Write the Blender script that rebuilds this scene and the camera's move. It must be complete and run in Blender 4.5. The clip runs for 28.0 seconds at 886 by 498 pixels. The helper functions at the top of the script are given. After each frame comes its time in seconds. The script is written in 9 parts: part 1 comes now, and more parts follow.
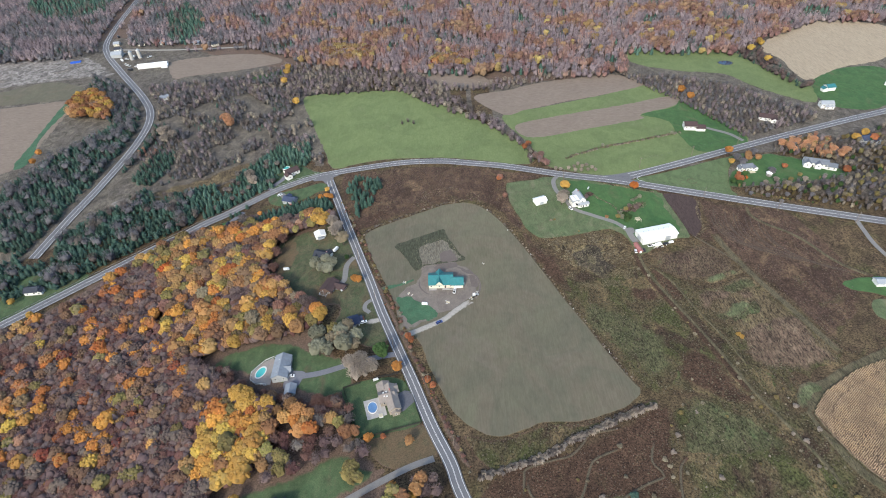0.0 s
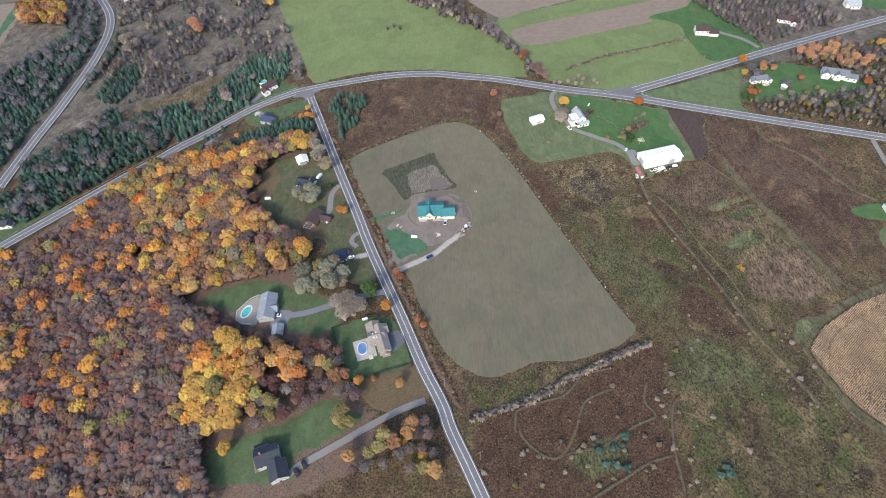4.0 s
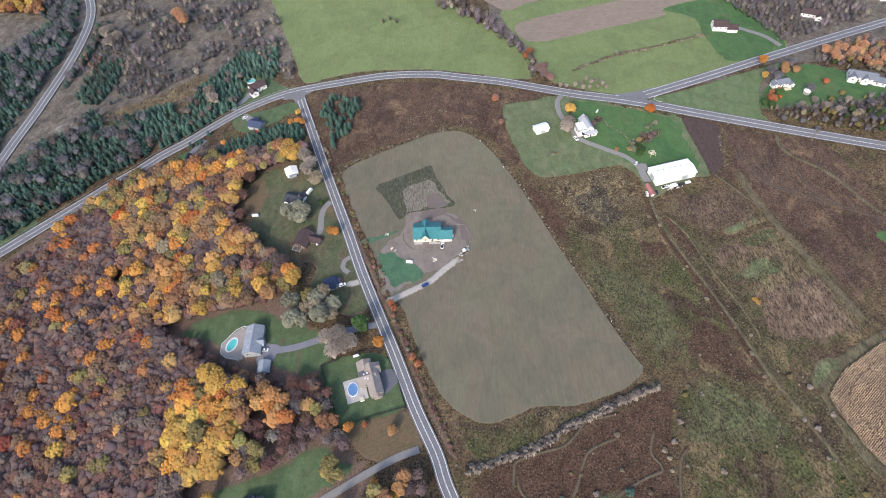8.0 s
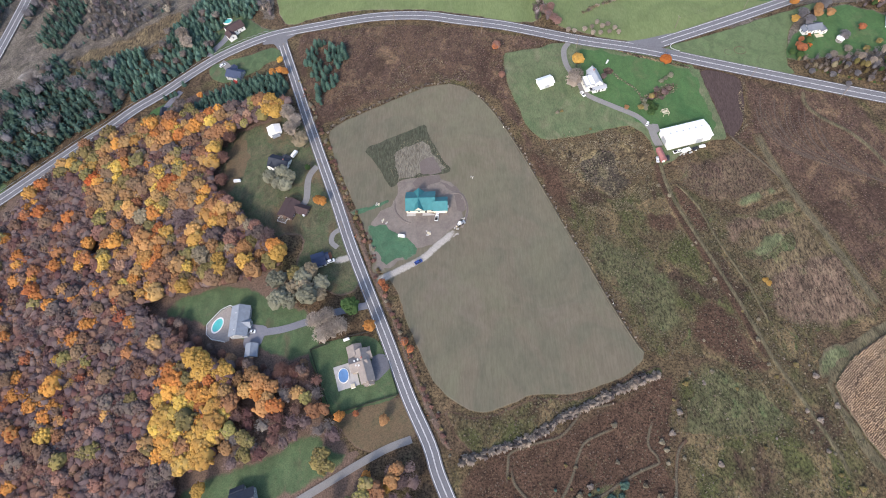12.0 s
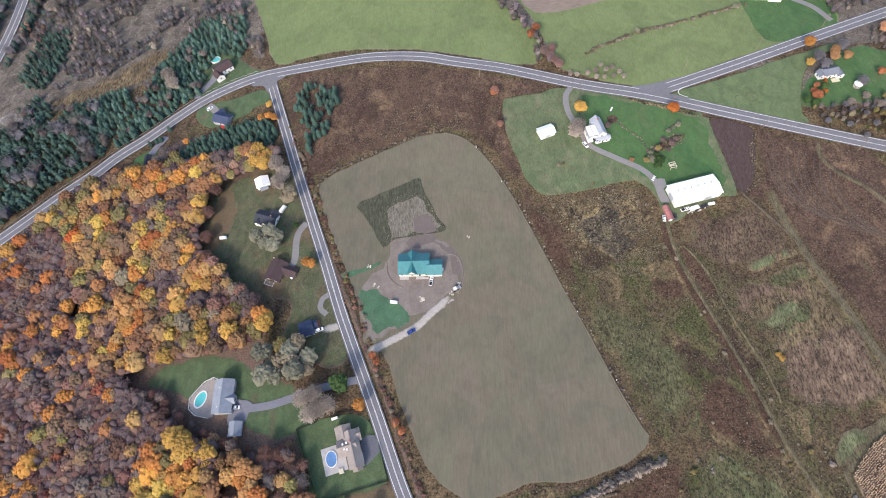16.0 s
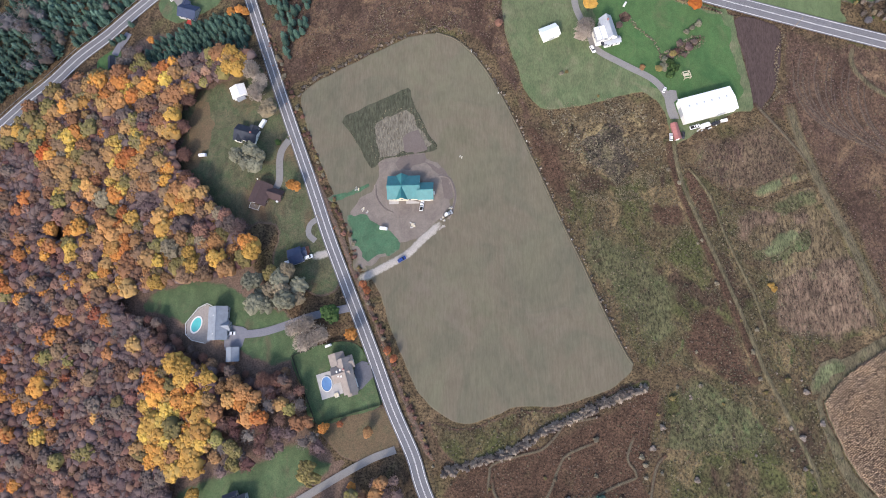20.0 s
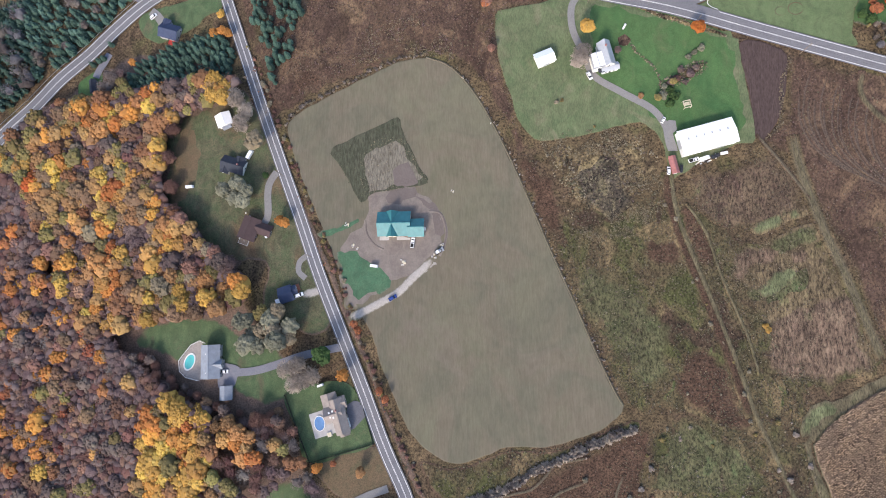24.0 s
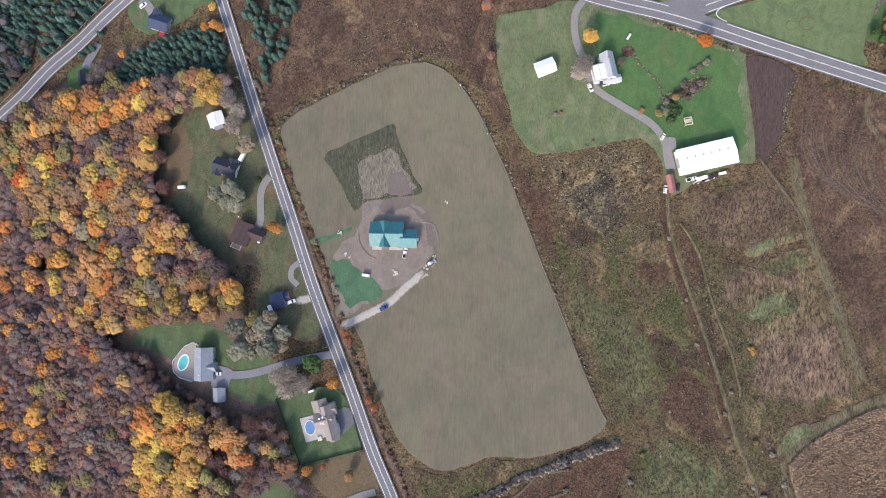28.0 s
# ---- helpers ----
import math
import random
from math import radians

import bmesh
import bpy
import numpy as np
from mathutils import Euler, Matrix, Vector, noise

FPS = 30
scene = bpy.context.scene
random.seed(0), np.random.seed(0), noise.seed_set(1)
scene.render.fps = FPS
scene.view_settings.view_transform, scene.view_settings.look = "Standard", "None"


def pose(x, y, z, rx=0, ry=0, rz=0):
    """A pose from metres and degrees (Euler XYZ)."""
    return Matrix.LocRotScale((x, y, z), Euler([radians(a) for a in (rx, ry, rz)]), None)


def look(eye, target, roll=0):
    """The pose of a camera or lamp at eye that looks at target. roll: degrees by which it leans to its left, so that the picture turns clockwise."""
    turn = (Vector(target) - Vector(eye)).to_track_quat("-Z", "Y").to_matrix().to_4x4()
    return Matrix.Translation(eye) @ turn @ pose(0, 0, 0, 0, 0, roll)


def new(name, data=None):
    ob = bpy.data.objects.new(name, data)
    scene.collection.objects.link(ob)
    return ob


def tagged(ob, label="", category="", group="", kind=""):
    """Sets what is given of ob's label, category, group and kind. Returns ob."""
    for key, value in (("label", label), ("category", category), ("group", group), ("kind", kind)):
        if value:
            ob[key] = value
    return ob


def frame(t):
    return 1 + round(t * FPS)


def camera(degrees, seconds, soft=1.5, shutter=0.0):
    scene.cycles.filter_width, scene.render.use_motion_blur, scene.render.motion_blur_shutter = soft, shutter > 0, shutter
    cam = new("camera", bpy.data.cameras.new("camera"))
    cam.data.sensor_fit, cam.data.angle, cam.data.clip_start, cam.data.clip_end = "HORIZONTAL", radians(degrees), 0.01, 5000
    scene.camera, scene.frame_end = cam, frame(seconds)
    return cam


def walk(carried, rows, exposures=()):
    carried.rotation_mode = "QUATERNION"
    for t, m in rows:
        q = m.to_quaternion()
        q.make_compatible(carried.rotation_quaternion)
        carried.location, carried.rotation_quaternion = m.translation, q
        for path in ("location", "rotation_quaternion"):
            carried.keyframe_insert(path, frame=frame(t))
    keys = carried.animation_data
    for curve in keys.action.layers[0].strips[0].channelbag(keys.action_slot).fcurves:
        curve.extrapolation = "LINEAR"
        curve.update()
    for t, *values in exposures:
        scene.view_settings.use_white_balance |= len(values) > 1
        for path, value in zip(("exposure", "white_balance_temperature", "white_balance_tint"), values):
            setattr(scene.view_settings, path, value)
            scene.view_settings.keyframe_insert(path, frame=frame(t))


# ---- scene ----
cam = camera(77.4, 28.0, soft=1.0)
PATH = [
    (0, (0.668, 3.101, 263.868), (0.619, 4.634, 262.584), -2.9),
    (0.5, (0.888, 5.235, 264.006), (0.835, 6.767, 262.722), -2.9),
    (1, (1.037, 8.085, 264.635), (0.981, 9.616, 263.349), -2.9),
    (1.5, (1.289, 10.848, 265.283), (1.233, 12.37, 263.986), -2.9),
    (2, (1.715, 14.263, 265.29), (1.662, 15.74, 263.942), -3.0),
    (2.5, (2.349, 18.206, 265.299), (2.302, 19.622, 263.888), -3.2),
    (3, (2.723, 22.207, 264.956), (2.683, 23.564, 263.487), -3.3),
    (3.5, (3.047, 26.277, 264.919), (3.007, 27.572, 263.396), -3.5),
    (5.5, (5.0, 47.347, 268.936), (4.956, 48.606, 267.383), -3.6),
    (6, (5.665, 52.286, 269.309), (5.618, 53.544, 267.755), -3.6),
    (6.5, (6.329, 57.251, 269.77), (6.28, 58.508, 268.215), -3.7),
    (7, (7.555, 61.77, 270.485), (7.5, 63.022, 268.925), -4.0),
    (7.5, (8.271, 66.433, 270.959), (8.214, 67.662, 269.382), -4.0),
    (8, (8.428, 71.189, 270.909), (8.37, 72.373, 269.298), -4.2),
    (8.5, (8.675, 75.402, 270.307), (8.616, 76.541, 268.664), -4.3),
    (9, (8.713, 79.772, 270.08), (8.655, 80.865, 268.406), -4.4),
    (9.5, (9.209, 84.379, 270.126), (9.15, 85.424, 268.422), -4.6),
    (10, (9.885, 88.819, 270.251), (9.823, 89.817, 268.519), -4.8),
    (10.5, (10.28, 93.803, 270.737), (10.218, 94.75, 268.976), -5.1),
    (11, (10.772, 99.186, 271.187), (10.708, 100.121, 269.42), -5.1),
    (11.5, (11.406, 104.132, 271.708), (11.341, 105.066, 269.941), -5.2),
    (12, (12.353, 108.587, 272.178), (12.284, 109.52, 270.41), -5.4),
    (12.5, (13.315, 114.039, 272.635), (13.243, 114.969, 270.867), -5.6),
    (14.5, (15.652, 135.327, 275.28), (15.576, 136.245, 273.504), -5.9),
    (15, (16.759, 140.742, 275.705), (16.678, 141.657, 273.928), -6.1),
    (15.5, (17.502, 145.954, 275.969), (17.42, 146.867, 274.192), -6.2),
    (16, (18.212, 150.862, 276.331), (18.127, 151.773, 274.553), -6.4),
    (16.5, (18.634, 155.407, 276.45), (18.548, 156.3, 274.662), -6.5),
    (17, (19.379, 160.051, 276.551), (19.29, 160.89, 274.737), -7.0),
    (17.5, (20.195, 164.3, 276.832), (20.104, 165.076, 274.991), -7.6),
    (18, (21.079, 168.986, 277.25), (20.985, 169.691, 275.381), -8.5),
    (18.5, (21.965, 173.821, 277.933), (21.867, 174.454, 276.039), -9.6),
    (19, (22.823, 178.4, 278.262), (22.723, 178.964, 276.346), -10.9),
    (19.5, (23.671, 183.614, 278.509), (23.567, 184.106, 276.573), -12.6),
    (20, (24.409, 189.231, 278.872), (24.304, 189.652, 276.92), -14.7),
    (20.5, (25.305, 194.858, 279.183), (25.198, 195.237, 277.222), -16.5),
    (21, (26.499, 200.352, 279.627), (26.386, 200.727, 277.666), -17.4),
    (21.5, (27.445, 205.552, 279.884), (27.329, 205.925, 277.923), -17.9),
    (22, (28.288, 209.996, 280.393), (28.17, 210.363, 278.43), -18.6),
    (22.5, (29.216, 215.542, 280.697), (29.096, 215.884, 278.73), -20.1),
    (24.5, (33.144, 236.919, 282.299), (33.014, 237.139, 280.315), -31.4),
    (25, (33.837, 242.646, 282.498), (33.705, 242.825, 280.51), -37.0),
    (25.5, (34.334, 248.203, 282.925), (34.203, 248.379, 280.937), -37.5),
    (26, (34.832, 253.121, 283.477), (34.701, 253.292, 281.489), -38.1),
    (26.5, (35.768, 256.943, 283.857), (35.634, 257.11, 281.869), -39.2),
    (27, (36.57, 259.435, 284.369), (36.434, 259.595, 282.38), -40.6),
    (27.5, (36.47, 260.941, 284.161), (36.339, 261.035, 282.168), -54.0),
    (28, (36.421, 260.945, 284.339), (36.292, 261.043, 282.346), -51.8),
]
EXPOSURE = [(0, 1.13, 6290, 4), (3, 1.17, 6310, 6), (6, 1.28, 6330, 10), (8, 1.27, 6350, 11), (12, 1.31, 6380, 12), (17, 1.33, 6420, 13), (28, 1.34, 6540, 13)]
walk(cam, [(t, look(eye, target, roll)) for t, eye, target, roll in PATH], EXPOSURE)

import itertools
from mathutils import geometry

# ---- light: a hazy sun behind the camera and a pale sky ----
SUN_DIR = Vector((0.36, 0.93, -0.66)).normalized()   # the way the light travels
world = bpy.data.worlds.new("sky")
scene.world = world
world.use_nodes = True
_sky = world.node_tree.nodes.new("ShaderNodeTexSky")
_sky.sky_type, _sky.sun_disc = "NISHITA", False
_sky.sun_elevation = math.asin(-SUN_DIR.z)
_sky.sun_rotation = math.atan2(-SUN_DIR.x, -SUN_DIR.y)
_sky.air_density, _sky.dust_density, _sky.ozone_density = 1.0, 2.2, 1.0
_back = world.node_tree.nodes["Background"]
_back.inputs["Strength"].default_value = 0.15
world.node_tree.links.new(_sky.outputs[0], _back.inputs["Color"])
sun = new("sun", bpy.data.lights.new("sun", "SUN"))
sun.data.energy, sun.data.angle, sun.data.color = 1.35, radians(9.0), (1.0, 0.92, 0.82)
sun.matrix_world = look((0, 0, 400), Vector((0, 0, 400)) + SUN_DIR)


# ---- materials ----
def shader(name, rough=0.9, metal=0.0):
    m = bpy.data.materials.new(name)
    m.use_nodes = True
    nt = m.node_tree
    b = nt.nodes["Principled BSDF"]
    b.inputs["Roughness"].default_value, b.inputs["Metallic"].default_value = rough, metal
    b.inputs["Specular IOR Level"].default_value = 0.25
    return m, nt, b


def node(nt, kind, **inputs):
    n = nt.nodes.new(kind)
    for k, v in inputs.items():
        n.inputs[k.replace("_", " ")].default_value = v
    return n


def ramp(nt, fac, cols, lo=0.3, hi=0.7):
    r = nt.nodes.new("ShaderNodeValToRGB")
    e = r.color_ramp.elements
    while len(e) < len(cols):
        e.new(0.5)
    for i, c in enumerate(cols):
        e[i].position = lo + (hi - lo) * i / max(1, len(cols) - 1)
        e[i].color = (*c, 1)
    nt.links.new(fac, r.inputs["Fac"])
    return r.outputs["Color"]


def mixed(nt, a, b, fac, mode="MIX"):
    m = nt.nodes.new("ShaderNodeMix")
    m.data_type, m.blend_type = "RGBA", mode
    for sock, v in ((m.inputs[6], a), (m.inputs[7], b), (m.inputs[0], fac)):
        if isinstance(v, (int, float)):
            sock.default_value = v
        elif isinstance(v, tuple):
            sock.default_value = (*v, 1)
        else:
            nt.links.new(v, sock)
    return m.outputs[2]


def coords(nt, scale=(1, 1, 1), turn=0.0):
    tc = nt.nodes.new("ShaderNodeTexCoord")
    mp = nt.nodes.new("ShaderNodeMapping")
    mp.inputs["Scale"].default_value = scale
    mp.inputs["Rotation"].default_value = (0, 0, radians(turn))
    nt.links.new(tc.outputs["Object"], mp.inputs["Vector"])
    return mp.outputs["Vector"]


def noise_tex(nt, vec, scale, detail=4.0, rough=0.6, warp=0.0):
    n = node(nt, "ShaderNodeTexNoise", Scale=scale, Detail=detail, Roughness=rough, Distortion=warp)
    nt.links.new(vec, n.inputs["Vector"])
    return n.outputs["Fac"]


def bumped(nt, b, height, strength, distance):
    k = node(nt, "ShaderNodeBump", Strength=strength, Distance=distance)
    nt.links.new(height, k.inputs["Height"])
    nt.links.new(k.outputs["Normal"], b.inputs["Normal"])


EARTHS = {}


def earth_colour(nt, broad, fine, size=25.0, grain=0.9, mix=0.5, streak=None, turn=0.0, bump=0.4, rise=0.25, span=(0.3, 0.7), contrast=0.3, mottle=0.0, blots=()):
    """Ground: broad patches of some metres, a finer mottling, grain, and rows or wheel streaks where streak is given."""
    v = coords(nt)
    big = ramp(nt, noise_tex(nt, v, 1 / size, 5, 0.62, 0.6), broad, *span)
    sv = coords(nt, streak or (1, 1, 1), turn)
    mid = noise_tex(nt, sv, 1 / (grain * 4), 5, 0.7)
    tiny = noise_tex(nt, sv, 1 / grain, 4, 0.75)
    col = mixed(nt, big, ramp(nt, mid, fine, 0.32, 0.68), mix)
    for k, (c, s, lo, hi) in enumerate(blots):
        spot = ramp(nt, noise_tex(nt, coords(nt, (1, .75, 1), 40 * k + 15), 1 / s, 6, 0.62, 0.7), [(0, 0, 0), (.9, .9, .9)], lo, hi)
        col = mixed(nt, col, c, spot)
    col = mixed(nt, col, ramp(nt, tiny, [(1 - contrast,) * 3, (1, 1, 1), (1 + contrast * .7,) * 3], 0.37, 0.63), 1.0, "MULTIPLY")
    if mottle:
        blotch = noise_tex(nt, coords(nt, (1, .7, 1), 30), 1 / 6.5, 6, 0.68, 0.8)
        col = mixed(nt, col, ramp(nt, blotch, [(1 - mottle,) * 3, (1, 1, 1), (1 + mottle,) * 3], 0.36, 0.64), 1.0, "MULTIPLY")
    return col, tiny, bump, rise


def earth(name, *args, **more):
    EARTHS[name] = args, more
    m, nt, b = shader(name, 0.95)
    col, tiny, bump, rise = earth_colour(nt, *args, **more)
    nt.links.new(col, b.inputs["Base Color"])
    bumped(nt, b, tiny, bump, rise)
    return m


_softs = {}


def soft(m, under, size=1.6, high=0.72):
    """A ground cover that thins out raggedly towards its rim, where what grows around it comes through."""
    key = m.name, under.name, round(size, 1), high
    if key not in _softs:
        c, nt, b = shader(m.name + "_over_" + under.name, 0.95)
        (args, more), (args2, more2) = EARTHS[m.name], EARTHS[under.name]
        col, tiny, bump, rise = earth_colour(nt, *args, **more)
        below = earth_colour(nt, *args2, **more2)[0]
        rim = nt.nodes.new("ShaderNodeAttribute")
        rim.attribute_name = "rim"
        n1, n2 = noise_tex(nt, coords(nt), 1 / size, 5, 0.7), noise_tex(nt, coords(nt), 0.25 / size, 3, 0.6)
        total = rim.outputs["Fac"]
        for n, k in ((n1, 0.9), (n2, 0.7)):
            add = nt.nodes.new("ShaderNodeMath")
            add.operation = "MULTIPLY_ADD"
            nt.links.new(n, add.inputs[0])
            add.inputs[1].default_value = k
            nt.links.new(total, add.inputs[2])
            total = add.outputs[0]
        fade = nt.nodes.new("ShaderNodeMapRange")
        fade.interpolation_type = "SMOOTHSTEP"
        for k, v in (("From Min", 0.8), ("From Max", 0.8 + high), ("To Min", 0.0), ("To Max", 1.0)):
            fade.inputs[k].default_value = v
        nt.links.new(total, fade.inputs["Value"])
        # bare at the very rim, so that the outline never shows
        edge = nt.nodes.new("ShaderNodeMath")
        edge.operation, edge.use_clamp = "MULTIPLY", True
        nt.links.new(rim.outputs["Fac"], edge.inputs[0])
        edge.inputs[1].default_value = 3.0
        both = nt.nodes.new("ShaderNodeMath")
        both.operation = "MULTIPLY"
        nt.links.new(fade.outputs["Result"], both.inputs[0])
        nt.links.new(edge.outputs[0], both.inputs[1])
        nt.links.new(mixed(nt, below, col, both.outputs[0]), b.inputs["Base Color"])
        bumped(nt, b, tiny, bump, rise)
        _softs[key] = c
    return _softs[key]


def plain(name, col, rough=0.7, vary=0.25, size=1.5, metal=0.0, bump=0.1):
    m, nt, b = shader(name, rough, metal)
    v = coords(nt)
    n1, n2 = noise_tex(nt, v, 1 / size, 4), noise_tex(nt, v, 12 / size, 3)
    dark = tuple(c * (1 - vary) for c in col)
    c = mixed(nt, ramp(nt, n1, [dark, col]), ramp(nt, n2, [(0.8,) * 3, (1,) * 3]), 0.5, "MULTIPLY")
    nt.links.new(c, b.inputs["Base Color"])
    if bump:
        bumped(nt, b, n2, bump, 0.02)
    return m


def foliage(name, cols, through_light=0.38, spread=0.25, lift=0.68):
    """Leaves: each tuft takes its own shade, each tree its own tint; the crown scatters light upwards as a porous mass does."""
    m, nt, b = shader(name, 0.8)
    geo = nt.nodes.new("ShaderNodeNewGeometry")
    info = nt.nodes.new("ShaderNodeObjectInfo")
    v = coords(nt)
    c = ramp(nt, geo.outputs["Random Per Island"], cols, 0.0, 1.0)
    hsv = node(nt, "ShaderNodeHueSaturation")
    rng = nt.nodes.new("ShaderNodeMapRange")
    rng.inputs["To Min"].default_value, rng.inputs["To Max"].default_value = 1 - spread, 1 + spread
    nt.links.new(info.outputs["Random"], rng.inputs["Value"])
    own = nt.nodes.new("ShaderNodeAttribute")
    own.attribute_name = "tint"
    for chan, k, base in (("Value", spread * 1.1, rng.outputs["Result"]), ("Hue", .018, .5)):
        add = nt.nodes.new("ShaderNodeMath")
        add.operation = "MULTIPLY_ADD"
        nt.links.new(own.outputs["Fac"], add.inputs[0])
        add.inputs[1].default_value = k
        if chan == "Hue":
            add.inputs[2].default_value = base
        else:
            nt.links.new(base, add.inputs[2])
        nt.links.new(add.outputs[0], hsv.inputs[chan])
    c = mixed(nt, c, ramp(nt, noise_tex(nt, v, 0.6, 3), [(0.78,) * 3, (1,) * 3]), 0.6, "MULTIPLY")
    c = mixed(nt, c, ramp(nt, noise_tex(nt, v, 0.11, 2), [(0.8, .79, .8), (1, 1, 1), (1.15, 1.12, 1.05)], .36, .64), 1.0, "MULTIPLY")
    nt.links.new(c, hsv.inputs["Color"])
    nt.links.new(hsv.outputs["Color"], b.inputs["Base Color"])
    bend = nt.nodes.new("ShaderNodeMix")
    bend.data_type = "VECTOR"
    bend.inputs[0].default_value = lift
    nt.links.new(geo.outputs["Normal"], bend.inputs[4])
    bend.inputs[5].default_value = (0, 0, 1)
    unit = nt.nodes.new("ShaderNodeVectorMath")
    unit.operation = "NORMALIZE"
    nt.links.new(bend.outputs[1], unit.inputs[0])
    nt.links.new(unit.outputs[0], b.inputs["Normal"])
    tr = nt.nodes.new("ShaderNodeBsdfTranslucent")
    nt.links.new(hsv.outputs["Color"], tr.inputs["Color"])
    mx = nt.nodes.new("ShaderNodeMixShader")
    mx.inputs[0].default_value = through_light
    nt.links.new(b.outputs[0], mx.inputs[1])
    nt.links.new(tr.outputs[0], mx.inputs[2])
    nt.links.new(mx.outputs[0], nt.nodes["Material Output"].inputs["Surface"])
    return m


def ribbed(name, col, pitch, rough=0.5, metal=0.0, turn=0.0, depth=0.35, fade=.78):
    """Roofing or siding: courses or seams across the local x, with weathering."""
    m, nt, b = shader(name, rough, metal)
    v = coords(nt, (1, 1, 1), turn)
    w = node(nt, "ShaderNodeTexWave", Scale=0.314 / pitch, Distortion=0.3, Detail=1.0)
    w.bands_direction = "Y"
    nt.links.new(v, w.inputs["Vector"])
    n1, n2 = noise_tex(nt, v, 0.45, 4), noise_tex(nt, v, 5.0, 3)
    c = mixed(nt, ramp(nt, n1, [tuple(x * fade for x in col), col]), ramp(nt, n2, [(0.75,) * 3, (1,) * 3]), 0.6, "MULTIPLY")
    nt.links.new(c, b.inputs["Base Color"])
    bumped(nt, b, w.outputs["Fac"], depth, 0.03)
    return m


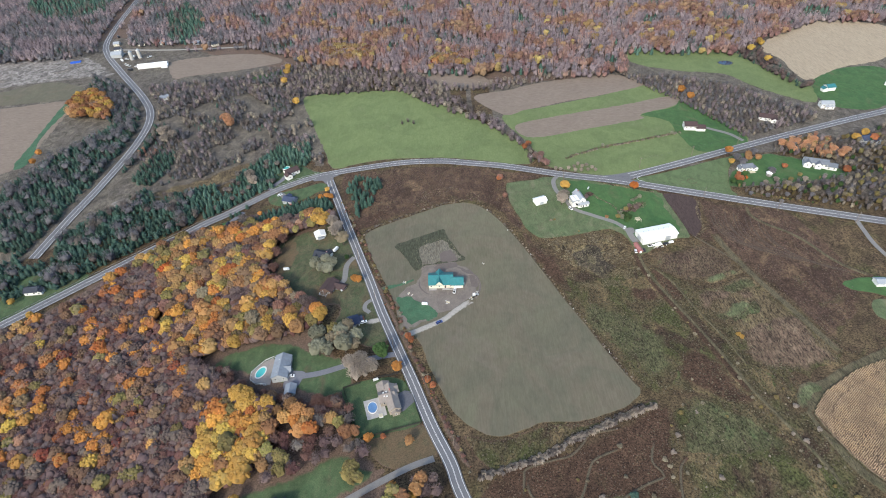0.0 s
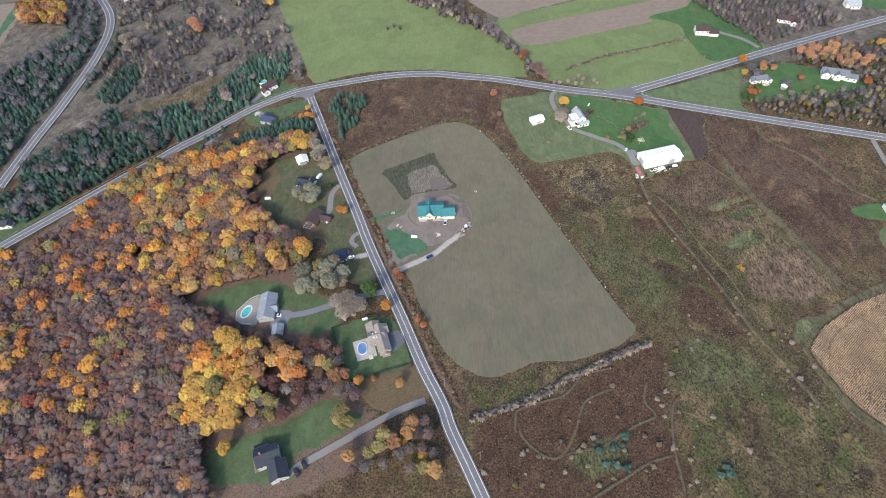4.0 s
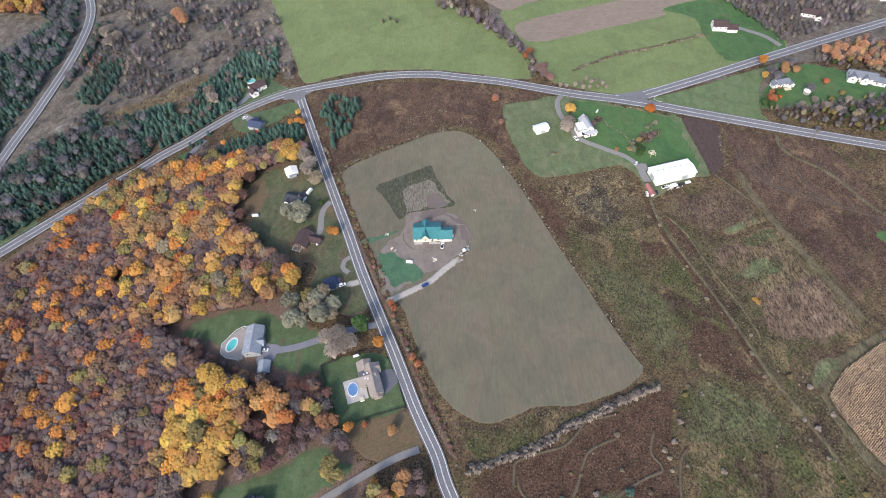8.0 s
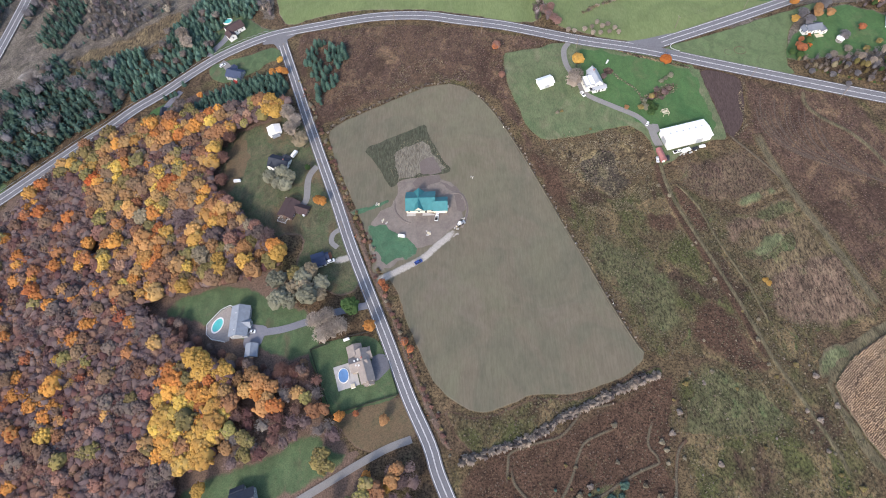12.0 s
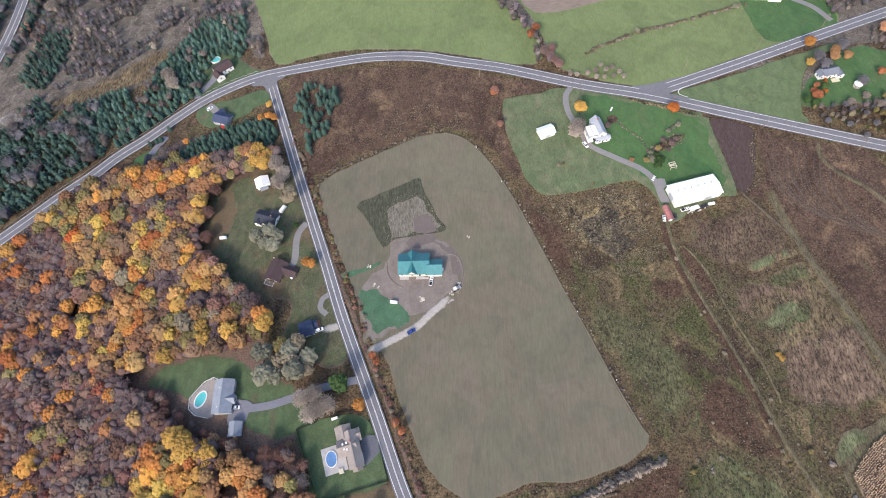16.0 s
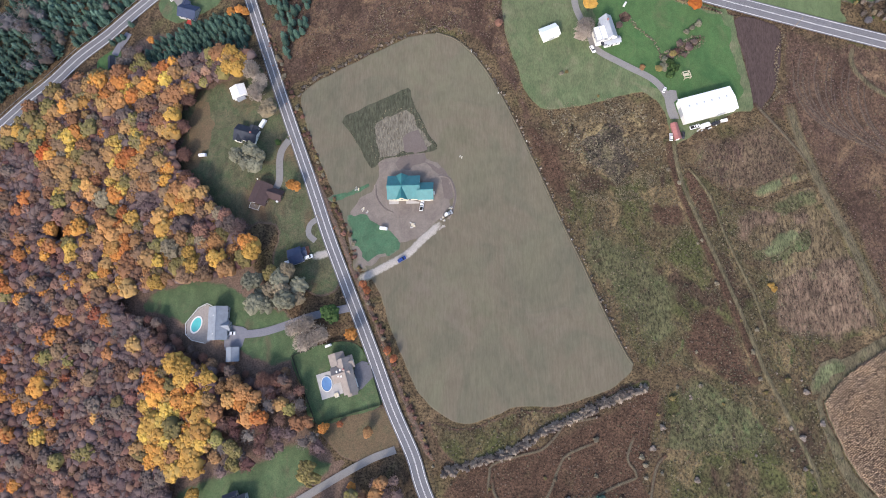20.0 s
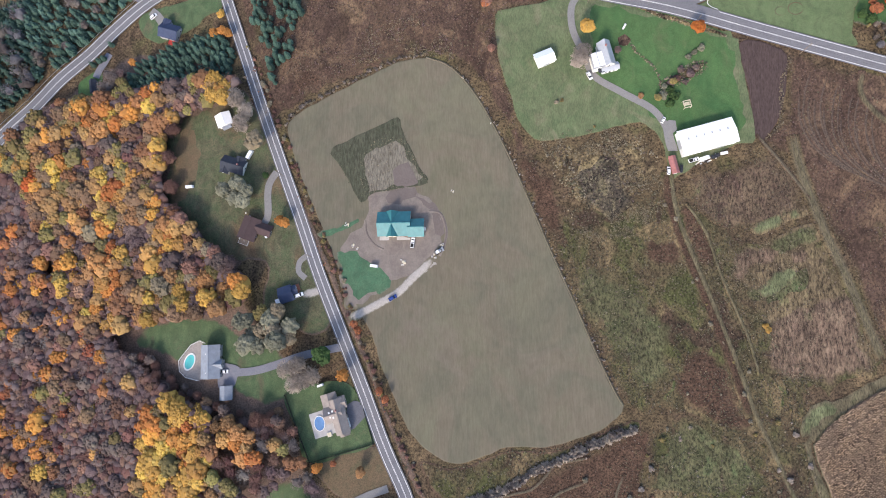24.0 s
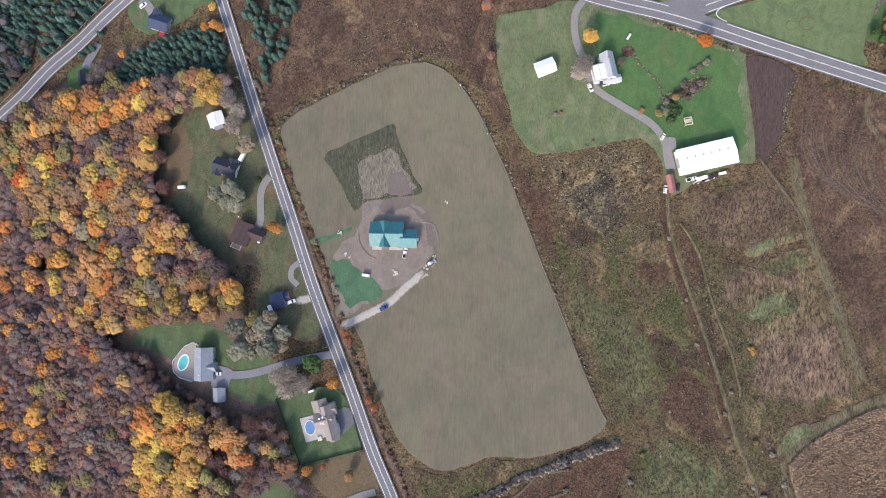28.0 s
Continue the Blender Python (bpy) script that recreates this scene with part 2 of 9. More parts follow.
M = dict(
    ground=earth("brush_ground", [(.064, .042, .025), (.090, .065, .033), (.055, .035, .023), (.102, .072, .038)], [(.045, .030, .020), (.100, .070, .038), (.077, .054, .033)], 34, 1.1, 0.35, contrast=.8, mottle=.35, blots=(((.068, .060, .025), 24, .55, .66), ((.123, .084, .046), 17, .57, .67))),
    heath=earth("russet_weeds", [(0.056, 0.032, 0.024), (0.082, 0.051, 0.032), (0.064, 0.039, 0.029), (0.097, 0.064, 0.040)], [(0.043, 0.025, 0.020), (0.085, 0.052, 0.035), (0.113, 0.072, 0.045)], 26, 1.1, 0.35, (1, .8, 1), -30, contrast=.55, mottle=.3, blots=(((0.153, 0.100, 0.059), 16, .54, .65), ((0.048, 0.028, 0.020), 24, .52, .62), ((0.072, 0.059, 0.029), 20, .60, .70))),
    weeds=earth("olive_weeds", [(0.064, 0.047, 0.025), (0.081, 0.058, 0.032), (0.059, 0.051, 0.024), (0.074, 0.051, 0.031)], [(0.043, 0.032, 0.017), (0.083, 0.062, 0.032), (0.113, 0.084, 0.046)], 26, 1.1, 0.35, (1, .8, 1), 55, contrast=.75, mottle=.3, blots=(((0.057, 0.060, 0.021), 26, .47, .60), ((0.147, 0.105, 0.055), 17, .53, .64), ((0.046, 0.028, 0.019), 21, .54, .62), ((0.066, 0.081, 0.029), 9, .62, .70))),
    field=earth("young_crop", [(.129, .111, .076), (.102, .096, .066), (.133, .109, .077), (.104, .099, .063)], [(.102, .097, .066), (.116, .104, .073), (.138, .120, .088)], 38, 0.7, 0.32, (1.0, .12, 1), 14, 0.08, span=(.34, .66), contrast=.09, mottle=.06, blots=(((.125, .117, .077), 42, .50, .66), ((.139, .115, .086), 30, .54, .68))),
    dirt=earth("bare_dirt", [(.155, .128, .110), (.178, .150, .130), (.140, .113, .098)], [(.132, .107, .092), (.186, .158, .136)], 12, 0.6, 0.35, bump=0.1, contrast=.08, mottle=.14),
    # darker dirt for ruts and bare soil, and for the painted house shadow
    dark_shade_dirt=earth("dark_shade_earth", [(.118, .095, .085), (.134, .110, .098)], [(.105, .083, .075), (.148, .122, .107)], 9, 0.6, 0.35, bump=0.1, contrast=.08),
    seeded=earth("new_grass", [(.042, .108, .060), (.060, .122, .066)], [(.036, .094, .052), (.090, .122, .074)], 9, 0.5, 0.4, bump=0.12, contrast=.16, mottle=.18),
    dry=earth("dry_grass", [(.153, .135, .107), (.130, .113, .088)], [(.093, .084, .060), (.186, .166, .132)], 8, 0.7, 0.5, (1, .25, 1), 10, contrast=.4),
    rank=earth("rank_weeds", [(.050, .056, .034), (.066, .066, .044)], [(.036, .040, .025), (.078, .074, .050)], 10, 0.8, 0.5, (1, .22, 1), 15, contrast=.35),
    lawn=earth("mown_lawn", [(.044, .104, .034), (.062, .114, .040), (.040, .096, .033)], [(.037, .088, .030), (.072, .116, .045)], 16, 0.5, 0.3, bump=0.12, rise=0.08, contrast=.16, mottle=.14, blots=(((.088, .112, .050), 14, .56, .70), ((.036, .086, .030), 19, .56, .68))),
    yard_lawn=earth("yard_lawn", [(.054, .094, .042), (.074, .104, .050), (.048, .086, .038)], [(.042, .076, .033), (.086, .104, .052)], 12, 0.5, 0.35, bump=0.12, rise=0.08, contrast=.22, mottle=.2, blots=(((.100, .090, .054), 11, .56, .70),)),
    pasture=earth("dull_pasture", [(.086, .124, .054), (.102, .132, .062), (.076, .114, .048)], [(.066, .098, .042), (.112, .134, .066)], 18, 0.5, 0.35, bump=0.12, rise=0.08, contrast=.2, mottle=.16),
    lawn_pale=earth("worn_lawn", [(.076, .112, .050), (.104, .122, .062), (.070, .110, .048)], [(.066, .094, .043), (.118, .128, .070)], 22, 0.5, 0.35, (1, .3, 1), -12, 0.12, 0.08, contrast=.2, mottle=.16, blots=(((.140, .132, .080), 15, .52, .66),)),
    lawn_dull=earth("shaded_lawn", [(.068, .086, .040), (.092, .084, .050), (.055, .082, .036), (.105, .080, .050)], [(.05, .062, .032), (.105, .092, .054)], 13, 0.6, 0.45, bump=0.15, contrast=.35, mottle=.25, blots=(((.120, .078, .046), 22, .52, .66),)),
    leafy_lawn=earth("leaf_strewn_lawn", [(.088, .084, .046), (.128, .086, .052), (.105, .085, .050)], [(.066, .064, .036), (.140, .096, .056)], 11, 0.6, 0.4, bump=0.15, contrast=.3),
    meadow=earth("green_meadow", [(.127, .160, .063), (.149, .182, .073), (.110, .143, .056), (.143, .163, .074)], [(.108, .136, .052), (.143, .171, .076)], 34, 0.8, 0.4, (1, .25, 1), 5, 0.06, contrast=.12, mottle=.07),
    soil=earth("harvested_soil", [(.187, .143, .112), (.215, .167, .132)], [(.160, .123, .097), (.231, .185, .145)], 30, 0.8, 0.4, (.15, 1, 1), 18, 0.15, contrast=.2),
    plough=earth("ploughed_earth", [(.063, .042, .038), (.053, .036, .033)], [(.046, .031, .028), (.071, .049, .042)], 12, 0.6, 0.4, (1, .2, 1), 5, 0.3, contrast=.35),
    tan=earth("stubble_field", [(.347, .274, .190), (.319, .252, .177)], [(.291, .224, .157), (.381, .308, .213)], 40, 1.0, 0.4, (1, .15, 1), 60, 0.1, contrast=.2),
    sand=earth("quarry_sand", [(.24, .21, .19), (.10, .085, .075), (.29, .26, .235), (.075, .065, .055), (.13, .105, .085)], [(.12, .102, .09), (.27, .24, .215)], 26, 2.5, 0.4, span=(.36, .64), mottle=.4),
    litter=earth("leaf_litter", [(.118, .078, .060), (.142, .094, .070), (.100, .072, .060)], [(.076, .054, .044), (.155, .105, .075)], 14, 0.8, 0.5, contrast=.4),
    # brush ground beyond the road, blue raised to paint in distance haze
    hazed_valley_brush=earth("hazed_valley_brush", [(0.107, 0.089, 0.072), (0.132, 0.112, 0.084), (0.088, 0.074, 0.064), (0.150, 0.124, 0.095)], [(0.068, 0.059, 0.051), (0.146, 0.122, 0.096)], 26, 1.0, 0.5, contrast=.5, mottle=.4),
    corn=earth("corn_stubble_soil", [(.168, .116, .080), (.200, .140, .096)], [(.085, .058, .042), (.225, .160, .110)], 18, 0.55, 0.6, (1, .2, 1), 62, 0.4, contrast=.5),
    grass_edge=earth("field_margin", [(.079, .088, .045), (.099, .095, .056)], [(.054, .061, .032), (.108, .106, .065)], 9, 0.6, 0.5, (1, .3, 1), 15, bump=0.2, contrast=.4, mottle=.25),
    gravel=earth("gravel", [(.300, .270, .240), (.360, .330, .298)], [(.250, .225, .198), (.390, .362, .325)], 5, 0.4, 0.4, bump=0.12, contrast=.12),
    drive=earth("worn_drive", [(.175, .166, .160), (.205, .196, .188)], [(.15, .142, .138), (.22, .21, .20)], 6, 0.5, 0.4, bump=0.1, contrast=.1),
    asphalt=earth("asphalt", [(0.126, 0.121, 0.132), (0.153, 0.149, 0.156), (0.135, 0.130, 0.140)], [(0.112, 0.108, 0.117), (0.163, 0.158, 0.164)], 14, 0.6, 0.4, (1, 1, 1), 0, 0.08, 0.02, contrast=.1),
    furrow=earth("faint_furrow", [(.077, .055, .042), (.085, .061, .046)], [(.057, .041, .032), (.097, .071, .053)], 5, 0.8, 0.5, contrast=.5),
    green_weeds=earth("green_weeds", [(0.064, 0.068, 0.029), (0.072, 0.065, 0.032), (0.055, 0.061, 0.025)], [(0.038, 0.039, 0.018), (0.078, 0.076, 0.037), (0.110, 0.102, 0.054)], 14, 1.0, 0.4, (1, .55, 1), 25, contrast=.7, mottle=.3, blots=(((0.068, 0.087, 0.036), 8, .56, .68), ((0.057, 0.039, 0.025), 10, .58, .68))),
    straw_weeds=earth("straw_weeds", [(0.123, 0.090, 0.050), (0.097, 0.069, 0.040), (0.138, 0.105, 0.054)], [(0.070, 0.050, 0.030), (0.121, 0.090, 0.050), (0.165, 0.127, 0.070)], 16, 1.0, 0.4, (1, .35, 1), -18, contrast=.75, mottle=.3, blots=(((0.066, 0.048, 0.030), 12, .56, .66), ((0.088, 0.092, 0.038), 15, .60, .70))),
    maroon_weeds=earth("maroon_weeds", [(.053, .029, .019), (.065, .037, .024), (.047, .027, .017)], [(.030, .017, .012), (.067, .039, .024), (.087, .055, .034)], 16, 1.0, 0.4, contrast=.75, mottle=.3, blots=(((.084, .056, .032), 8, .60, .68),)),
    bramble=earth("brambles", [(.065, .043, .025), (.105, .076, .040), (.052, .034, .023), (.129, .096, .049)], [(.040, .028, .017), (.117, .087, .044), (.175, .135, .072)], 13, 1.2, 0.4, contrast=.9, mottle=.4, blots=(((.175, .133, .068), 9, .52, .62), ((.046, .031, .021), 12, .54, .62))),
    dark_brush=earth("dark_brush_ground", [(.050, .039, .028), (.068, .053, .037), (.042, .032, .025), (.084, .068, .043)], [(.030, .024, .019), (.070, .057, .039), (.130, .106, .062)], 9, 1.2, 0.4, contrast=.9, mottle=.4, blots=(((.120, .100, .056), 6, .53, .63),)),
    pink_weeds=earth("pinkish_weeds", [(0.127, 0.086, 0.056), (0.106, 0.068, 0.047), (0.143, 0.101, 0.066)], [(0.073, 0.048, 0.035), (0.127, 0.088, 0.059), (0.173, 0.128, 0.083)], 14, 1.0, 0.4, (1, .35, 1), -18, contrast=.75, mottle=.3, blots=(((0.076, 0.051, 0.035), 10, .56, .66), ((0.097, 0.094, 0.045), 17, .60, .70))),
    brown_weeds=earth("brown_rough_weeds", [(0.094, 0.064, 0.042), (0.076, 0.050, 0.033), (0.103, 0.077, 0.046)], [(0.049, 0.033, 0.023), (0.096, 0.068, 0.044), (0.137, 0.103, 0.062)], 15, 1.0, 0.4, (1, .5, 1), -18, contrast=.75, mottle=.3, blots=(((0.063, 0.039, 0.029), 12, .54, .64), ((0.087, 0.086, 0.040), 13, .58, .68))),
    rut=earth("worn_track", [(.090, .073, .048), (.102, .084, .056)], [(.062, .050, .034), (.112, .093, .062)], 5, 0.6, 0.5, contrast=.5),
    track_grass=earth("track_grass", [(0.095, 0.082, 0.046), (0.106, 0.086, 0.052), (0.085, 0.084, 0.040)], [(0.063, 0.053, 0.030), (0.123, 0.104, 0.062)], 7, 0.6, 0.5, (1, .3, 1), 20, bump=0.2, contrast=.5, mottle=.3),
    fresh_grass=earth("fresh_grass", [(0.098, 0.110, 0.050), (0.112, 0.121, 0.060)], [(0.064, 0.072, 0.034), (0.130, 0.136, 0.072)], 6, 0.6, 0.5, (1, .3, 1), 20, bump=0.2, contrast=.5, mottle=.3),
    dark_asphalt=earth("dark_paving", [(.098, .098, .114), (.118, .118, .135)], [(.088, .088, .102), (.132, .132, .147)], 6, 0.5, 0.4, bump=0.08, rise=0.02, contrast=.1),
    tarmac=earth("dark_tarmac", [(.145, .145, .168), (.170, .170, .192)], [(.13, .13, .15), (.185, .185, .205)], 6, 0.5, 0.4, bump=0.08, rise=0.02, contrast=.1),
    paint=plain("road_paint", (.78, .77, .74), 0.6, 0.15),
    yellow_paint=plain("yellow_paint", (.62, .55, .35), 0.6, 0.15),
    water=plain("pool_water", (.11, .48, .46), 0.08, 0.2, 3.0, bump=0.15),
    blue_water=plain("deep_pool_water", (.13, .25, .46), 0.08, 0.25, 3.0, bump=0.15),
    pond=plain("pond_water", (.03, .045, .08), 0.06, 0.2, 8.0),
    white=plain("white_siding", (.72, .71, .68), 0.6, 0.1),
    cream=plain("cream_siding", (.60, .55, .44), 0.65, 0.12),
    taupe=plain("taupe_siding", (.32, .27, .22), 0.7, 0.15),
    grey=plain("grey_siding", (.36, .37, .38), 0.7, 0.15),
    brown=plain("brown_siding", (.15, .10, .08), 0.75, 0.2),
    red=plain("red_boards", (.33, .14, .13), 0.75, 0.25),
    deck_grey=plain("grey_deck_boards", (.33, .29, .26), 0.8, 0.25, 0.8),
    wood=plain("weathered_wood", (.23, .18, .14), 0.8, 0.3, 0.8),
    rust_wood=plain("stained_deck", (.26, .10, .06), 0.75, 0.25, 0.8),
    darkwood=plain("dark_fence_wood", (.055, .05, .045), 0.85, 0.3, 0.8),
    concrete=plain("concrete", (.42, .40, .38), 0.85, 0.2, 2.0),
    bark=plain("bark", (.10, .08, .07), 0.95, 0.35, 0.6, bump=0.5),
    steel=plain("galvanised_steel", (.5, .5, .5), 0.45, 0.2, 1.0, 0.6),
    glass=plain("window_glass", (.03, .035, .045), 0.08, 0.2, 1.0, bump=0),
    rubber=plain("rubber", (.02, .02, .02), 0.85, 0.2),
    car_white=plain("white_car_paint", (.78, .78, .78), 0.3, 0.05, bump=0),
    car_blue=plain("blue_car_paint", (.03, .06, .22), 0.3, 0.1, bump=0),
    car_dark=plain("dark_car_paint", (.03, .03, .035), 0.3, 0.1, bump=0),
    car_red=plain("red_paint", (.42, .05, .04), 0.35, 0.1, bump=0),
    tarp=plain("blue_tarp", (.03, .10, .45), 0.5, 0.2),
    pale=plain("pale_board", (.62, .55, .40), 0.7, 0.25, 0.8),
    roof_teal=ribbed("teal_metal_roof", (.045, .185, .20), 0.45, 0.4, turn=90),
    roof_white=ribbed("white_metal_roof", (.86, .86, .85), 0.6, 0.6, turn=90, fade=.94),
    roof_tin=ribbed("grey_tin_roof", (.45, .47, .50), 0.5, 0.45, 0.3, turn=90),
    roof_dark=ribbed("charcoal_shingles", (.045, .05, .065), 0.3, 0.9),
    roof_navy=ribbed("slate_blue_shingles", (.05, .065, .115), 0.3, 0.85),
    roof_grey=ribbed("grey_shingles", (.26, .285, .325), 0.3, 0.9),
    roof_slate=ribbed("slate_grey_shingles", (.160, .175, .205), 0.3, 0.9),
    roof_taupe=ribbed("taupe_shingles", (.285, .245, .220), 0.3, 0.9),
    roof_brown=ribbed("brown_shingles", (.075, .05, .05), 0.3, 0.9),
    leaf_orange=foliage("orange_leaves", [(.540, .230, .060), (.610, .282, .075), (.470, .188, .055), (.555, .301, .092)]),
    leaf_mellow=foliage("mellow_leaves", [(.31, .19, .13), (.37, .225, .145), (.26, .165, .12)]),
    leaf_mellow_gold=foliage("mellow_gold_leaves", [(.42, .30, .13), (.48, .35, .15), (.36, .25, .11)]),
    leaf_brown=foliage("withered_brown_leaves", [(.230, .142, .086), (.275, .176, .107), (.190, .116, .074), (.250, .166, .111)]),
    leaf_dusk=foliage("grey_brown_leaves", [(.163, .119, .103), (.197, .146, .125), (.135, .099, .090), (.211, .168, .134)]),
    leaf_rose=foliage("dusty_rose_leaves", [(.310, .165, .120), (.360, .200, .150), (.255, .135, .105)]),
    leaf_peach=foliage("pale_orange_leaves", [(.475, .235, .089), (.540, .284, .118), (.389, .196, .081)]),
    leaf_blush=foliage("blush_leaves", [(.660, .345, .190), (.720, .410, .240), (.560, .285, .160)], 0.38, 0.15),
    leaf_gold=foliage("gold_leaves", [(.551, .327, .083), (.626, .390, .096), (.473, .274, .074), (.527, .358, .120)]),
    leaf_tan=foliage("fading_leaves", [(.360, .197, .087), (.422, .239, .108), (.299, .159, .072), (.350, .210, .108)]),
    leaf_rust=foliage("rust_leaves", [(.360, .116, .060), (.440, .168, .072), (.270, .095, .060), (.330, .179, .108)]),
    leaf_flame=foliage("flame_leaves", [(.55, .15, .04), (.60, .22, .05), (.45, .11, .04)]),
    leaf_olive=foliage("olive_leaves", [(.231, .196, .070), (.297, .235, .090), (.176, .147, .060), (.275, .206, .110)]),
    leaf_green=foliage("green_leaves", [(.06, .11, .035), (.08, .14, .045), (.05, .09, .03)]),
    leaf_grey=foliage("pale_willow_leaves", [(.24, .24, .17), (.29, .28, .20), (.19, .19, .13)]),
    twig=foliage("bare_twigs", [(0.190, 0.132, 0.123), (0.220, 0.154, 0.144), (0.168, 0.118, 0.112), (0.246, 0.174, 0.162)], 0.3, 0.17, 0.8),
    # grey bark shifted to blue: distance haze put into the twig colour
    twig_cool=foliage("hazed_grey_twigs", [(0.205, 0.196, 0.209), (0.255, 0.240, 0.255), (0.162, 0.154, 0.170), (0.297, 0.281, 0.290)], 0.3, 0.17, 0.8),
    twig_grey=foliage("grey_twigs", [(.185, .155, .140), (.224, .188, .169), (.145, .121, .111)], 0.3, 0.17, 0.8),
    twig_russet=foliage("russet_twigs", [(.210, .113, .090), (.246, .138, .107), (.178, .095, .079)], 0.3, 0.17, 0.8),
    # paler and more mauve than bark, haze painted into the base colour
    twig_far=foliage("pale_hazed_twigs", [(0.314, 0.249, 0.264), (0.380, 0.305, 0.319), (0.255, 0.204, 0.220)], 0.3, 0.25, 0.7),
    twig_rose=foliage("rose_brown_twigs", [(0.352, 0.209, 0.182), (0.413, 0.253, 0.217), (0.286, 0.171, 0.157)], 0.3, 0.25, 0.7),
    pale_twig=foliage("pale_twigs", [(.358, .301, .251), (.443, .374, .308), (.286, .234, .198)], 0.3, 0.25, 0.7),
    leaf_straw=foliage("straw_leaves", [(.29, .235, .155), (.35, .29, .195), (.23, .185, .12)]),
    needle=foliage("conifer_needles", [(.056, .108, .080), (.080, .142, .106), (.040, .082, .062), (.108, .172, .132)], 0.08, 0.3),
    weed_brown=foliage("brown_weeds", [(.085, .062, .05), (.12, .092, .07), (.16, .13, .10), (.07, .05, .043)], 0.1),
    weed_dark=foliage("dark_brush", [(.045, .042, .030), (.062, .056, .040), (.080, .070, .050)], 0.1),
    weed_rose=foliage("rose_brown_weeds", [(.172, .130, .082), (.214, .163, .106), (.128, .093, .063)], 0.1),
    weed_olive=foliage("olive_stalks", [(.075, .075, .042), (.11, .10, .06), (.15, .135, .09), (.06, .066, .035)], 0.1),
    stalk=foliage("dry_corn", [(.40, .29, .185), (.47, .35, .23), (.32, .22, .14), (.54, .42, .29)], 0.15),
    shrub=foliage("dry_shrub", [(.20, .17, .11), (.26, .22, .15), (.15, .13, .085), (.30, .26, .19)], 0.1),
)


# ---- shape of the land and mesh helpers ----
def smooth(t):
    t = min(1.0, max(0.0, t))
    return t * t * (3 - 2 * t)


def ground(x, y):
    """The land falls to the west and rises a little beyond the crop field."""
    return -13 * smooth((-50 - x) / 150) + 6 * smooth((x + 70) / 110) * smooth((y - 250) / 180)


def mesh_of(name, verts, faces, mats, slots=None, smooth=False):
    me = bpy.data.meshes.new(name)
    me.from_pydata([tuple(v) for v in verts], [], [tuple(f) for f in faces])
    for m in mats:
        me.materials.append(m)
    if slots is not None:
        me.polygons.foreach_set("material_index", np.asarray(slots, dtype=np.int32))
    if smooth:
        me.polygons.foreach_set("use_smooth", np.ones(len(me.polygons), dtype=bool))
    me.update()
    return me


def part(name, bm, material, parent, label=""):
    me = bpy.data.meshes.new(name)
    bm.to_mesh(me)
    bm.free()
    me.materials.append(material)
    ob = new(name, me)
    ob.parent = parent
    if label:
        ob["label"] = label
    return ob


def piece(name, me, parent, m=None):
    ob = new(name, me)
    ob.parent = parent
    if m is not None:
        ob.matrix_basis = m
    return ob


def thing(name, x, y, rot=0.0, label="", category="", group="", kind="", up=0.0):
    ob = new(name)
    ob.empty_display_size = 0.5
    ob.matrix_basis = pose(x, y, ground(x, y) + up, 0, 0, rot)
    return tagged(ob, label, category, group, kind)


def box(bm, cx, cy, cz, sx, sy, sz, rot=0.0, bevel=0.0):
    m = pose(cx, cy, cz, 0, 0, rot) @ Matrix.Diagonal((sx, sy, sz, 1))
    r = bmesh.ops.create_cube(bm, size=1, matrix=m)
    if bevel:
        edges = {e for v in r["verts"] for e in v.link_edges}
        bmesh.ops.bevel(bm, geom=list(edges), offset=bevel, segments=2, affect="EDGES", profile=0.6)
    return bm


def boxes(*rows, bevel=0.0):
    bm = bmesh.new()
    for r in rows:
        box(bm, *r, bevel=bevel)
    return bm


def rod(bm, a, b, r0, r1, n=8):
    a, b = Vector(a), Vector(b)
    m = Matrix.Translation((a + b) / 2) @ (b - a).to_track_quat("Z", "Y").to_matrix().to_4x4()
    bmesh.ops.create_cone(bm, cap_ends=True, segments=n, radius1=r0, radius2=r1, depth=(b - a).length, matrix=m)
    return bm


def spline(pts, step, closed=False):
    """A smooth line through the points, at about equal steps."""
    p = [Vector((x, y)) for x, y in pts]
    n, out = len(p), []
    for i in range(n if closed else n - 1):
        a, b = p[i], p[(i + 1) % n]
        z = p[i - 1] if closed or i else a * 2 - b
        c = p[(i + 2) % n] if closed or i + 2 < n else b * 2 - a
        k = max(1, int((b - a).length / step))
        for j in range(k):
            t = j / k
            out.append(0.5 * (2 * a + (b - z) * t + (2 * z - 5 * a + 4 * b - c) * t * t + (3 * a - z - 3 * b + c) * t ** 3))
    if not closed:
        out.append(p[-1])
    return out


def inside(x, y, pts):
    hit = False
    for i in range(len(pts)):
        (x0, y0), (x1, y1) = pts[i - 1], pts[i]
        if (y0 > y) != (y1 > y) and x < (x1 - x0) * (y - y0) / (y1 - y0) + x0:
            hit = not hit
    return hit


def set_rim(me, values):
    at = me.attributes.new("rim", "FLOAT", "POINT")
    at.data.foreach_set("value", np.asarray(values, dtype=np.float32))


_laid = itertools.count()


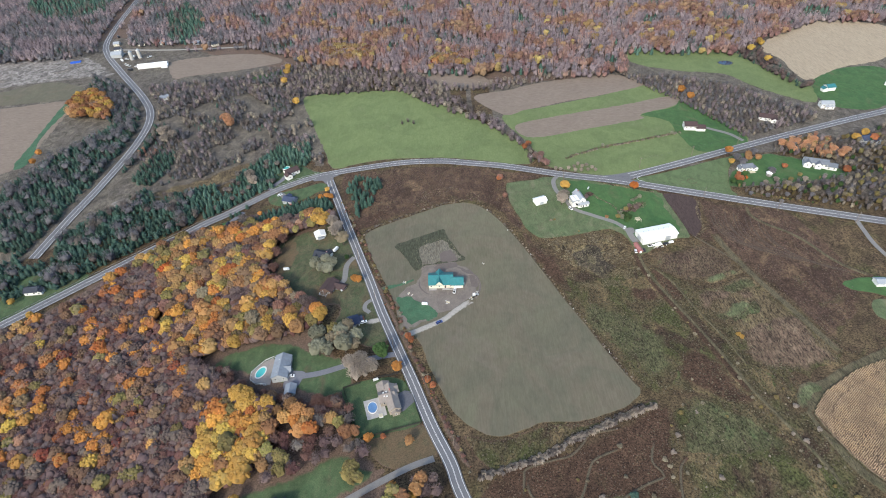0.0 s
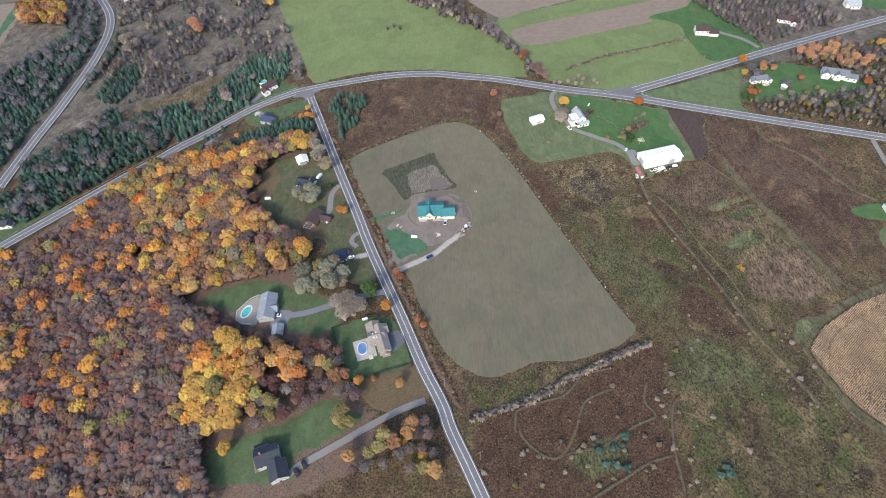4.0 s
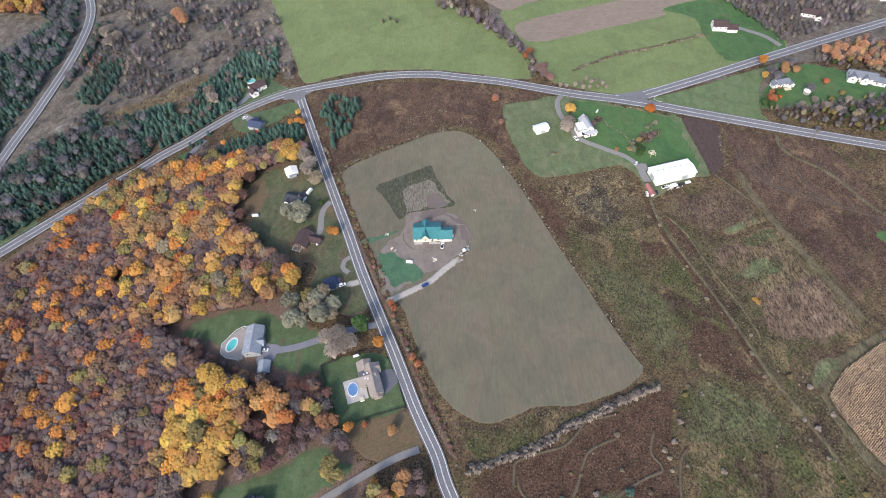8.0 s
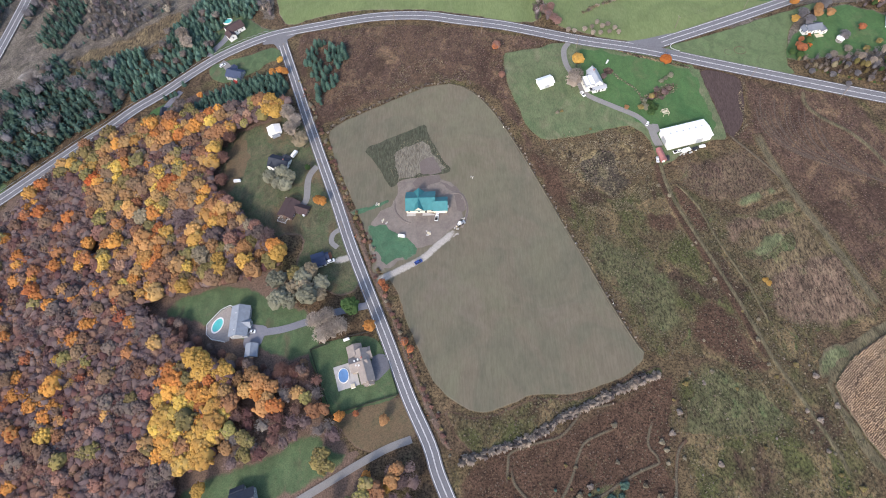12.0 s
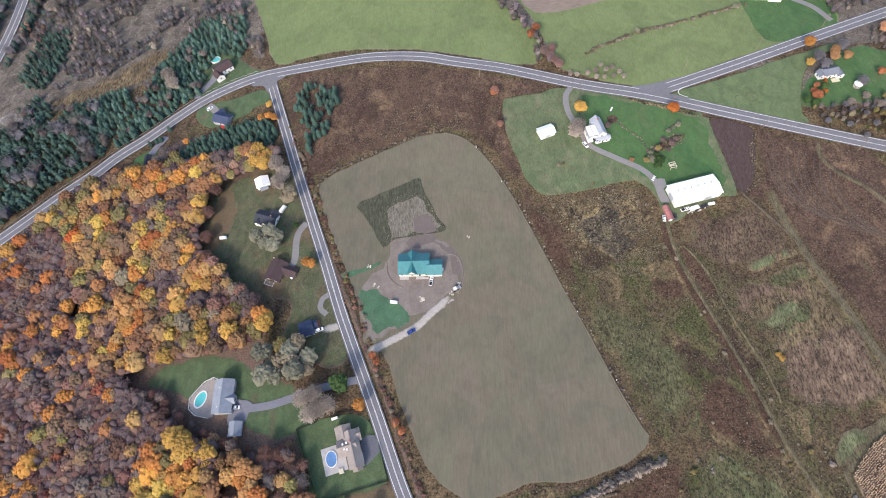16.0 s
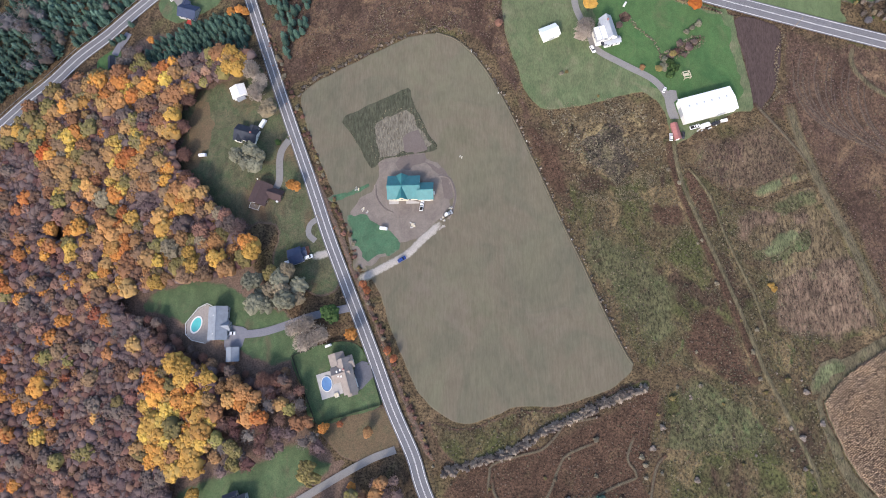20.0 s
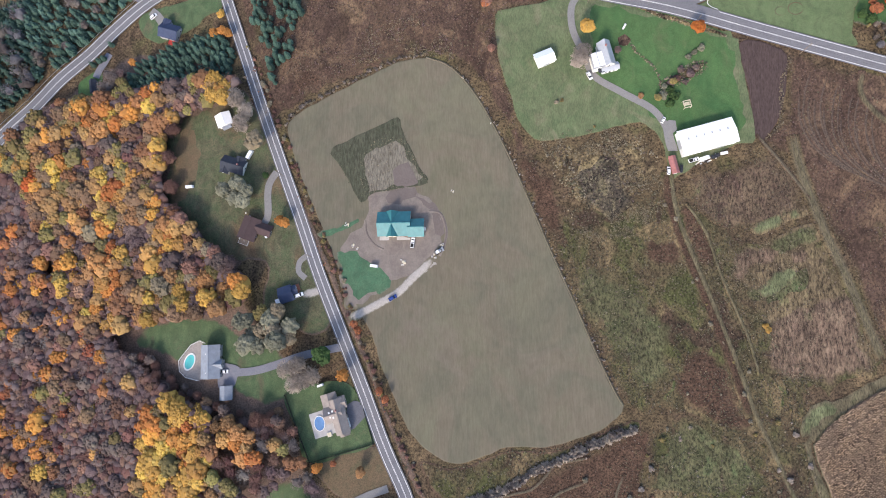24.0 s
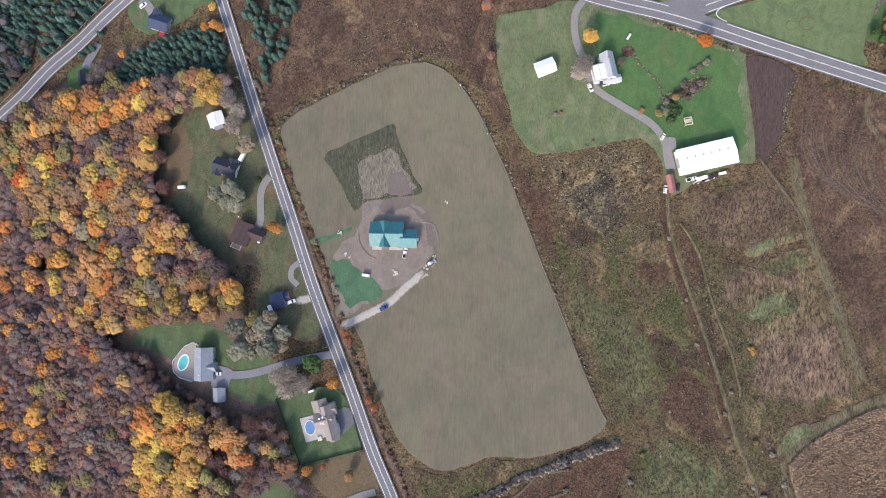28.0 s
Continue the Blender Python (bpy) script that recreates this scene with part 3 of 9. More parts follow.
def patch(name, pts, material, level, label, category, ragged=1.0, step=2.5, kind="structure", fade=0.0, under=None):
    """A stretch of ground cover with a ragged rim, draped over the land; fade is the width over which it thins out."""
    rim = spline(pts, step, True)
    rim = [p + Vector((noise.noise((p.x / 7, p.y / 7, level)) + .5 * noise.noise((p.x / 2, p.y / 2, level)), noise.noise((p.y / 7, p.x / 7, 5 + level)) + .5 * noise.noise((p.y / 2, p.x / 2, 5)))) * ragged for p in rim]
    xs, ys = [p.x for p in rim], [p.y for p in rim]
    grid = 9.0 if max(xs) - min(xs) < 700 else 24.0
    edge = np.array([p[:] for p in rim])

    def depth(q):
        return math.sqrt(((edge - (q[0], q[1])) ** 2).sum(axis=1).min())
    pts2 = [(p.x, p.y) for p in rim]
    inner = [Vector((x, y)) for x in np.arange(min(xs) + 2, max(xs), grid) for y in np.arange(min(ys) + 2, max(ys), grid) if inside(x, y, pts2)]
    n = len(rim)
    if fade:
        inner = [q for q in inner if depth(q) > fade * 1.3]
        for i in range(n):
            d = (rim[(i + 1) % n] - rim[i - 1]).normalized()
            for s in (-1, 1):
                q = rim[i] + Vector((-d.y, d.x)) * s * fade
                if inside(q.x, q.y, pts2) and depth(q) > fade * .7:
                    inner.append(q)
    v, _, f, *_ = geometry.delaunay_2d_cdt(rim + inner, [(i, (i + 1) % n) for i in range(n)], [list(range(n))], 1, 1e-4)
    up = 0.1 + 0.06 * level + 0.004 * (next(_laid) % 14)
    deep = [min(1.0, depth(p) / fade) if fade else 1.0 for p in v]
    me = mesh_of(name, [(p.x, p.y, ground(p.x, p.y) + up * (.5 + .5 * q)) for p, q in zip(v, deep)], f, [soft(material, under, max(.7, fade * .6)) if fade else material])
    if fade:
        set_rim(me, deep)
    return tagged(new(name, me), label, category, kind=kind)


def ribbon_mesh(name, line, width, level, material, shift=0.0, dash=None, fade=False, gaps=(), under=None):
    verts, faces, run = [], [], 0.0
    across = (-1.5, -.4, .4, 1.5) if fade else (-1, 1)
    n = len(across)
    for i, p in enumerate(line):
        d = (line[min(i + 1, len(line) - 1)] - line[max(i - 1, 0)]).normalized()
        side = Vector((d.y, -d.x))
        for s in across:
            q = p + side * (shift + s * width / 2)
            verts.append((q.x, q.y, ground(q.x, q.y) + (0.1 + 0.06 * level) * (.55 if abs(s) > 1 else 1)))
        if i:
            run += (p - line[i - 1]).length
            if any((p - Vector(c)).length < r and shift * side_ > 0 for c, r, side_ in gaps):
                continue
            if dash is None or run % dash[0] < dash[1]:
                for j in range(n - 1):
                    k = n * i + j
                    faces.append((k - n, k - n + 1, k + 1, k))
    me = mesh_of(name, verts, faces, [soft(material, under, .9, 1.0 if fade == "faint" else .72) if fade else material])
    if fade:
        last = len(line) - 1
        set_rim(me, [(0.0 if abs(s) > 1 else 1.0) * min(1.0, i / 3, (last - i) / 3) for i in range(len(line)) for s in across])
    return me


def road(name, pts, width, label, level=9, lines=True, material=None, ends=(0, 0), kind="structure", step=3.0, yellow=True, fade=False, gaps=(), under=None):
    line = spline(pts, step)
    level += (next(_laid) % 9) * .07
    ob = tagged(new(name, ribbon_mesh(name, line, width, level, material or M["asphalt"], fade=fade, under=under)), label, "road", kind=kind)
    if lines:
        cut = line[ends[0]:len(line) - ends[1]]
        for s in (-1, 1):
            piece("edge_line", ribbon_mesh("edge_line", cut, 0.24, level + 1, M["paint"], s * (width / 2 - 0.75), gaps=gaps), ob)
        for s in (-0.16, 0.16):
            piece("centre_line", ribbon_mesh("centre_line", cut, 0.14, level + 1, M["yellow_paint"] if yellow else M["paint"], s), ob)
    return ob

# ---- the plan: outlines and centre lines, in metres ----
ROAD_LOCAL = [(-115, 436.4), (-111.1, 423.2), (-106.6, 410.4), (-94.9, 378.1), (-83.6, 346.6), (-72.2, 315.9), (-60.9, 285.9), (-50.3, 256.4), (-38.6, 227.4), (-26.9, 198.8), (-15.9, 170.6), (-5.7, 148.4), (-1.5, 135.2), (6.7, 116.1), (25.9, 70)]
ROAD_MAIN = [(-355, 225.9), (-333, 248.7), (-318.9, 263.4), (-306.4, 276.4), (-293.3, 290.1), (-254.6, 330.7), (-240.6, 345.4), (-225.9, 359.2), (-211.2, 375.3), (-195.3, 389.1), (-178.9, 404.7), (-161.3, 418.6), (-142.3, 428.1), (-122.6, 434.2), (-102.4, 436.2), (-82.6, 437.6), (-63.2, 439.7), (-43.9, 441), (-24.6, 439.5), (-5.6, 435.9), (13, 429.6), (31.1, 424.4), (49, 419.5), (94.9, 404), (135.3, 393.2), (181.6, 377), (240.9, 356.8), (296.4, 338.7), (320.4, 330.9), (365, 316.6)]
ROAD_BRANCH = [(136.6, 394.7), (193.8, 415.4), (250.7, 437.4), (311.1, 460), (374.8, 483), (419.8, 498.3), (513.5, 531.1)]
ROAD_VALLEY = [(-336.8, 336.2), (-335.3, 390.1), (-332.3, 441.5), (-332.1, 516.1), (-342, 578.3), (-370.4, 630.7), (-439, 719.6), (-487.4, 785), (-513.9, 837.6), (-538.4, 933.3), (-565, 1067.9)]
TRACK_FAR = [(-486.8, 807), (-404.1, 798), (-338.1, 797.5), (-289.2, 798.9)]
FIELD = [(-69.8, 336.6), (-62.9, 345.3), (-38.6, 357.7), (-23.5, 364.6), (-8.5, 370.5), (6.4, 371.9), (16.8, 367.5), (25.7, 359.2), (36.1, 343.7), (48.1, 319.1), (60, 290.3), (68.9, 267.4), (80.5, 239), (89.1, 216.6), (97.6, 197.2), (101.3, 190.4), (97.7, 183.9), (89.4, 178.6), (78.3, 174.3), (61.5, 170.3), (44.5, 170.7), (36.1, 167), (24.7, 163.2), (16.1, 162.8), (7.4, 167.3), (-1.4, 175.4), (-7.5, 185.1), (-16.8, 207.7), (-23.2, 226.3), (-30.6, 239.2), (-38.8, 255.1), (-50.2, 283), (-61.7, 309.9), (-68.6, 329.6)]
DIRT = [(-40, 274.3), (-27.8, 290.7), (-27.5, 302.6), (-19.3, 308.6), (-5.8, 307.7), (3.2, 301.3), (13.7, 291.2), (16.8, 281), (15.8, 270.8), (8.3, 261.9), (0.3, 255), (-9.1, 250.8), (-23.6, 241.7), (-35.4, 238.5), (-38.7, 250.7), (-41.2, 265.4)]
SEEDED = [(-42.8, 267.7), (-34.8, 270.8), (-24.2, 266.3), (-13.7, 259.4), (-9.1, 254.9), (-14.3, 246.9), (-23.6, 242.3), (-31.9, 241.2), (-36.9, 250.2)]
WEEDS = [(-45.2, 323.7), (-26.3, 332.8), (-8.8, 340.0), (-7.0, 334.5), (-3.5, 326.6), (2.1, 313.3), (7.0, 303.7), (-8.4, 300.5), (-21.8, 298.5), (-28.7, 293.8), (-34.8, 303.8), (-40.3, 313.9)]
DRYGRASS = [(-28.8, 319.0), (-23.9, 326.1), (-17.9, 328.3), (-10.6, 329.2), (-4.7, 326.6), (2.1, 313.3), (6.7, 304.6), (-8.4, 301.1), (-20.3, 298.7), (-25.7, 297.3), (-29.3, 306.7)]
GRAVEL = [(-34.3, 233.6), (-23.5, 239.1), (-9, 247), (-2.3, 253.5), (4, 259.2), (8.9, 264)]
LAWN_FARM = [(43.3, 392.8), (49.5, 396.8), (68.9, 399.4), (84.9, 403), (129.6, 388.6), (168.1, 374.2), (167.9, 373.3), (171, 348), (173.3, 321.8), (163.3, 318.9), (146.9, 311.2), (131.8, 302), (129.2, 306.8), (127.4, 319.6), (121.7, 328.7), (113.2, 332), (93.6, 327.4), (73.8, 324.4), (62.4, 325.5), (55.1, 333.6), (50.5, 348.1), (45, 368.4)]
PLOUGHED = [(168.5, 372.8), (189.7, 367.6), (190.9, 356.4), (188.7, 343.8), (184.8, 331.1), (176.9, 321), (173.3, 322.4), (171, 348)]
MEADOW_EAST = [(142, 391.4), (187.4, 406.5), (232.3, 422.2), (262.3, 430.9), (235.6, 409.2), (224.6, 379.7), (224.8, 367.6), (197.5, 376.1), (166, 384.2)]
GREEN_NORTH = [(-173.3, 611.5), (-156.1, 621.9), (-103.6, 610.6), (-48.8, 595.9), (-31.3, 567.2), (0.5, 545.5), (28.2, 508.2), (53.5, 476.9), (67.8, 452.2), (70.9, 427.1), (48.7, 424.8), (-0.9, 440.9), (-53.4, 449.8), (-85, 447.4), (-111.5, 445.1), (-125.3, 479.1), (-147.8, 538.9)]
MEADOW_NORTH = [(50.3, 515.9), (93.6, 534), (156.2, 555.7), (209.6, 576.7), (237.6, 541.8), (255.3, 500.7), (267.8, 448.4), (195.5, 420.8), (139.4, 400.4), (96.2, 411.7), (79.4, 423.7), (70.2, 459.4)]
SOIL_A = [(23.9, 563.8), (62.8, 578.2), (102.2, 595.6), (160.7, 605.7), (186.6, 608), (210.4, 579.6), (162.7, 557.9), (118.5, 543.9), (75.5, 527.8), (52.8, 519.4)]
SOIL_B = [(62, 496.8), (113.8, 515.8), (174.3, 532.5), (225.1, 548.3), (236.9, 537.8), (223, 523.3), (189.3, 509.7), (185.8, 499), (135.4, 484.3), (75.2, 469.8)]
SOIL_C = [(-35.5, 645.5), (-5, 643.4), (31.2, 628.1), (44, 591.9), (13.6, 587.6), (-24.7, 613.1)]
POND_MEADOW = [(217.4, 679.4), (245.7, 682.1), (273.7, 662.3), (311.8, 674.9), (339.4, 658.9), (350.5, 622.9), (369.6, 582.7), (380, 549.8), (362.9, 521.8), (338.9, 542.4), (320.3, 566.6), (302.8, 598.4), (257.5, 612.3), (214, 640.1)]
TAN_FIELD = [(374.2, 670), (420.9, 720.3), (492.5, 760.1), (558.2, 725.1), (501.3, 631.1), (435.8, 604.5), (385.2, 575.2), (378.1, 600.5), (382.1, 633.2)]
FAR_LAWN = [(395.3, 583.3), (442.5, 605.4), (478.8, 593.8), (428.7, 511.1), (382.9, 507.5), (373, 539.4)]
QUARRY = [(-680.3, 762.9), (-592.4, 778.9), (-543.6, 795.3), (-495.6, 764.8), (-445.8, 712.8), (-481.5, 705.1), (-522.1, 696.2), (-578.8, 678.6), (-616.4, 668.3)]
GREY_FIELD = [(-611.6, 661.2), (-573.2, 669.5), (-522.1, 696.2), (-476.1, 679.6), (-456.1, 657.5), (-469.4, 639.2), (-546.6, 627), (-580.2, 614.6)]
BROWN_FIELD = [(-574.9, 606.8), (-529.9, 622.6), (-448.8, 637.5), (-446.9, 596.6), (-437.5, 521.2), (-437.3, 478.4), (-446, 466.4), (-458.7, 434.8)]
GREEN_STRIP = [(-467.4, 632.8), (-454.7, 638), (-447, 549.1), (-429.4, 486.5), (-442.3, 480.8), (-452.7, 536.9)]
MID_FIELD = [(-380.6, 753.1), (-313.6, 771), (-256.3, 765), (-226.3, 737.3), (-273.4, 712.9), (-336.2, 698.6), (-353.7, 689.4), (-371.6, 713.1)]
CORN = [(189.7, 174.4), (200.4, 185.1), (225.4, 199.3), (287.7, 220.2), (313.7, 155.5), (249.9, 117.8), (221.3, 100.5), (208.8, 126.1), (195.4, 146.5), (188, 171.7)]
CORN_EDGE = [(185.2, 174.6), (196.4, 188.1), (227.4, 206), (291.5, 228.3), (288.4, 218.5), (225.5, 198.1), (201.2, 184.5), (191.3, 174.4), (187.9, 169), (195.7, 145), (208.9, 124.5), (204, 122.3), (190.5, 142.2), (184.7, 169.1)]
LAWN_POOL = [(-154.8, 222.6), (-143.5, 232.9), (-120.3, 236.7), (-101.7, 231.3), (-90.2, 226.4), (-67.1, 214.9), (-62.3, 200.5), (-70, 190.9), (-85.6, 193), (-95.5, 198.3), (-119, 209), (-134.6, 214.2)]
LAWN_FENCED = [(-67.1, 195.6), (-47.7, 201.9), (-34.9, 201.4), (-27.6, 191.6), (-21.2, 172.1), (-53.3, 162.9), (-60.4, 178.9)]
LAWN_SOUTH = [(-50.9, 161.8), (-20.2, 170.4), (-12, 154.4), (-16.8, 150.8), (-35.7, 146), (-44.7, 152.4)]
LAWN_DARK = [(-125.1, 129.2), (-104.4, 138.2), (-82.7, 145.2), (-61.4, 155.1), (-49.7, 147), (-38.7, 144.2), (-59.1, 131.9), (-74.4, 124.9), (-78.2, 113.2), (-119.4, 113.9)]
LAWN_UPPER = [(-134.1, 296.2), (-138.1, 310.6), (-138.1, 328.1), (-135.9, 344.0), (-118, 351), (-95.5, 359.4), (-86.7, 345.2), (-74.4, 315.9), (-64.2, 290.3), (-49.4, 256.4), (-42.8, 238.9), (-47, 227.1), (-59, 226.8), (-79.5, 238), (-78.8, 261.8), (-98, 266), (-110, 272)]
LAWN_BLUE = [(-161.5, 399.8), (-165.3, 409.7), (-159.2, 414.9), (-147.6, 416.3), (-132.2, 419.3), (-119.6, 422.6), (-111.5, 416.9), (-112.1, 409.5), (-121.2, 406.9), (-126.8, 401.3), (-138.8, 396.0), (-151.3, 393.6)]
LAWN_NW = [(-169.9, 430.7), (-166.9, 458.9), (-161.4, 468.8), (-143, 457.6), (-128.2, 444.4), (-117, 438.8), (-133.9, 427.7), (-161, 417.1)]
LAWN_W = [(-327.1, 263.7), (-334.8, 309.9), (-312.8, 321.7), (-279.2, 312.5), (-305.5, 282)]
GREEN_EAST = [(258.1, 271.8), (284.7, 275.5), (302.9, 262.1), (294.5, 248), (272.8, 258.7), (258, 264.3)]
GREEN_EAST_B = [(266.8, 254.1), (283.8, 253.3), (289.2, 239), (267, 235.5), (261.3, 242.6)]
DRIVE_FARM = [(87.3, 402), (83.5, 395.1), (84, 382.3), (90, 367.7), (93.9, 357.6), (107.6, 348.4), (122.5, 339.1), (129.1, 329.6), (131.1, 320.5)]
DRIVE_POOL = [(-33.7, 220.2), (-43.7, 218.5), (-58.6, 215.2), (-70.7, 211.2), (-83.1, 207.8), (-95.8, 206.6)]
DRIVE_SOUTH = [(-14.1, 151), (-25.3, 147), (-38.5, 140.3), (-51.3, 133), (-63.9, 125.9), (-73.9, 120.6), (-78.7, 116.7)]
DRIVE_UPPER = [(-74.9, 312.3), (-78.5, 306.9), (-79.6, 300.8), (-79.2, 288.8), (-82.1, 283.3)]
DRIVE_MID = [(-57.2, 266.6), (-60.8, 263.6), (-61.3, 258.5), (-57.5, 254.8)]
DRIVE_BLUEROOF = [(-47.6, 249.1), (-53.6, 247.5), (-60.2, 245.9)]
DRIVE_TAUPE = [(-24.5, 188.8), (-29.5, 185.8), (-35, 183.6)]
DRIVE_DARKBLUE = [(-156.9, 414.3), (-152.5, 410.7), (-148.7, 405.5)]
TRACK_EAST = [(227.0, 355.3), (225.8, 343.3), (233.0, 332.3), (244.2, 323.0), (253.5, 310.1), (258.8, 297.8), (267.0, 285.4), (279.0, 275.1)]
DRIVE_MEADOW = [(263.7, 450.7), (256.2, 464), (244.3, 473.7), (236, 480)]
TRACK_A = [(130.4, 306.8), (131.7, 289.8), (135.1, 275.6), (140.7, 258.7), (147.3, 239.2), (153.2, 221.2), (158.8, 202.1), (163.3, 185.8), (169.8, 169.1), (176.8, 150.2), (179.9, 141.6), (181.8, 130.7)]
TRACK_B = [(191.0, 323.2), (193.2, 309.0), (197.0, 294.3), (202.1, 277.4), (209.0, 258.4), (215.2, 239.1), (219.9, 224.2), (223.7, 211.6)]
HEDGE_ROW = [(107.4, 179.5), (92.2, 174.8), (70, 165), (53.2, 156.6), (39.2, 149.8), (9.5, 140.8)]
PATH_A = [(29.4, 129.9), (30.7, 139.9), (32.4, 144.4), (45.3, 148.5), (55.6, 151.1), (63.1, 157.7), (67.3, 162.4), (78.2, 164.9), (84.1, 166)]
PATH_B = [(31.8, 138.2), (33.0, 131.0), (39.0, 123.9), (45.2, 120.2), (50.7, 121.4), (55.7, 127.5), (59.6, 134.4), (63.3, 143.0), (67.8, 148.9), (81.8, 154.6)]
PATH_C = [(50.7, 121.4), (60.4, 123.3), (71.6, 125.6), (80.8, 130.9), (90.1, 135.4), (99.2, 138.9), (98.6, 141.8), (95.6, 146.4), (97.1, 152.5), (100.1, 158.7)]
PATH_D = [(103.5, 120.1), (90.9, 117.0), (78.9, 110.9), (67.4, 105.0), (58.8, 100.4)]
PATH_E = [(102.7, 100.4), (103.3, 110.2), (103.5, 120.1), (104.7, 128.7), (106.5, 137.2), (109.1, 144.4), (113.2, 148.8)]
PLOT_DIRT = [(-12.8, 312.2), (-8.3, 316.6), (-3.8, 317.1), (0.6, 310.4), (4.1, 303.8), (-3.9, 301.0), (-11.4, 302.1)]
WISPS_FARM = [(64.9, 324.9), (79.4, 329.5), (110.6, 329.6), (115.6, 307.8), (132.2, 301.8), (131.6, 281.8), (111.9, 273.6), (92.2, 270.4), (81.1, 276.8), (89.7, 281.0), (78.6, 294.2), (78.9, 308.6), (67.7, 317.6)]
WISPS_NORTH = [(-41.8, 366.6), (-26.4, 381.2), (-26.4, 393.6), (-1.8, 394.8), (19.1, 381.3), (21.9, 369.1), (-8.0, 376.3), (-23.3, 371.1)]
DARK_TRACK = [(133.2, 287.5), (141.4, 287.3), (146.5, 275.9), (150.6, 261.8), (144.4, 257.6), (137.3, 270.4)]
DARK_HOLLOW = [(114.0, 270.7), (131.2, 271.9), (134.7, 262.0), (119.7, 257.0)]
PINK_WEEDS = [(158.4, 264.5), (172.1, 268.5), (193.5, 266.9), (198.6, 261.3), (193.0, 257.2), (168.7, 254.6), (162.7, 242.2), (156.3, 250.5)]
DRY_WEEDS = [(174.3, 233.9), (213.5, 246.0), (219.6, 220.2), (221.2, 206.8), (197.3, 198.7), (173.9, 204.0), (169.5, 220.2)]
GREEN_PATCH = [(167.0, 247.7), (176.8, 254.5), (189.0, 257.8), (192.3, 254.4), (184.4, 246.2), (172.0, 241.6)]
GREEN_STREAK = [(167.5, 275.6), (175.4, 281.7), (195.8, 287.0), (197.6, 283.6), (184.7, 278.7), (172.3, 273.3)]
GREEN_DOT = [(103.7, 214.7), (109.3, 217.5), (113.1, 214.2), (110.1, 208.7), (104.6, 208.1)]
PLOUGH_EDGE = [(192.9, 363.5), (187.9, 350.9), (186.6, 337.4), (185.2, 328.1), (178.3, 322.4)]
TRACK_BARN = [(173.6, 324.2), (183.3, 311.5), (191.0, 300.6), (197.4, 290.9)]
WOOD_DUSK = [(-152.8, 219.3), (-142.3, 214.9), (-131.7, 206.1), (-114.6, 195.7), (-99.8, 190.3), (-85.4, 186.2), (-67.1, 188.9), (-63.8, 172.1), (-85.2, 174.2), (-104.3, 180.7), (-121.0, 188.8), (-144.3, 196.9), (-153.8, 204.1)]
SLOPE_CLEARING = [(-282.4, 422.9), (-265.1, 434.8), (-238.0, 448.5), (-207.7, 475.1), (-195.8, 468.1), (-204.5, 444.7), (-231.4, 429.3), (-258.6, 418.0)]
SLOPE_SAND = [(-308.7, 411.8), (-300.1, 420.2), (-287.2, 416.9), (-288.0, 404.8), (-299.4, 402.8)]
VALLEY_TRACK = [(-324.9, 672.4), (-289.2, 684.9), (-256.8, 699.9), (-219.6, 715.0), (-191.0, 721.5)]
VALLEY_GREEN = [(-258.8, 680.5), (-241.2, 696.7), (-208.6, 715.9), (-210.9, 692.2), (-239.0, 673.6)]
YARD_THINGS = [(-506.3, 859.7), (-492.9, 834.3), (-465.4, 786.7), (-456.1, 760.7), (-443.7, 745.4), (-437.8, 740.9), (-429.0, 724.7), (-424.6, 735.8), (-451.5, 766.4), (-446.9, 774.2), (-421.7, 771.8), (-479.3, 876.7), (-484.8, 897.9)]
CORN_CORNER = [(183.3, 175.8), (186.4, 184.0), (194.1, 190.1), (210.1, 196.1), (207.3, 192.9), (195.1, 184.1), (188.0, 175.8)]
DRIVE_NW = [(-167.7, 421.8), (-165.1, 427.7), (-161.3, 432.8), (-157.9, 437.9), (-157.0, 442.1)]
GAZEBO = (261.4, 394.1)
FLAME_SHRUBS = [(244.2, 401.7), (243.5, 398.2), (242.1, 394.7), (241.8, 391.2)]
SPRUCE_SPOTS = [(68.4, 123.0), (75.3, 124.2), (80.1, 125.4), (82.1, 129.5), (79.3, 114.8), (74.9, 116.2), (70.3, 116.8), (125.0, 113.4), (121.3, 110.2), (125.8, 110.6)]
PALE_SPOTS = [(32.1, 122.8), (39.4, 121.2), (55.1, 120.5), (59.0, 123.3), (61.7, 116.1), (72.4, 110.6), (80.5, 139.5), (102.1, 147.7), (103.5, 144.3), (103.3, 138.7), (110.9, 140.8), (96.9, 124.9), (103.1, 123.3), (91.3, 129.2), (109.5, 117.8), (65.3, 107.5), (109.6, 108.0), (91.7, 115.2), (80.3, 122.7), (50.8, 113.8), (39.6, 108.3)]
GREEN_HOLLOW = [(52.5, 124.3), (69.6, 129.3), (84.1, 131.1), (81.6, 113.4), (70.4, 107.4), (55.9, 112.9)]
LAWN_LEAVES = [(-138.2, 340.9), (-122.9, 343.1), (-118.1, 323.8), (-120.0, 308.2), (-127.4, 295.3), (-134.4, 296.8), (-138.5, 312.1)]
CORN_WAY = 38
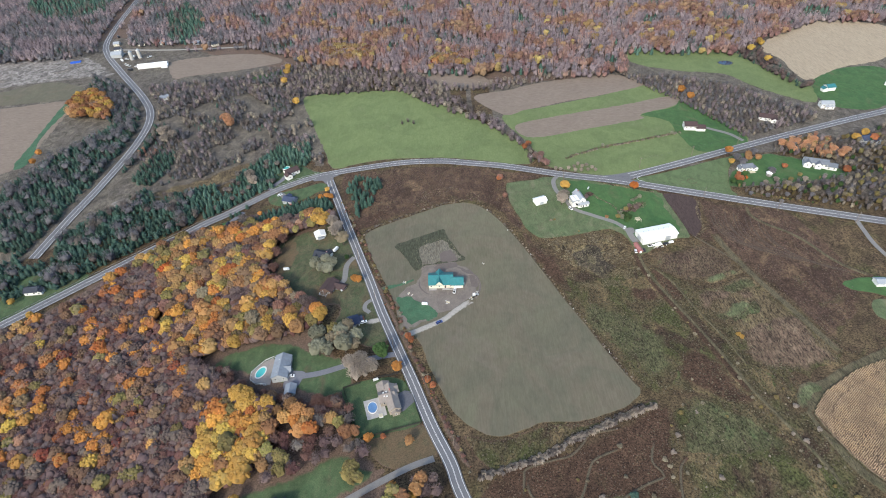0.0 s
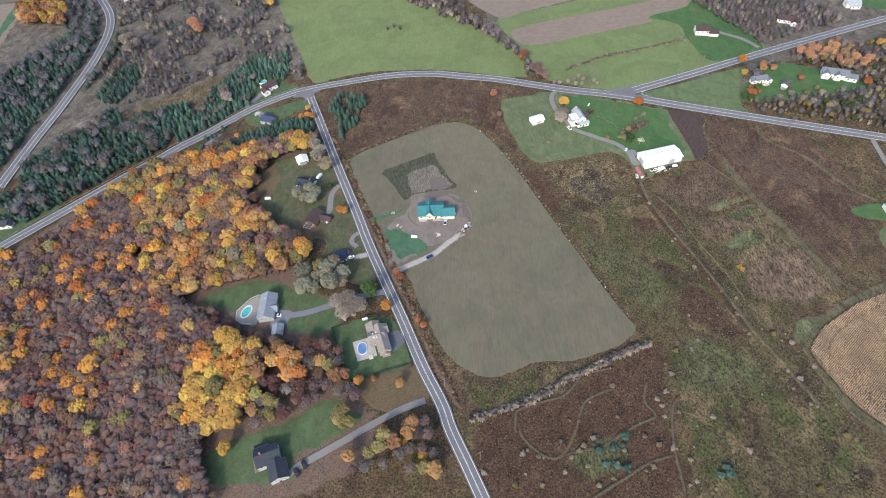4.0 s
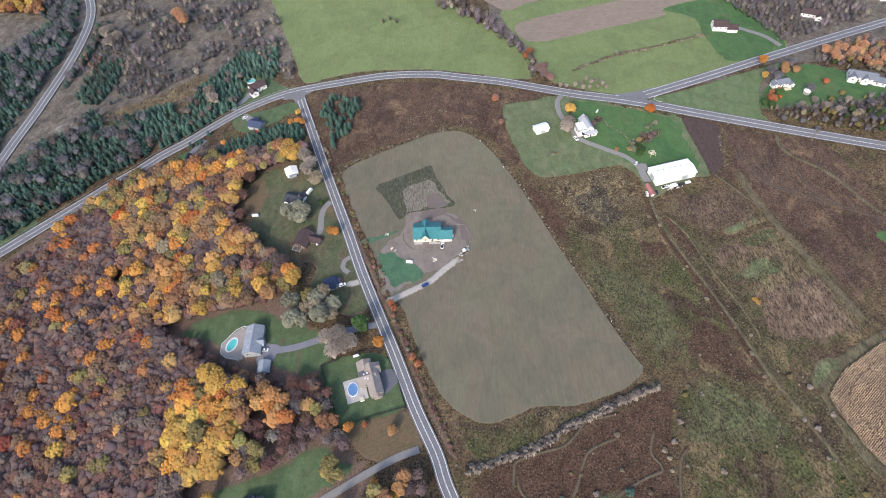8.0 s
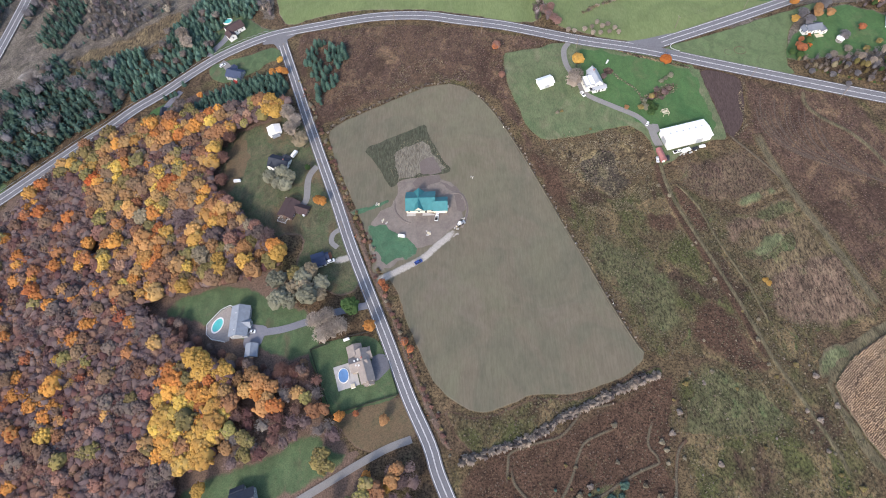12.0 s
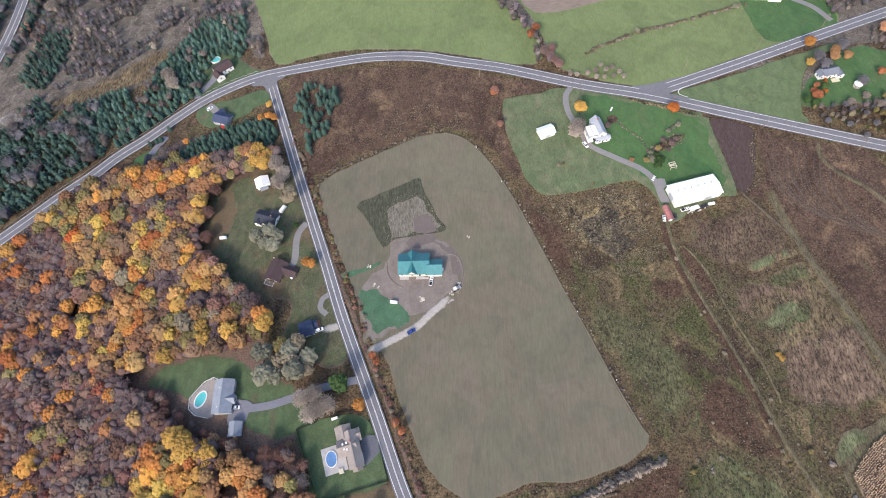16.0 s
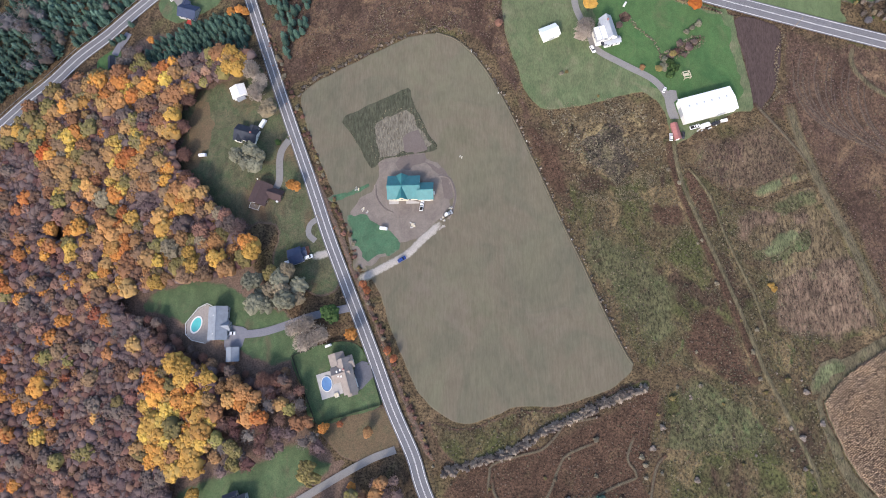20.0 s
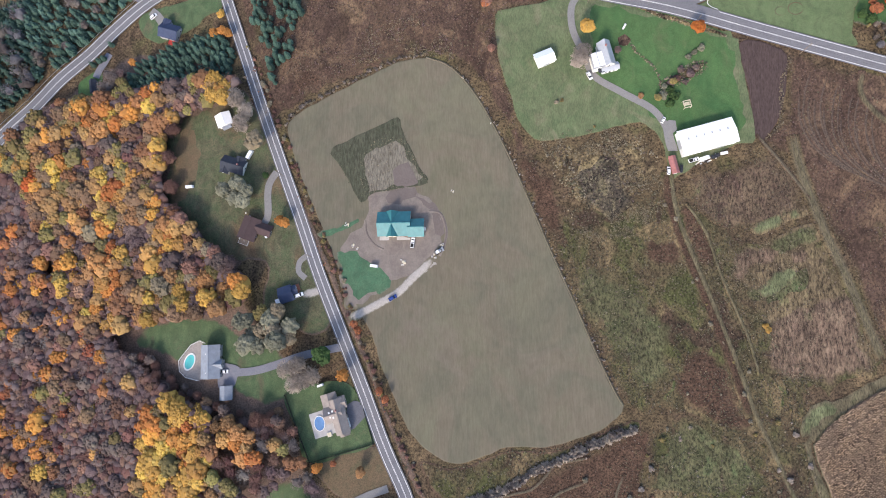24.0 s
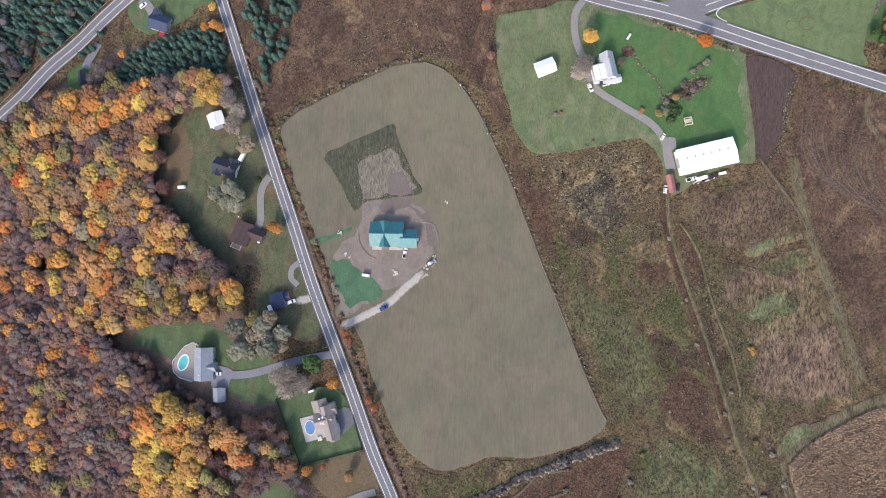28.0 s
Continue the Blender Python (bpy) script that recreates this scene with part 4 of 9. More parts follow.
# woods
WOOD_GOLD = [(-208.1, 350.5), (-170.5, 360.8), (-127.4, 366.6), (-98.6, 364.1), (-98, 347), (-138.9, 344.0), (-141.1, 328.1), (-141.1, 310.6), (-137.1, 296.2), (-124.7, 286.5), (-89, 254.2), (-87.6, 243.3), (-109.7, 237.5), (-142.6, 233.6), (-174.5, 225.7), (-188.9, 241.3), (-218.7, 297.3)]
WOOD_WEST = [(-364.5, 225.2), (-316.2, 247), (-289.9, 261.2), (-266.4, 284.9), (-239, 317.1), (-216.3, 303.5), (-208.4, 263.4), (-177.1, 232.1), (-151.4, 211.7), (-149.1, 180.3), (-143, 159.1), (-122.8, 127.5), (-113.1, 104), (-287.7, 107.3)]
WOOD_CLUSTER = [(-141.8, 187.1), (-125.9, 194.3), (-107.1, 188.8), (-100.6, 168.8), (-108.8, 154.2), (-110, 141.2), (-127, 140), (-140.6, 147.5), (-139.6, 165.2)]
WOOD_CLUSTER_B = [(-101.6, 180.2), (-93.1, 183.2), (-83.7, 179.2), (-76.9, 164.9), (-86, 165.3), (-95.7, 171.3)]
WOOD_MAUVE = [(-146.7, 207.8), (-130, 198.6), (-121.2, 194.6), (-141.8, 187.1), (-140.2, 165.2), (-141.3, 147.6), (-124.2, 137.9), (-130.5, 128.1), (-156.8, 128.8), (-183.9, 223.5)]
WOOD_SOUTH = [(-99, 164.5), (-76, 164.9), (-80.4, 187.8), (-62.4, 183.5), (-52.4, 159.3), (-48.7, 153.4), (-63.3, 138.5), (-90.5, 139.3), (-101.7, 139.6), (-107, 152.8)]
WOOD_DRIVE = [(-36.9, 134.4), (-24.1, 137.3), (-8.6, 143.7), (-1.4, 136.2), (5.1, 113.9), (-45.7, 114.6), (-51.3, 121.1)]
WOOD_YARD = [(-91.4, 233.8), (-80.7, 239.1), (-65.5, 238.9), (-59.9, 230.5), (-62, 221.4), (-76.9, 218.5), (-87.8, 221.6)]
PINES_A = [(-168.2, 372.5), (-164.9, 361.7), (-151.4, 359), (-123.8, 361.8), (-103.1, 367), (-101.8, 383.7), (-110.9, 392.4), (-121.8, 393.7), (-145.8, 387.1), (-164.8, 379.7)]
PINES_B = [(-93.4, 415.5), (-80.9, 420.1), (-67.1, 415.7), (-63.0, 402.5), (-66.0, 386.8), (-71.5, 374.5), (-75.8, 362.7), (-79.0, 361.7), (-81.3, 375.1), (-87.5, 388.4), (-91.8, 401.7)]
PINES_NW = [(-219.8, 366.9), (-212.6, 395.5), (-206.8, 418.8), (-200.9, 460), (-171.8, 501.7), (-145.2, 500.6), (-136.1, 468), (-147.5, 442.5), (-168.6, 418.8), (-184.7, 385.1)]
PINES_W = [(-325.6, 355.7), (-311.6, 394.3), (-285.5, 403), (-236.6, 407.2), (-217, 382.5), (-230.2, 350.9), (-244.7, 330.6), (-258.8, 312.9), (-284.4, 295.5), (-308.7, 301.4)]
PINES_SLOPE = [(-303.7, 446.0), (-306.9, 469.6), (-298.5, 489.5), (-283.0, 497.2), (-275.9, 482.7), (-280.6, 461.3), (-288.9, 445.9)]
ROSE_BRUSH = [(-318.6, 494.4), (-316.4, 505.0), (-302.8, 504.0), (-301.4, 486.2), (-310.3, 478.2)]
PINES_VALLEY = [(-397.1, 520.2), (-374.9, 563), (-316, 558.4), (-316.6, 500.4), (-324.7, 421.2), (-330.4, 356), (-364.9, 343.2), (-403.7, 359.6), (-423.2, 436.4)]
SPUR_PINES = [(-296.5, 440.2), (-286.8, 483.8), (-274.7, 466.9), (-284.7, 437.5)]
BRUSH_NW = [(-336.4, 580.6), (-326.2, 656.7), (-258.8, 667.5), (-208.4, 680.3), (-165.9, 591.5), (-122.5, 453.7), (-171.8, 501.7), (-201.5, 462.1), (-241.3, 434.8), (-290.1, 437.8), (-306.8, 490.6)]
BRUSH_W = [(-365.7, 316.3), (-345, 356.7), (-319.2, 370.5), (-286, 428.1), (-237.9, 425.2), (-225.8, 397.9), (-275.1, 390.6), (-297.7, 347.1), (-313.1, 301.5), (-328.1, 284.5)]
WOOD_VALLEY = [(-467.1, 705.3), (-427, 683.3), (-349.2, 596), (-331.4, 553), (-374.9, 563), (-416.1, 601.5), (-451.2, 651.3)]
WOOD_FAR_W = [(-1032.9, 1258.1), (-619.5, 1191.3), (-518.6, 905.1), (-501.7, 803.6), (-527.5, 773.4), (-625.9, 762.7), (-687.5, 758.7)]
WOOD_FAR_MID = [(-607.2, 1189.4), (-292.1, 1138.4), (-209.3, 739.6), (-278.3, 783.3), (-371.2, 784.7), (-464.7, 804), (-496.5, 875.8)]
WOOD_FAR_N = [(-292.1, 1138.4), (191.8, 982.8), (671, 905.3), (565.1, 732.5), (480.9, 747.9), (381.8, 687.1), (332.5, 648.9), (211.8, 663.9), (195.1, 603.4), (126.6, 597.4), (53.5, 620.8), (30.5, 611.9), (-37.9, 635.1), (-140.7, 691.4), (-207.2, 729.2)]
HEDGE_GREEN = [(-186.2, 623.5), (-136.5, 657.3), (-38.1, 630.7), (0.9, 564.9), (44.6, 502.7), (75.6, 442.9), (77.9, 415.7), (68.5, 418.2), (63.8, 450.9), (27.9, 502), (-32.7, 562.4), (-49.3, 589.3), (-102.1, 603.4), (-157.5, 616)]
WOOD_E = [(191.3, 605.7), (249.6, 592.1), (291.3, 572.9), (313.8, 542.2), (350.8, 502.5), (345.9, 482.6), (297, 456.2), (269, 449.8), (251.4, 490.2), (234.8, 529), (211.3, 565.6)]
WOOD_NE = [(287.3, 445.1), (343.6, 448.2), (405.6, 468.4), (326.1, 336.2), (268.7, 355), (222.5, 369.3), (231.5, 381), (265.7, 387)]
WOOD_TANEDGE = [(337.1, 657.5), (384.7, 698.5), (367.1, 650.6), (372, 612), (366.5, 580.8), (378.6, 557.4), (364.1, 551.6), (355, 581.9), (342.5, 623.4)]
FARM_THICKET = [(68.1, 316.1), (75.1, 322.5), (93.5, 326), (113, 330.1), (118.7, 322.2), (125.8, 310.9), (121.8, 299.5), (102.4, 287.9), (85.5, 291.9), (72.6, 303.3)]
WOOD_ROADSIDE = [(-259.6, 301.6), (-234.7, 336.9), (-218.7, 350.2), (-204.2, 359.9), (-195.7, 357.6), (-175.1, 357.2), (-162.9, 356.9), (-169.6, 352), (-191.4, 342.1), (-202.5, 330.9), (-209.9, 313.2), (-212.3, 297.3), (-217.2, 268.7), (-225.9, 246.6), (-255.5, 239.6)]
WOOD_WESTHOUSE = [(-183.1, 363.2), (-181.8, 371.9), (-176.8, 376), (-169.8, 374.8), (-165.7, 364.3), (-170.7, 359.7)]
PINES_LEFT = [(-262.5, 435.1), (-221.1, 434.4), (-211.3, 417.6), (-210.8, 397.8), (-225.2, 388.7), (-258.8, 378.4)]
FLOOR_WEST = [(-389.6, 226.9), (-327.1, 257.5), (-299.9, 272.3), (-249.6, 335.6), (-220.4, 355.5), (-172.1, 386.3), (-116.5, 382.6), (-95.3, 340.2), (-84.7, 299.2), (-93.8, 256), (-72.6, 216.2), (-60.5, 176.4), (-52, 155.9), (-33.1, 137.3), (-32.3, 126.2), (-102.7, 101.2), (-296.6, 105.1)]
FLOOR_NORTH = [(-1071.6, 1305.2), (713.8, 939.2), (588.2, 739), (503.7, 784.7), (403.3, 728.8), (367.9, 663.2), (218.4, 683.1), (195.9, 620), (45.4, 594.8), (-39.5, 663.9), (-219.7, 707.7), (-486.5, 853.8), (-567.6, 793.5), (-713.2, 787)]
FLOOR_FAR_WEST = [(-507.7, 726.3), (-439.9, 704.8), (-364.3, 619.4), (-337.2, 560.3), (-325.8, 450.9), (-332.6, 380.3), (-398.6, 332.2), (-466.7, 430.6), (-426.7, 535), (-423.3, 616.8)]
HEATH_NORTH = [(-101.3, 427.1), (-62.6, 431.6), (-28.2, 431.6), (12.9, 423.3), (69.5, 406.9), (83.3, 403.9), (49.4, 396), (43.9, 390.6), (46.2, 367.6), (54, 332.4), (58.1, 321.3), (73.1, 292.8), (61.3, 300), (44.7, 340.3), (29.1, 366.4), (8.7, 374.9), (-22.6, 370.6), (-53.6, 358.4), (-75.8, 349.9)]
HEATH_SOUTH = [(10.9, 139), (44.6, 151.3), (75.6, 163), (106.1, 178.8), (119.1, 171.4), (104.3, 140.5), (106.3, 103.4), (46.3, 90.9), (12.9, 105.7)]
HEATH_EAST = [(175.5, 319.9), (190.2, 334), (192.4, 364.8), (216.7, 356.3), (253.8, 347.9), (270.2, 290.2), (254.1, 245.9), (232.9, 229), (224.9, 223.3), (214.8, 256.1), (201.6, 286.5), (190.5, 311.5)]
WEEDS_MID = [(68.8, 276), (80, 287.7), (108.2, 293.7), (133.3, 296.9), (152.7, 288.6), (171.9, 255.2), (185.1, 222.2), (190, 189.5), (184.6, 178.4), (163.2, 183), (136.2, 187.5), (111.5, 186.6), (103.2, 191.9), (89.1, 219.4)]
WEEDS_SOUTH = [(115.1, 178.4), (156.1, 191.3), (184.8, 172.5), (193.9, 143.6), (187.5, 101.3), (108.2, 94), (111.9, 120.8), (108.8, 146.3)]
LAWN_FARM_RICH = [(88.4, 397), (95.4, 400.9), (118, 394.3), (148.6, 384.8), (167.4, 373.3), (170.5, 348), (172.5, 322.7), (163.2, 319.8), (130.2, 316.7), (125.9, 326.7), (110.3, 340.9), (93.2, 353.8), (90.1, 373.9)]
HOUSE_MEADOW = [(188.2, 509.8), (223, 523.3), (236.9, 537.8), (255.3, 500.7), (267.8, 448.4), (221.9, 433.4), (209.9, 465.3), (208.3, 493.7)]
VERGE_EAST = [(-98.8, 400.3), (-89.4, 371.6), (-78.7, 345), (-68.2, 315.9), (-56.4, 287.4), (-43.5, 259.5), (-36, 239.1), (-33.9, 238.6), (-29.7, 227.6), (-22.7, 209), (-13.3, 184.9), (-2.6, 161.2), (5, 146.1), (2.7, 146), (-6.9, 162.5), (-16.3, 186.3), (-27.3, 213.2), (-35.1, 230.4), (-46.1, 256.5), (-59.4, 285.9), (-71.3, 315.9), (-83.6, 346.6), (-94.5, 375)]
HEDGE_STRIP = [(1.7, 162.8), (13.3, 161), (24.8, 161.5), (36.1, 165.3), (44.6, 169), (61.5, 168.6), (78.3, 172.6), (92.2, 178.1), (104.6, 183.6), (108.8, 178.2), (81.1, 167.4), (53.2, 155.2), (39.2, 149), (13.6, 145.1)]
APRON_LOCAL = [(-127.6, 427.2), (-118.7, 425.3), (-113.9, 418.6), (-107.1, 414.9), (-110.1, 425.9), (-102.4, 432.6), (-115.3, 438.8)]
APRON_BRANCH = [(121.2, 399.4), (138.7, 392.2), (141.1, 395.1), (140.3, 399.3), (145.4, 402.2), (156.4, 406.8), (138.7, 402.6)]
FORECOURT = [(-103.1, 210.3), (-97.3, 211.2), (-92, 209.4), (-93.1, 204.3), (-95.5, 198.9), (-103.3, 199.1)]
FORECOURT_TAUPE = [(-34.6, 191.3), (-27.6, 192.4), (-23.9, 188), (-27.9, 182.7), (-33.7, 178.5)]
DARK_SHADOW_DIRT = [(-17.4, 289.9), (-16.7, 299.7), (-7.3, 307.1), (3.2, 300.7), (12.2, 292.6), (16.8, 281), (14.6, 270.8), (6.6, 275), (4.9, 286.7), (-1.1, 291)]
APRON_BARN = [(127.8, 330.9), (134.1, 332.4), (134.5, 327.6), (132.3, 325.9), (134.4, 316.8), (129.7, 316.7)]
GRAVEL_PAD = [(-9, 247.6), (-2.7, 255.9), (1.9, 260.9), (8.9, 264.5), (12.3, 266.9), (13.6, 263.5), (7.8, 258.1), (0.3, 251.6), (-5.4, 245.6)]
TRACTOR_ARC = [(204.6, 359.1), (199.5, 345.2), (198.9, 331.2), (205.3, 317.2), (217.4, 306.2), (232.1, 299.4)]
TRACK_EAST_B = [(300.3, 336.5), (299.1, 322.3), (298.3, 305.1), (302.4, 279.7)]
VERGE_LINE = [(-95.4, 390.7), (-84.1, 362.1), (-75.3, 340.3), (-66.7, 320.4), (-53.3, 287.5), (-42, 262.4), (-35.5, 243.5), (-31.6, 230.5), (-22.8, 210.4), (-14, 189.2), (-4.1, 166.8), (3.5, 148.8)]
TAN_TUFTS = [(68.2, 319.2), (82.9, 287.7), (105.5, 282.3), (133.3, 288.4), (130.3, 308.2), (108.3, 282.3), (77.3, 281.9), (59.7, 310.5)]
GOLD_VALLEY = [(-443.1, 592), (-454.7, 638), (-443, 649.8), (-419.7, 638.1), (-394.1, 602.5), (-388.7, 579.2), (-419.3, 581.6)]
GOLD_EDGE = [(-167.5, 731.2), (-161.3, 766), (-111.1, 743.9), (-97.8, 702.6), (-129.8, 708.5)]
GOLD_EDGE_B = [(-24.2, 659.5), (-15.3, 682.1), (12.7, 675.6), (18.6, 644)]
FLAME_NE = [(288.7, 440.6), (305.5, 462.2), (323.9, 462.5), (333.3, 443.7), (331.8, 429.6), (319.9, 415.5), (310.7, 423.5), (299.2, 432.0)]
LAWN_NE = [(225.2, 390.3), (241.4, 407.9), (271.1, 427.1), (292.5, 420.9), (321.4, 402.9), (324.4, 389.3), (293.7, 384.7), (255.5, 380.6), (227.7, 379.1)]
PINES_FAR = [(-776.5, 1097.8), (-680.1, 1120.4), (-582.6, 1004.3), (-606.7, 953.2), (-675.4, 956), (-735.1, 1008.7)]
PINES_FAR_B = [(-465.7, 958.6), (-453.7, 1018.9), (-406, 951), (-372.9, 865.5), (-385.1, 814), (-417.9, 834)]
MEADOW_HEDGE = [(99.2, 430.1), (115.9, 438.7), (136.5, 447.4), (171.3, 457.4), (211.3, 469.6)]
TRACK_A_WEST = [(137.5, 289.8), (146.2, 274.9), (151.7, 254.7), (158.2, 235.3), (163, 221.5), (166.6, 203.7)]
GREEN_A = [(76.2, 253.1), (81.7, 264.7), (97.3, 256.4), (114.1, 246.9), (126.6, 228.9), (125.3, 209.3), (114.3, 193.6), (107.3, 203.1), (96.1, 216.8), (83.4, 233.4)]
GREEN_B = [(165, 245.2), (174.6, 252.4), (190.8, 259.5), (197.5, 257.1), (195.5, 244.5), (182.5, 237.3), (169, 235.6)]
GREEN_C = [(122.5, 178.7), (136.2, 183.4), (149.7, 177), (160.4, 163.9), (165.7, 150.5), (117.1, 148.4), (114.3, 164.7)]
GREEN_D = [(174.6, 269.2), (185.4, 274.5), (197.6, 278), (201.6, 271.1), (190.8, 263.9), (177.3, 260.9)]
STRAW_A = [(161, 260.5), (174.6, 266.4), (201.6, 269.7), (212, 244.9), (224.8, 217.8), (216.8, 209.4), (195.6, 208.8), (182.1, 200.1), (171.6, 219), (163.6, 238.2)]
STRAW_B = [(138.7, 304), (157.9, 308.5), (185.1, 314.3), (194.8, 289.2), (190.8, 277.9), (169.2, 274.8), (150, 277.3), (141.6, 288.5)]
MAROON_A = [(128, 214.9), (144.5, 221), (153.1, 210.2), (160.6, 188.4), (163.2, 172.1), (147, 179.7), (130.7, 187.3), (122.5, 198.1)]
MAROON_B = [(51, 319.1), (68.4, 307.7), (74.4, 287.6), (76, 267.5), (65.9, 278.8), (57, 298.9)]
DARK_EDGE = [(-89.8, 343.3), (-88.3, 361.6), (-75.8, 356.1), (-62.9, 369.4), (-40.2, 367.7), (-13.0, 373.2), (-15.4, 370.0), (-49.7, 359.8), (-68.9, 349.0), (-78.4, 343.0)]
DARK_BRUSH = [(80.4, 308.6), (94.7, 316.9), (105.2, 316.7), (108.5, 302.2), (112.3, 289.3), (98.1, 282.3), (87.0, 289.7), (80.2, 298.5)]
VERGE_MAIN = [(108.9, 398.4), (120.7, 394.3), (131.9, 389.6), (145.8, 384.3), (162.4, 377.3), (161.9, 375.4), (144.8, 381.2), (130.9, 386.4), (119.7, 391.7)]
LAWN_LINE = [(113.2, 373.7), (118.3, 367.4), (125.4, 359.4), (128.1, 348)]
LAWN_SPOT = [(106.4, 378.3), (110.3, 380), (114.2, 376.6), (112.1, 373.1), (107, 372.6)]
TYRE_SPOTS = [(197, 389.4), (189.5, 388.4)]
NORTH_LAND = [(-436.8, 333.9), (-338.8, 339.7), (-279.3, 417.9), (-166.6, 471.8), (-88.2, 475.3), (-0.6, 465.6), (148.2, 426.8), (333, 352.6), (408.4, 394.1), (737.3, 872.6), (188.2, 955.4), (-419.2, 1119.3), (-1110.6, 1223.6)]
SCRUB_MID = [(-218.9, 720.9), (-145.9, 715.3), (-39.2, 653.3), (39.1, 595.3), (90.9, 606), (195.1, 616.8), (194.4, 584), (156.3, 584.6), (50.3, 576.4), (-24.2, 582.6), (-37.8, 613.4), (-106.4, 635.4), (-162.2, 636.5), (-195.1, 628)]
SCRUB_FARM = [(-342.2, 610), (-378.7, 660.6), (-355.9, 672.1), (-271.5, 680), (-220.1, 709.6), (-180.3, 658), (-177.6, 609.5), (-244.1, 632.4), (-282.4, 623.2), (-317.8, 608)]
MEADOW_SPOT = [(-50.8, 516.2), (-45.1, 520.1), (-39.1, 514)]
RUT_A = [(-26.5, 284.8), (-25.4, 277.5), (-21.4, 271.9), (-16.6, 269.1)]
RUT_B = [(7.2, 288.8), (13.1, 287.4), (15.9, 279.5), (15.2, 272.2), (12.4, 265.2)]
SEEDED_B = [(-52.2, 278.8), (-41.1, 282.6), (-30.1, 286.8), (-27.7, 284.5), (-36.5, 279.1), (-46.6, 275.4)]
DRIVE_WEST = [(-182, 389.9), (-184.5, 385.3), (-187.7, 380.1), (-189.6, 375.6)]
LAWN_WEST = [(-200.7, 366.5), (-201, 371.4), (-195.5, 377), (-189.8, 380.2), (-185.2, 378.8), (-185.8, 369.6), (-189.6, 363.1), (-196.4, 361.2)]
REST_EAST = [(133.2, 299.7), (171.5, 317), (190.5, 317.1), (212.3, 267.1), (232.6, 212.6), (195.5, 200.6), (187.4, 194.8), (171.8, 244), (152.7, 288.6)]
GARDEN_BED = [(128.2, 353.7), (135.1, 357.1), (142, 362.2), (150.2, 364.4), (152.2, 359.9), (146.2, 355.1), (136.6, 351.4), (129.7, 348)]
SCRUB_DOTS = [(136.2, 220.8), (168.9, 227.2), (187.3, 183.9), (184.4, 156.8), (122.5, 154.1), (114.3, 175.7)]
SINGLE_TREES = []
SINGLE_TREES.append(("gold", 0.55, [(237, 412), (-299, 270), (-322, 285)]))
SINGLE_TREES.append(("rust", 0.4, [(236, 394), (233, 390)]))
SINGLE_TREES.append(("green", 0.5, [(227, 383), (236, 386), (231, 380), (240, 392), (-144, 131)]))
SINGLE_TREES.append(("tan", 0.6, [(254, 420), (261, 416)]))
SINGLE_TREES.append(("rust", 0.5, [(277, 402)]))
SINGLE_TREES.append(("thin_peach", 1.1, [(-246, 556), (-240, 549)]))
SINGLE_TREES.append(("pale_twig", 1.0, [(-307, 532), (-299, 518), (-304, 538), (-294, 526), (-184, 432), (-188, 439)]))
SINGLE_TREES.append(("twig_cool", 0.7, [(242, 415), (260, 424), (263, 395), (245, 409)]))
SINGLE_TREES.append(("pale_twig", 0.48, [(252, 380), (262, 384), (268, 377), (274, 373), (284, 382), (286, 369)]))
SINGLE_TREES.append(("olive", 0.42, [(274, 384), (284, 375), (284, 390)]))
SINGLE_TREES.append(("flame", 0.7, [(146, 379)]))
SINGLE_TREES.append(("gold", 0.8, [(90, 381), (-112, 130)]))
SINGLE_TREES.append(("rose", 0.5, [(41, 373)]))
SINGLE_TREES.append(("rose", 0.6, [(39, 399)]))
SINGLE_TREES.append(("grey", 0.95, [(-101, 302), (-94, 305), (-96, 298), (-89, 301), (-91, 296)]))
SINGLE_TREES.append(("straw", 1.1, [(-85, 328)]))
SINGLE_TREES.append(("green", 0.4, [(-80, 310)]))
SINGLE_TREES.append(("twig_russet", 0.8, [(-134, 338), (-136, 322), (-131, 292), (-134, 306), (-124, 282)]))
SINGLE_TREES.append(("orange", 0.6, [(-71, 285), (-68, 284), (-246, 321), (-249, 318)]))
SINGLE_TREES.append(("pale_twig", 0.95, [(-96, 351), (-91, 345), (-93, 338), (-98, 354)]))
SINGLE_TREES.append(("pale_twig", 0.92, [(-64, 209), (-58, 211), (-56, 204), (-51, 206), (-60, 202)]))
SINGLE_TREES.append(("green", 1.0, [(-46, 216)]))
SINGLE_TREES.append(("orange", 0.7, [(-36, 206), (240, 427), (-424, 501), (-420, 483)]))
SINGLE_TREES.append(("rust", 0.45, [(-29, 228), (-18, 198), (-31, 231), (-15, 194), (40, 400), (38, 398)]))
SINGLE_TREES.append(("orange", 0.5, [(-48, 162), (-34, 135), (-49, 161)]))
SINGLE_TREES.append(("rust", 0.35, [(-41, 163)]))
SINGLE_TREES.append(("tan", 0.5, [(-27, 160), (-27, 159)]))
SINGLE_TREES.append(("olive", 0.85, [(-56, 141), (-53, 139), (-55, 144)]))
SINGLE_TREES.append(("gold", 0.5, [(-24, 130), (-15, 122), (-110, 405)]))
SINGLE_TREES.append(("twig", 0.7, [(-18, 132), (-22, 136)]))
SINGLE_TREES.append(("olive", 0.75, [(-94, 153), (-91, 150), (-92, 145)]))
SINGLE_TREES.append(("green", 0.6, [(-142, 132)]))
SINGLE_TREES.append(("gold", 0.95, [(-115, 363), (-110, 365), (-104, 360), (-110, 355), (-104, 354)]))
SINGLE_TREES.append(("orange", 0.55, [(-114, 394), (-109, 395), (-105, 393)]))
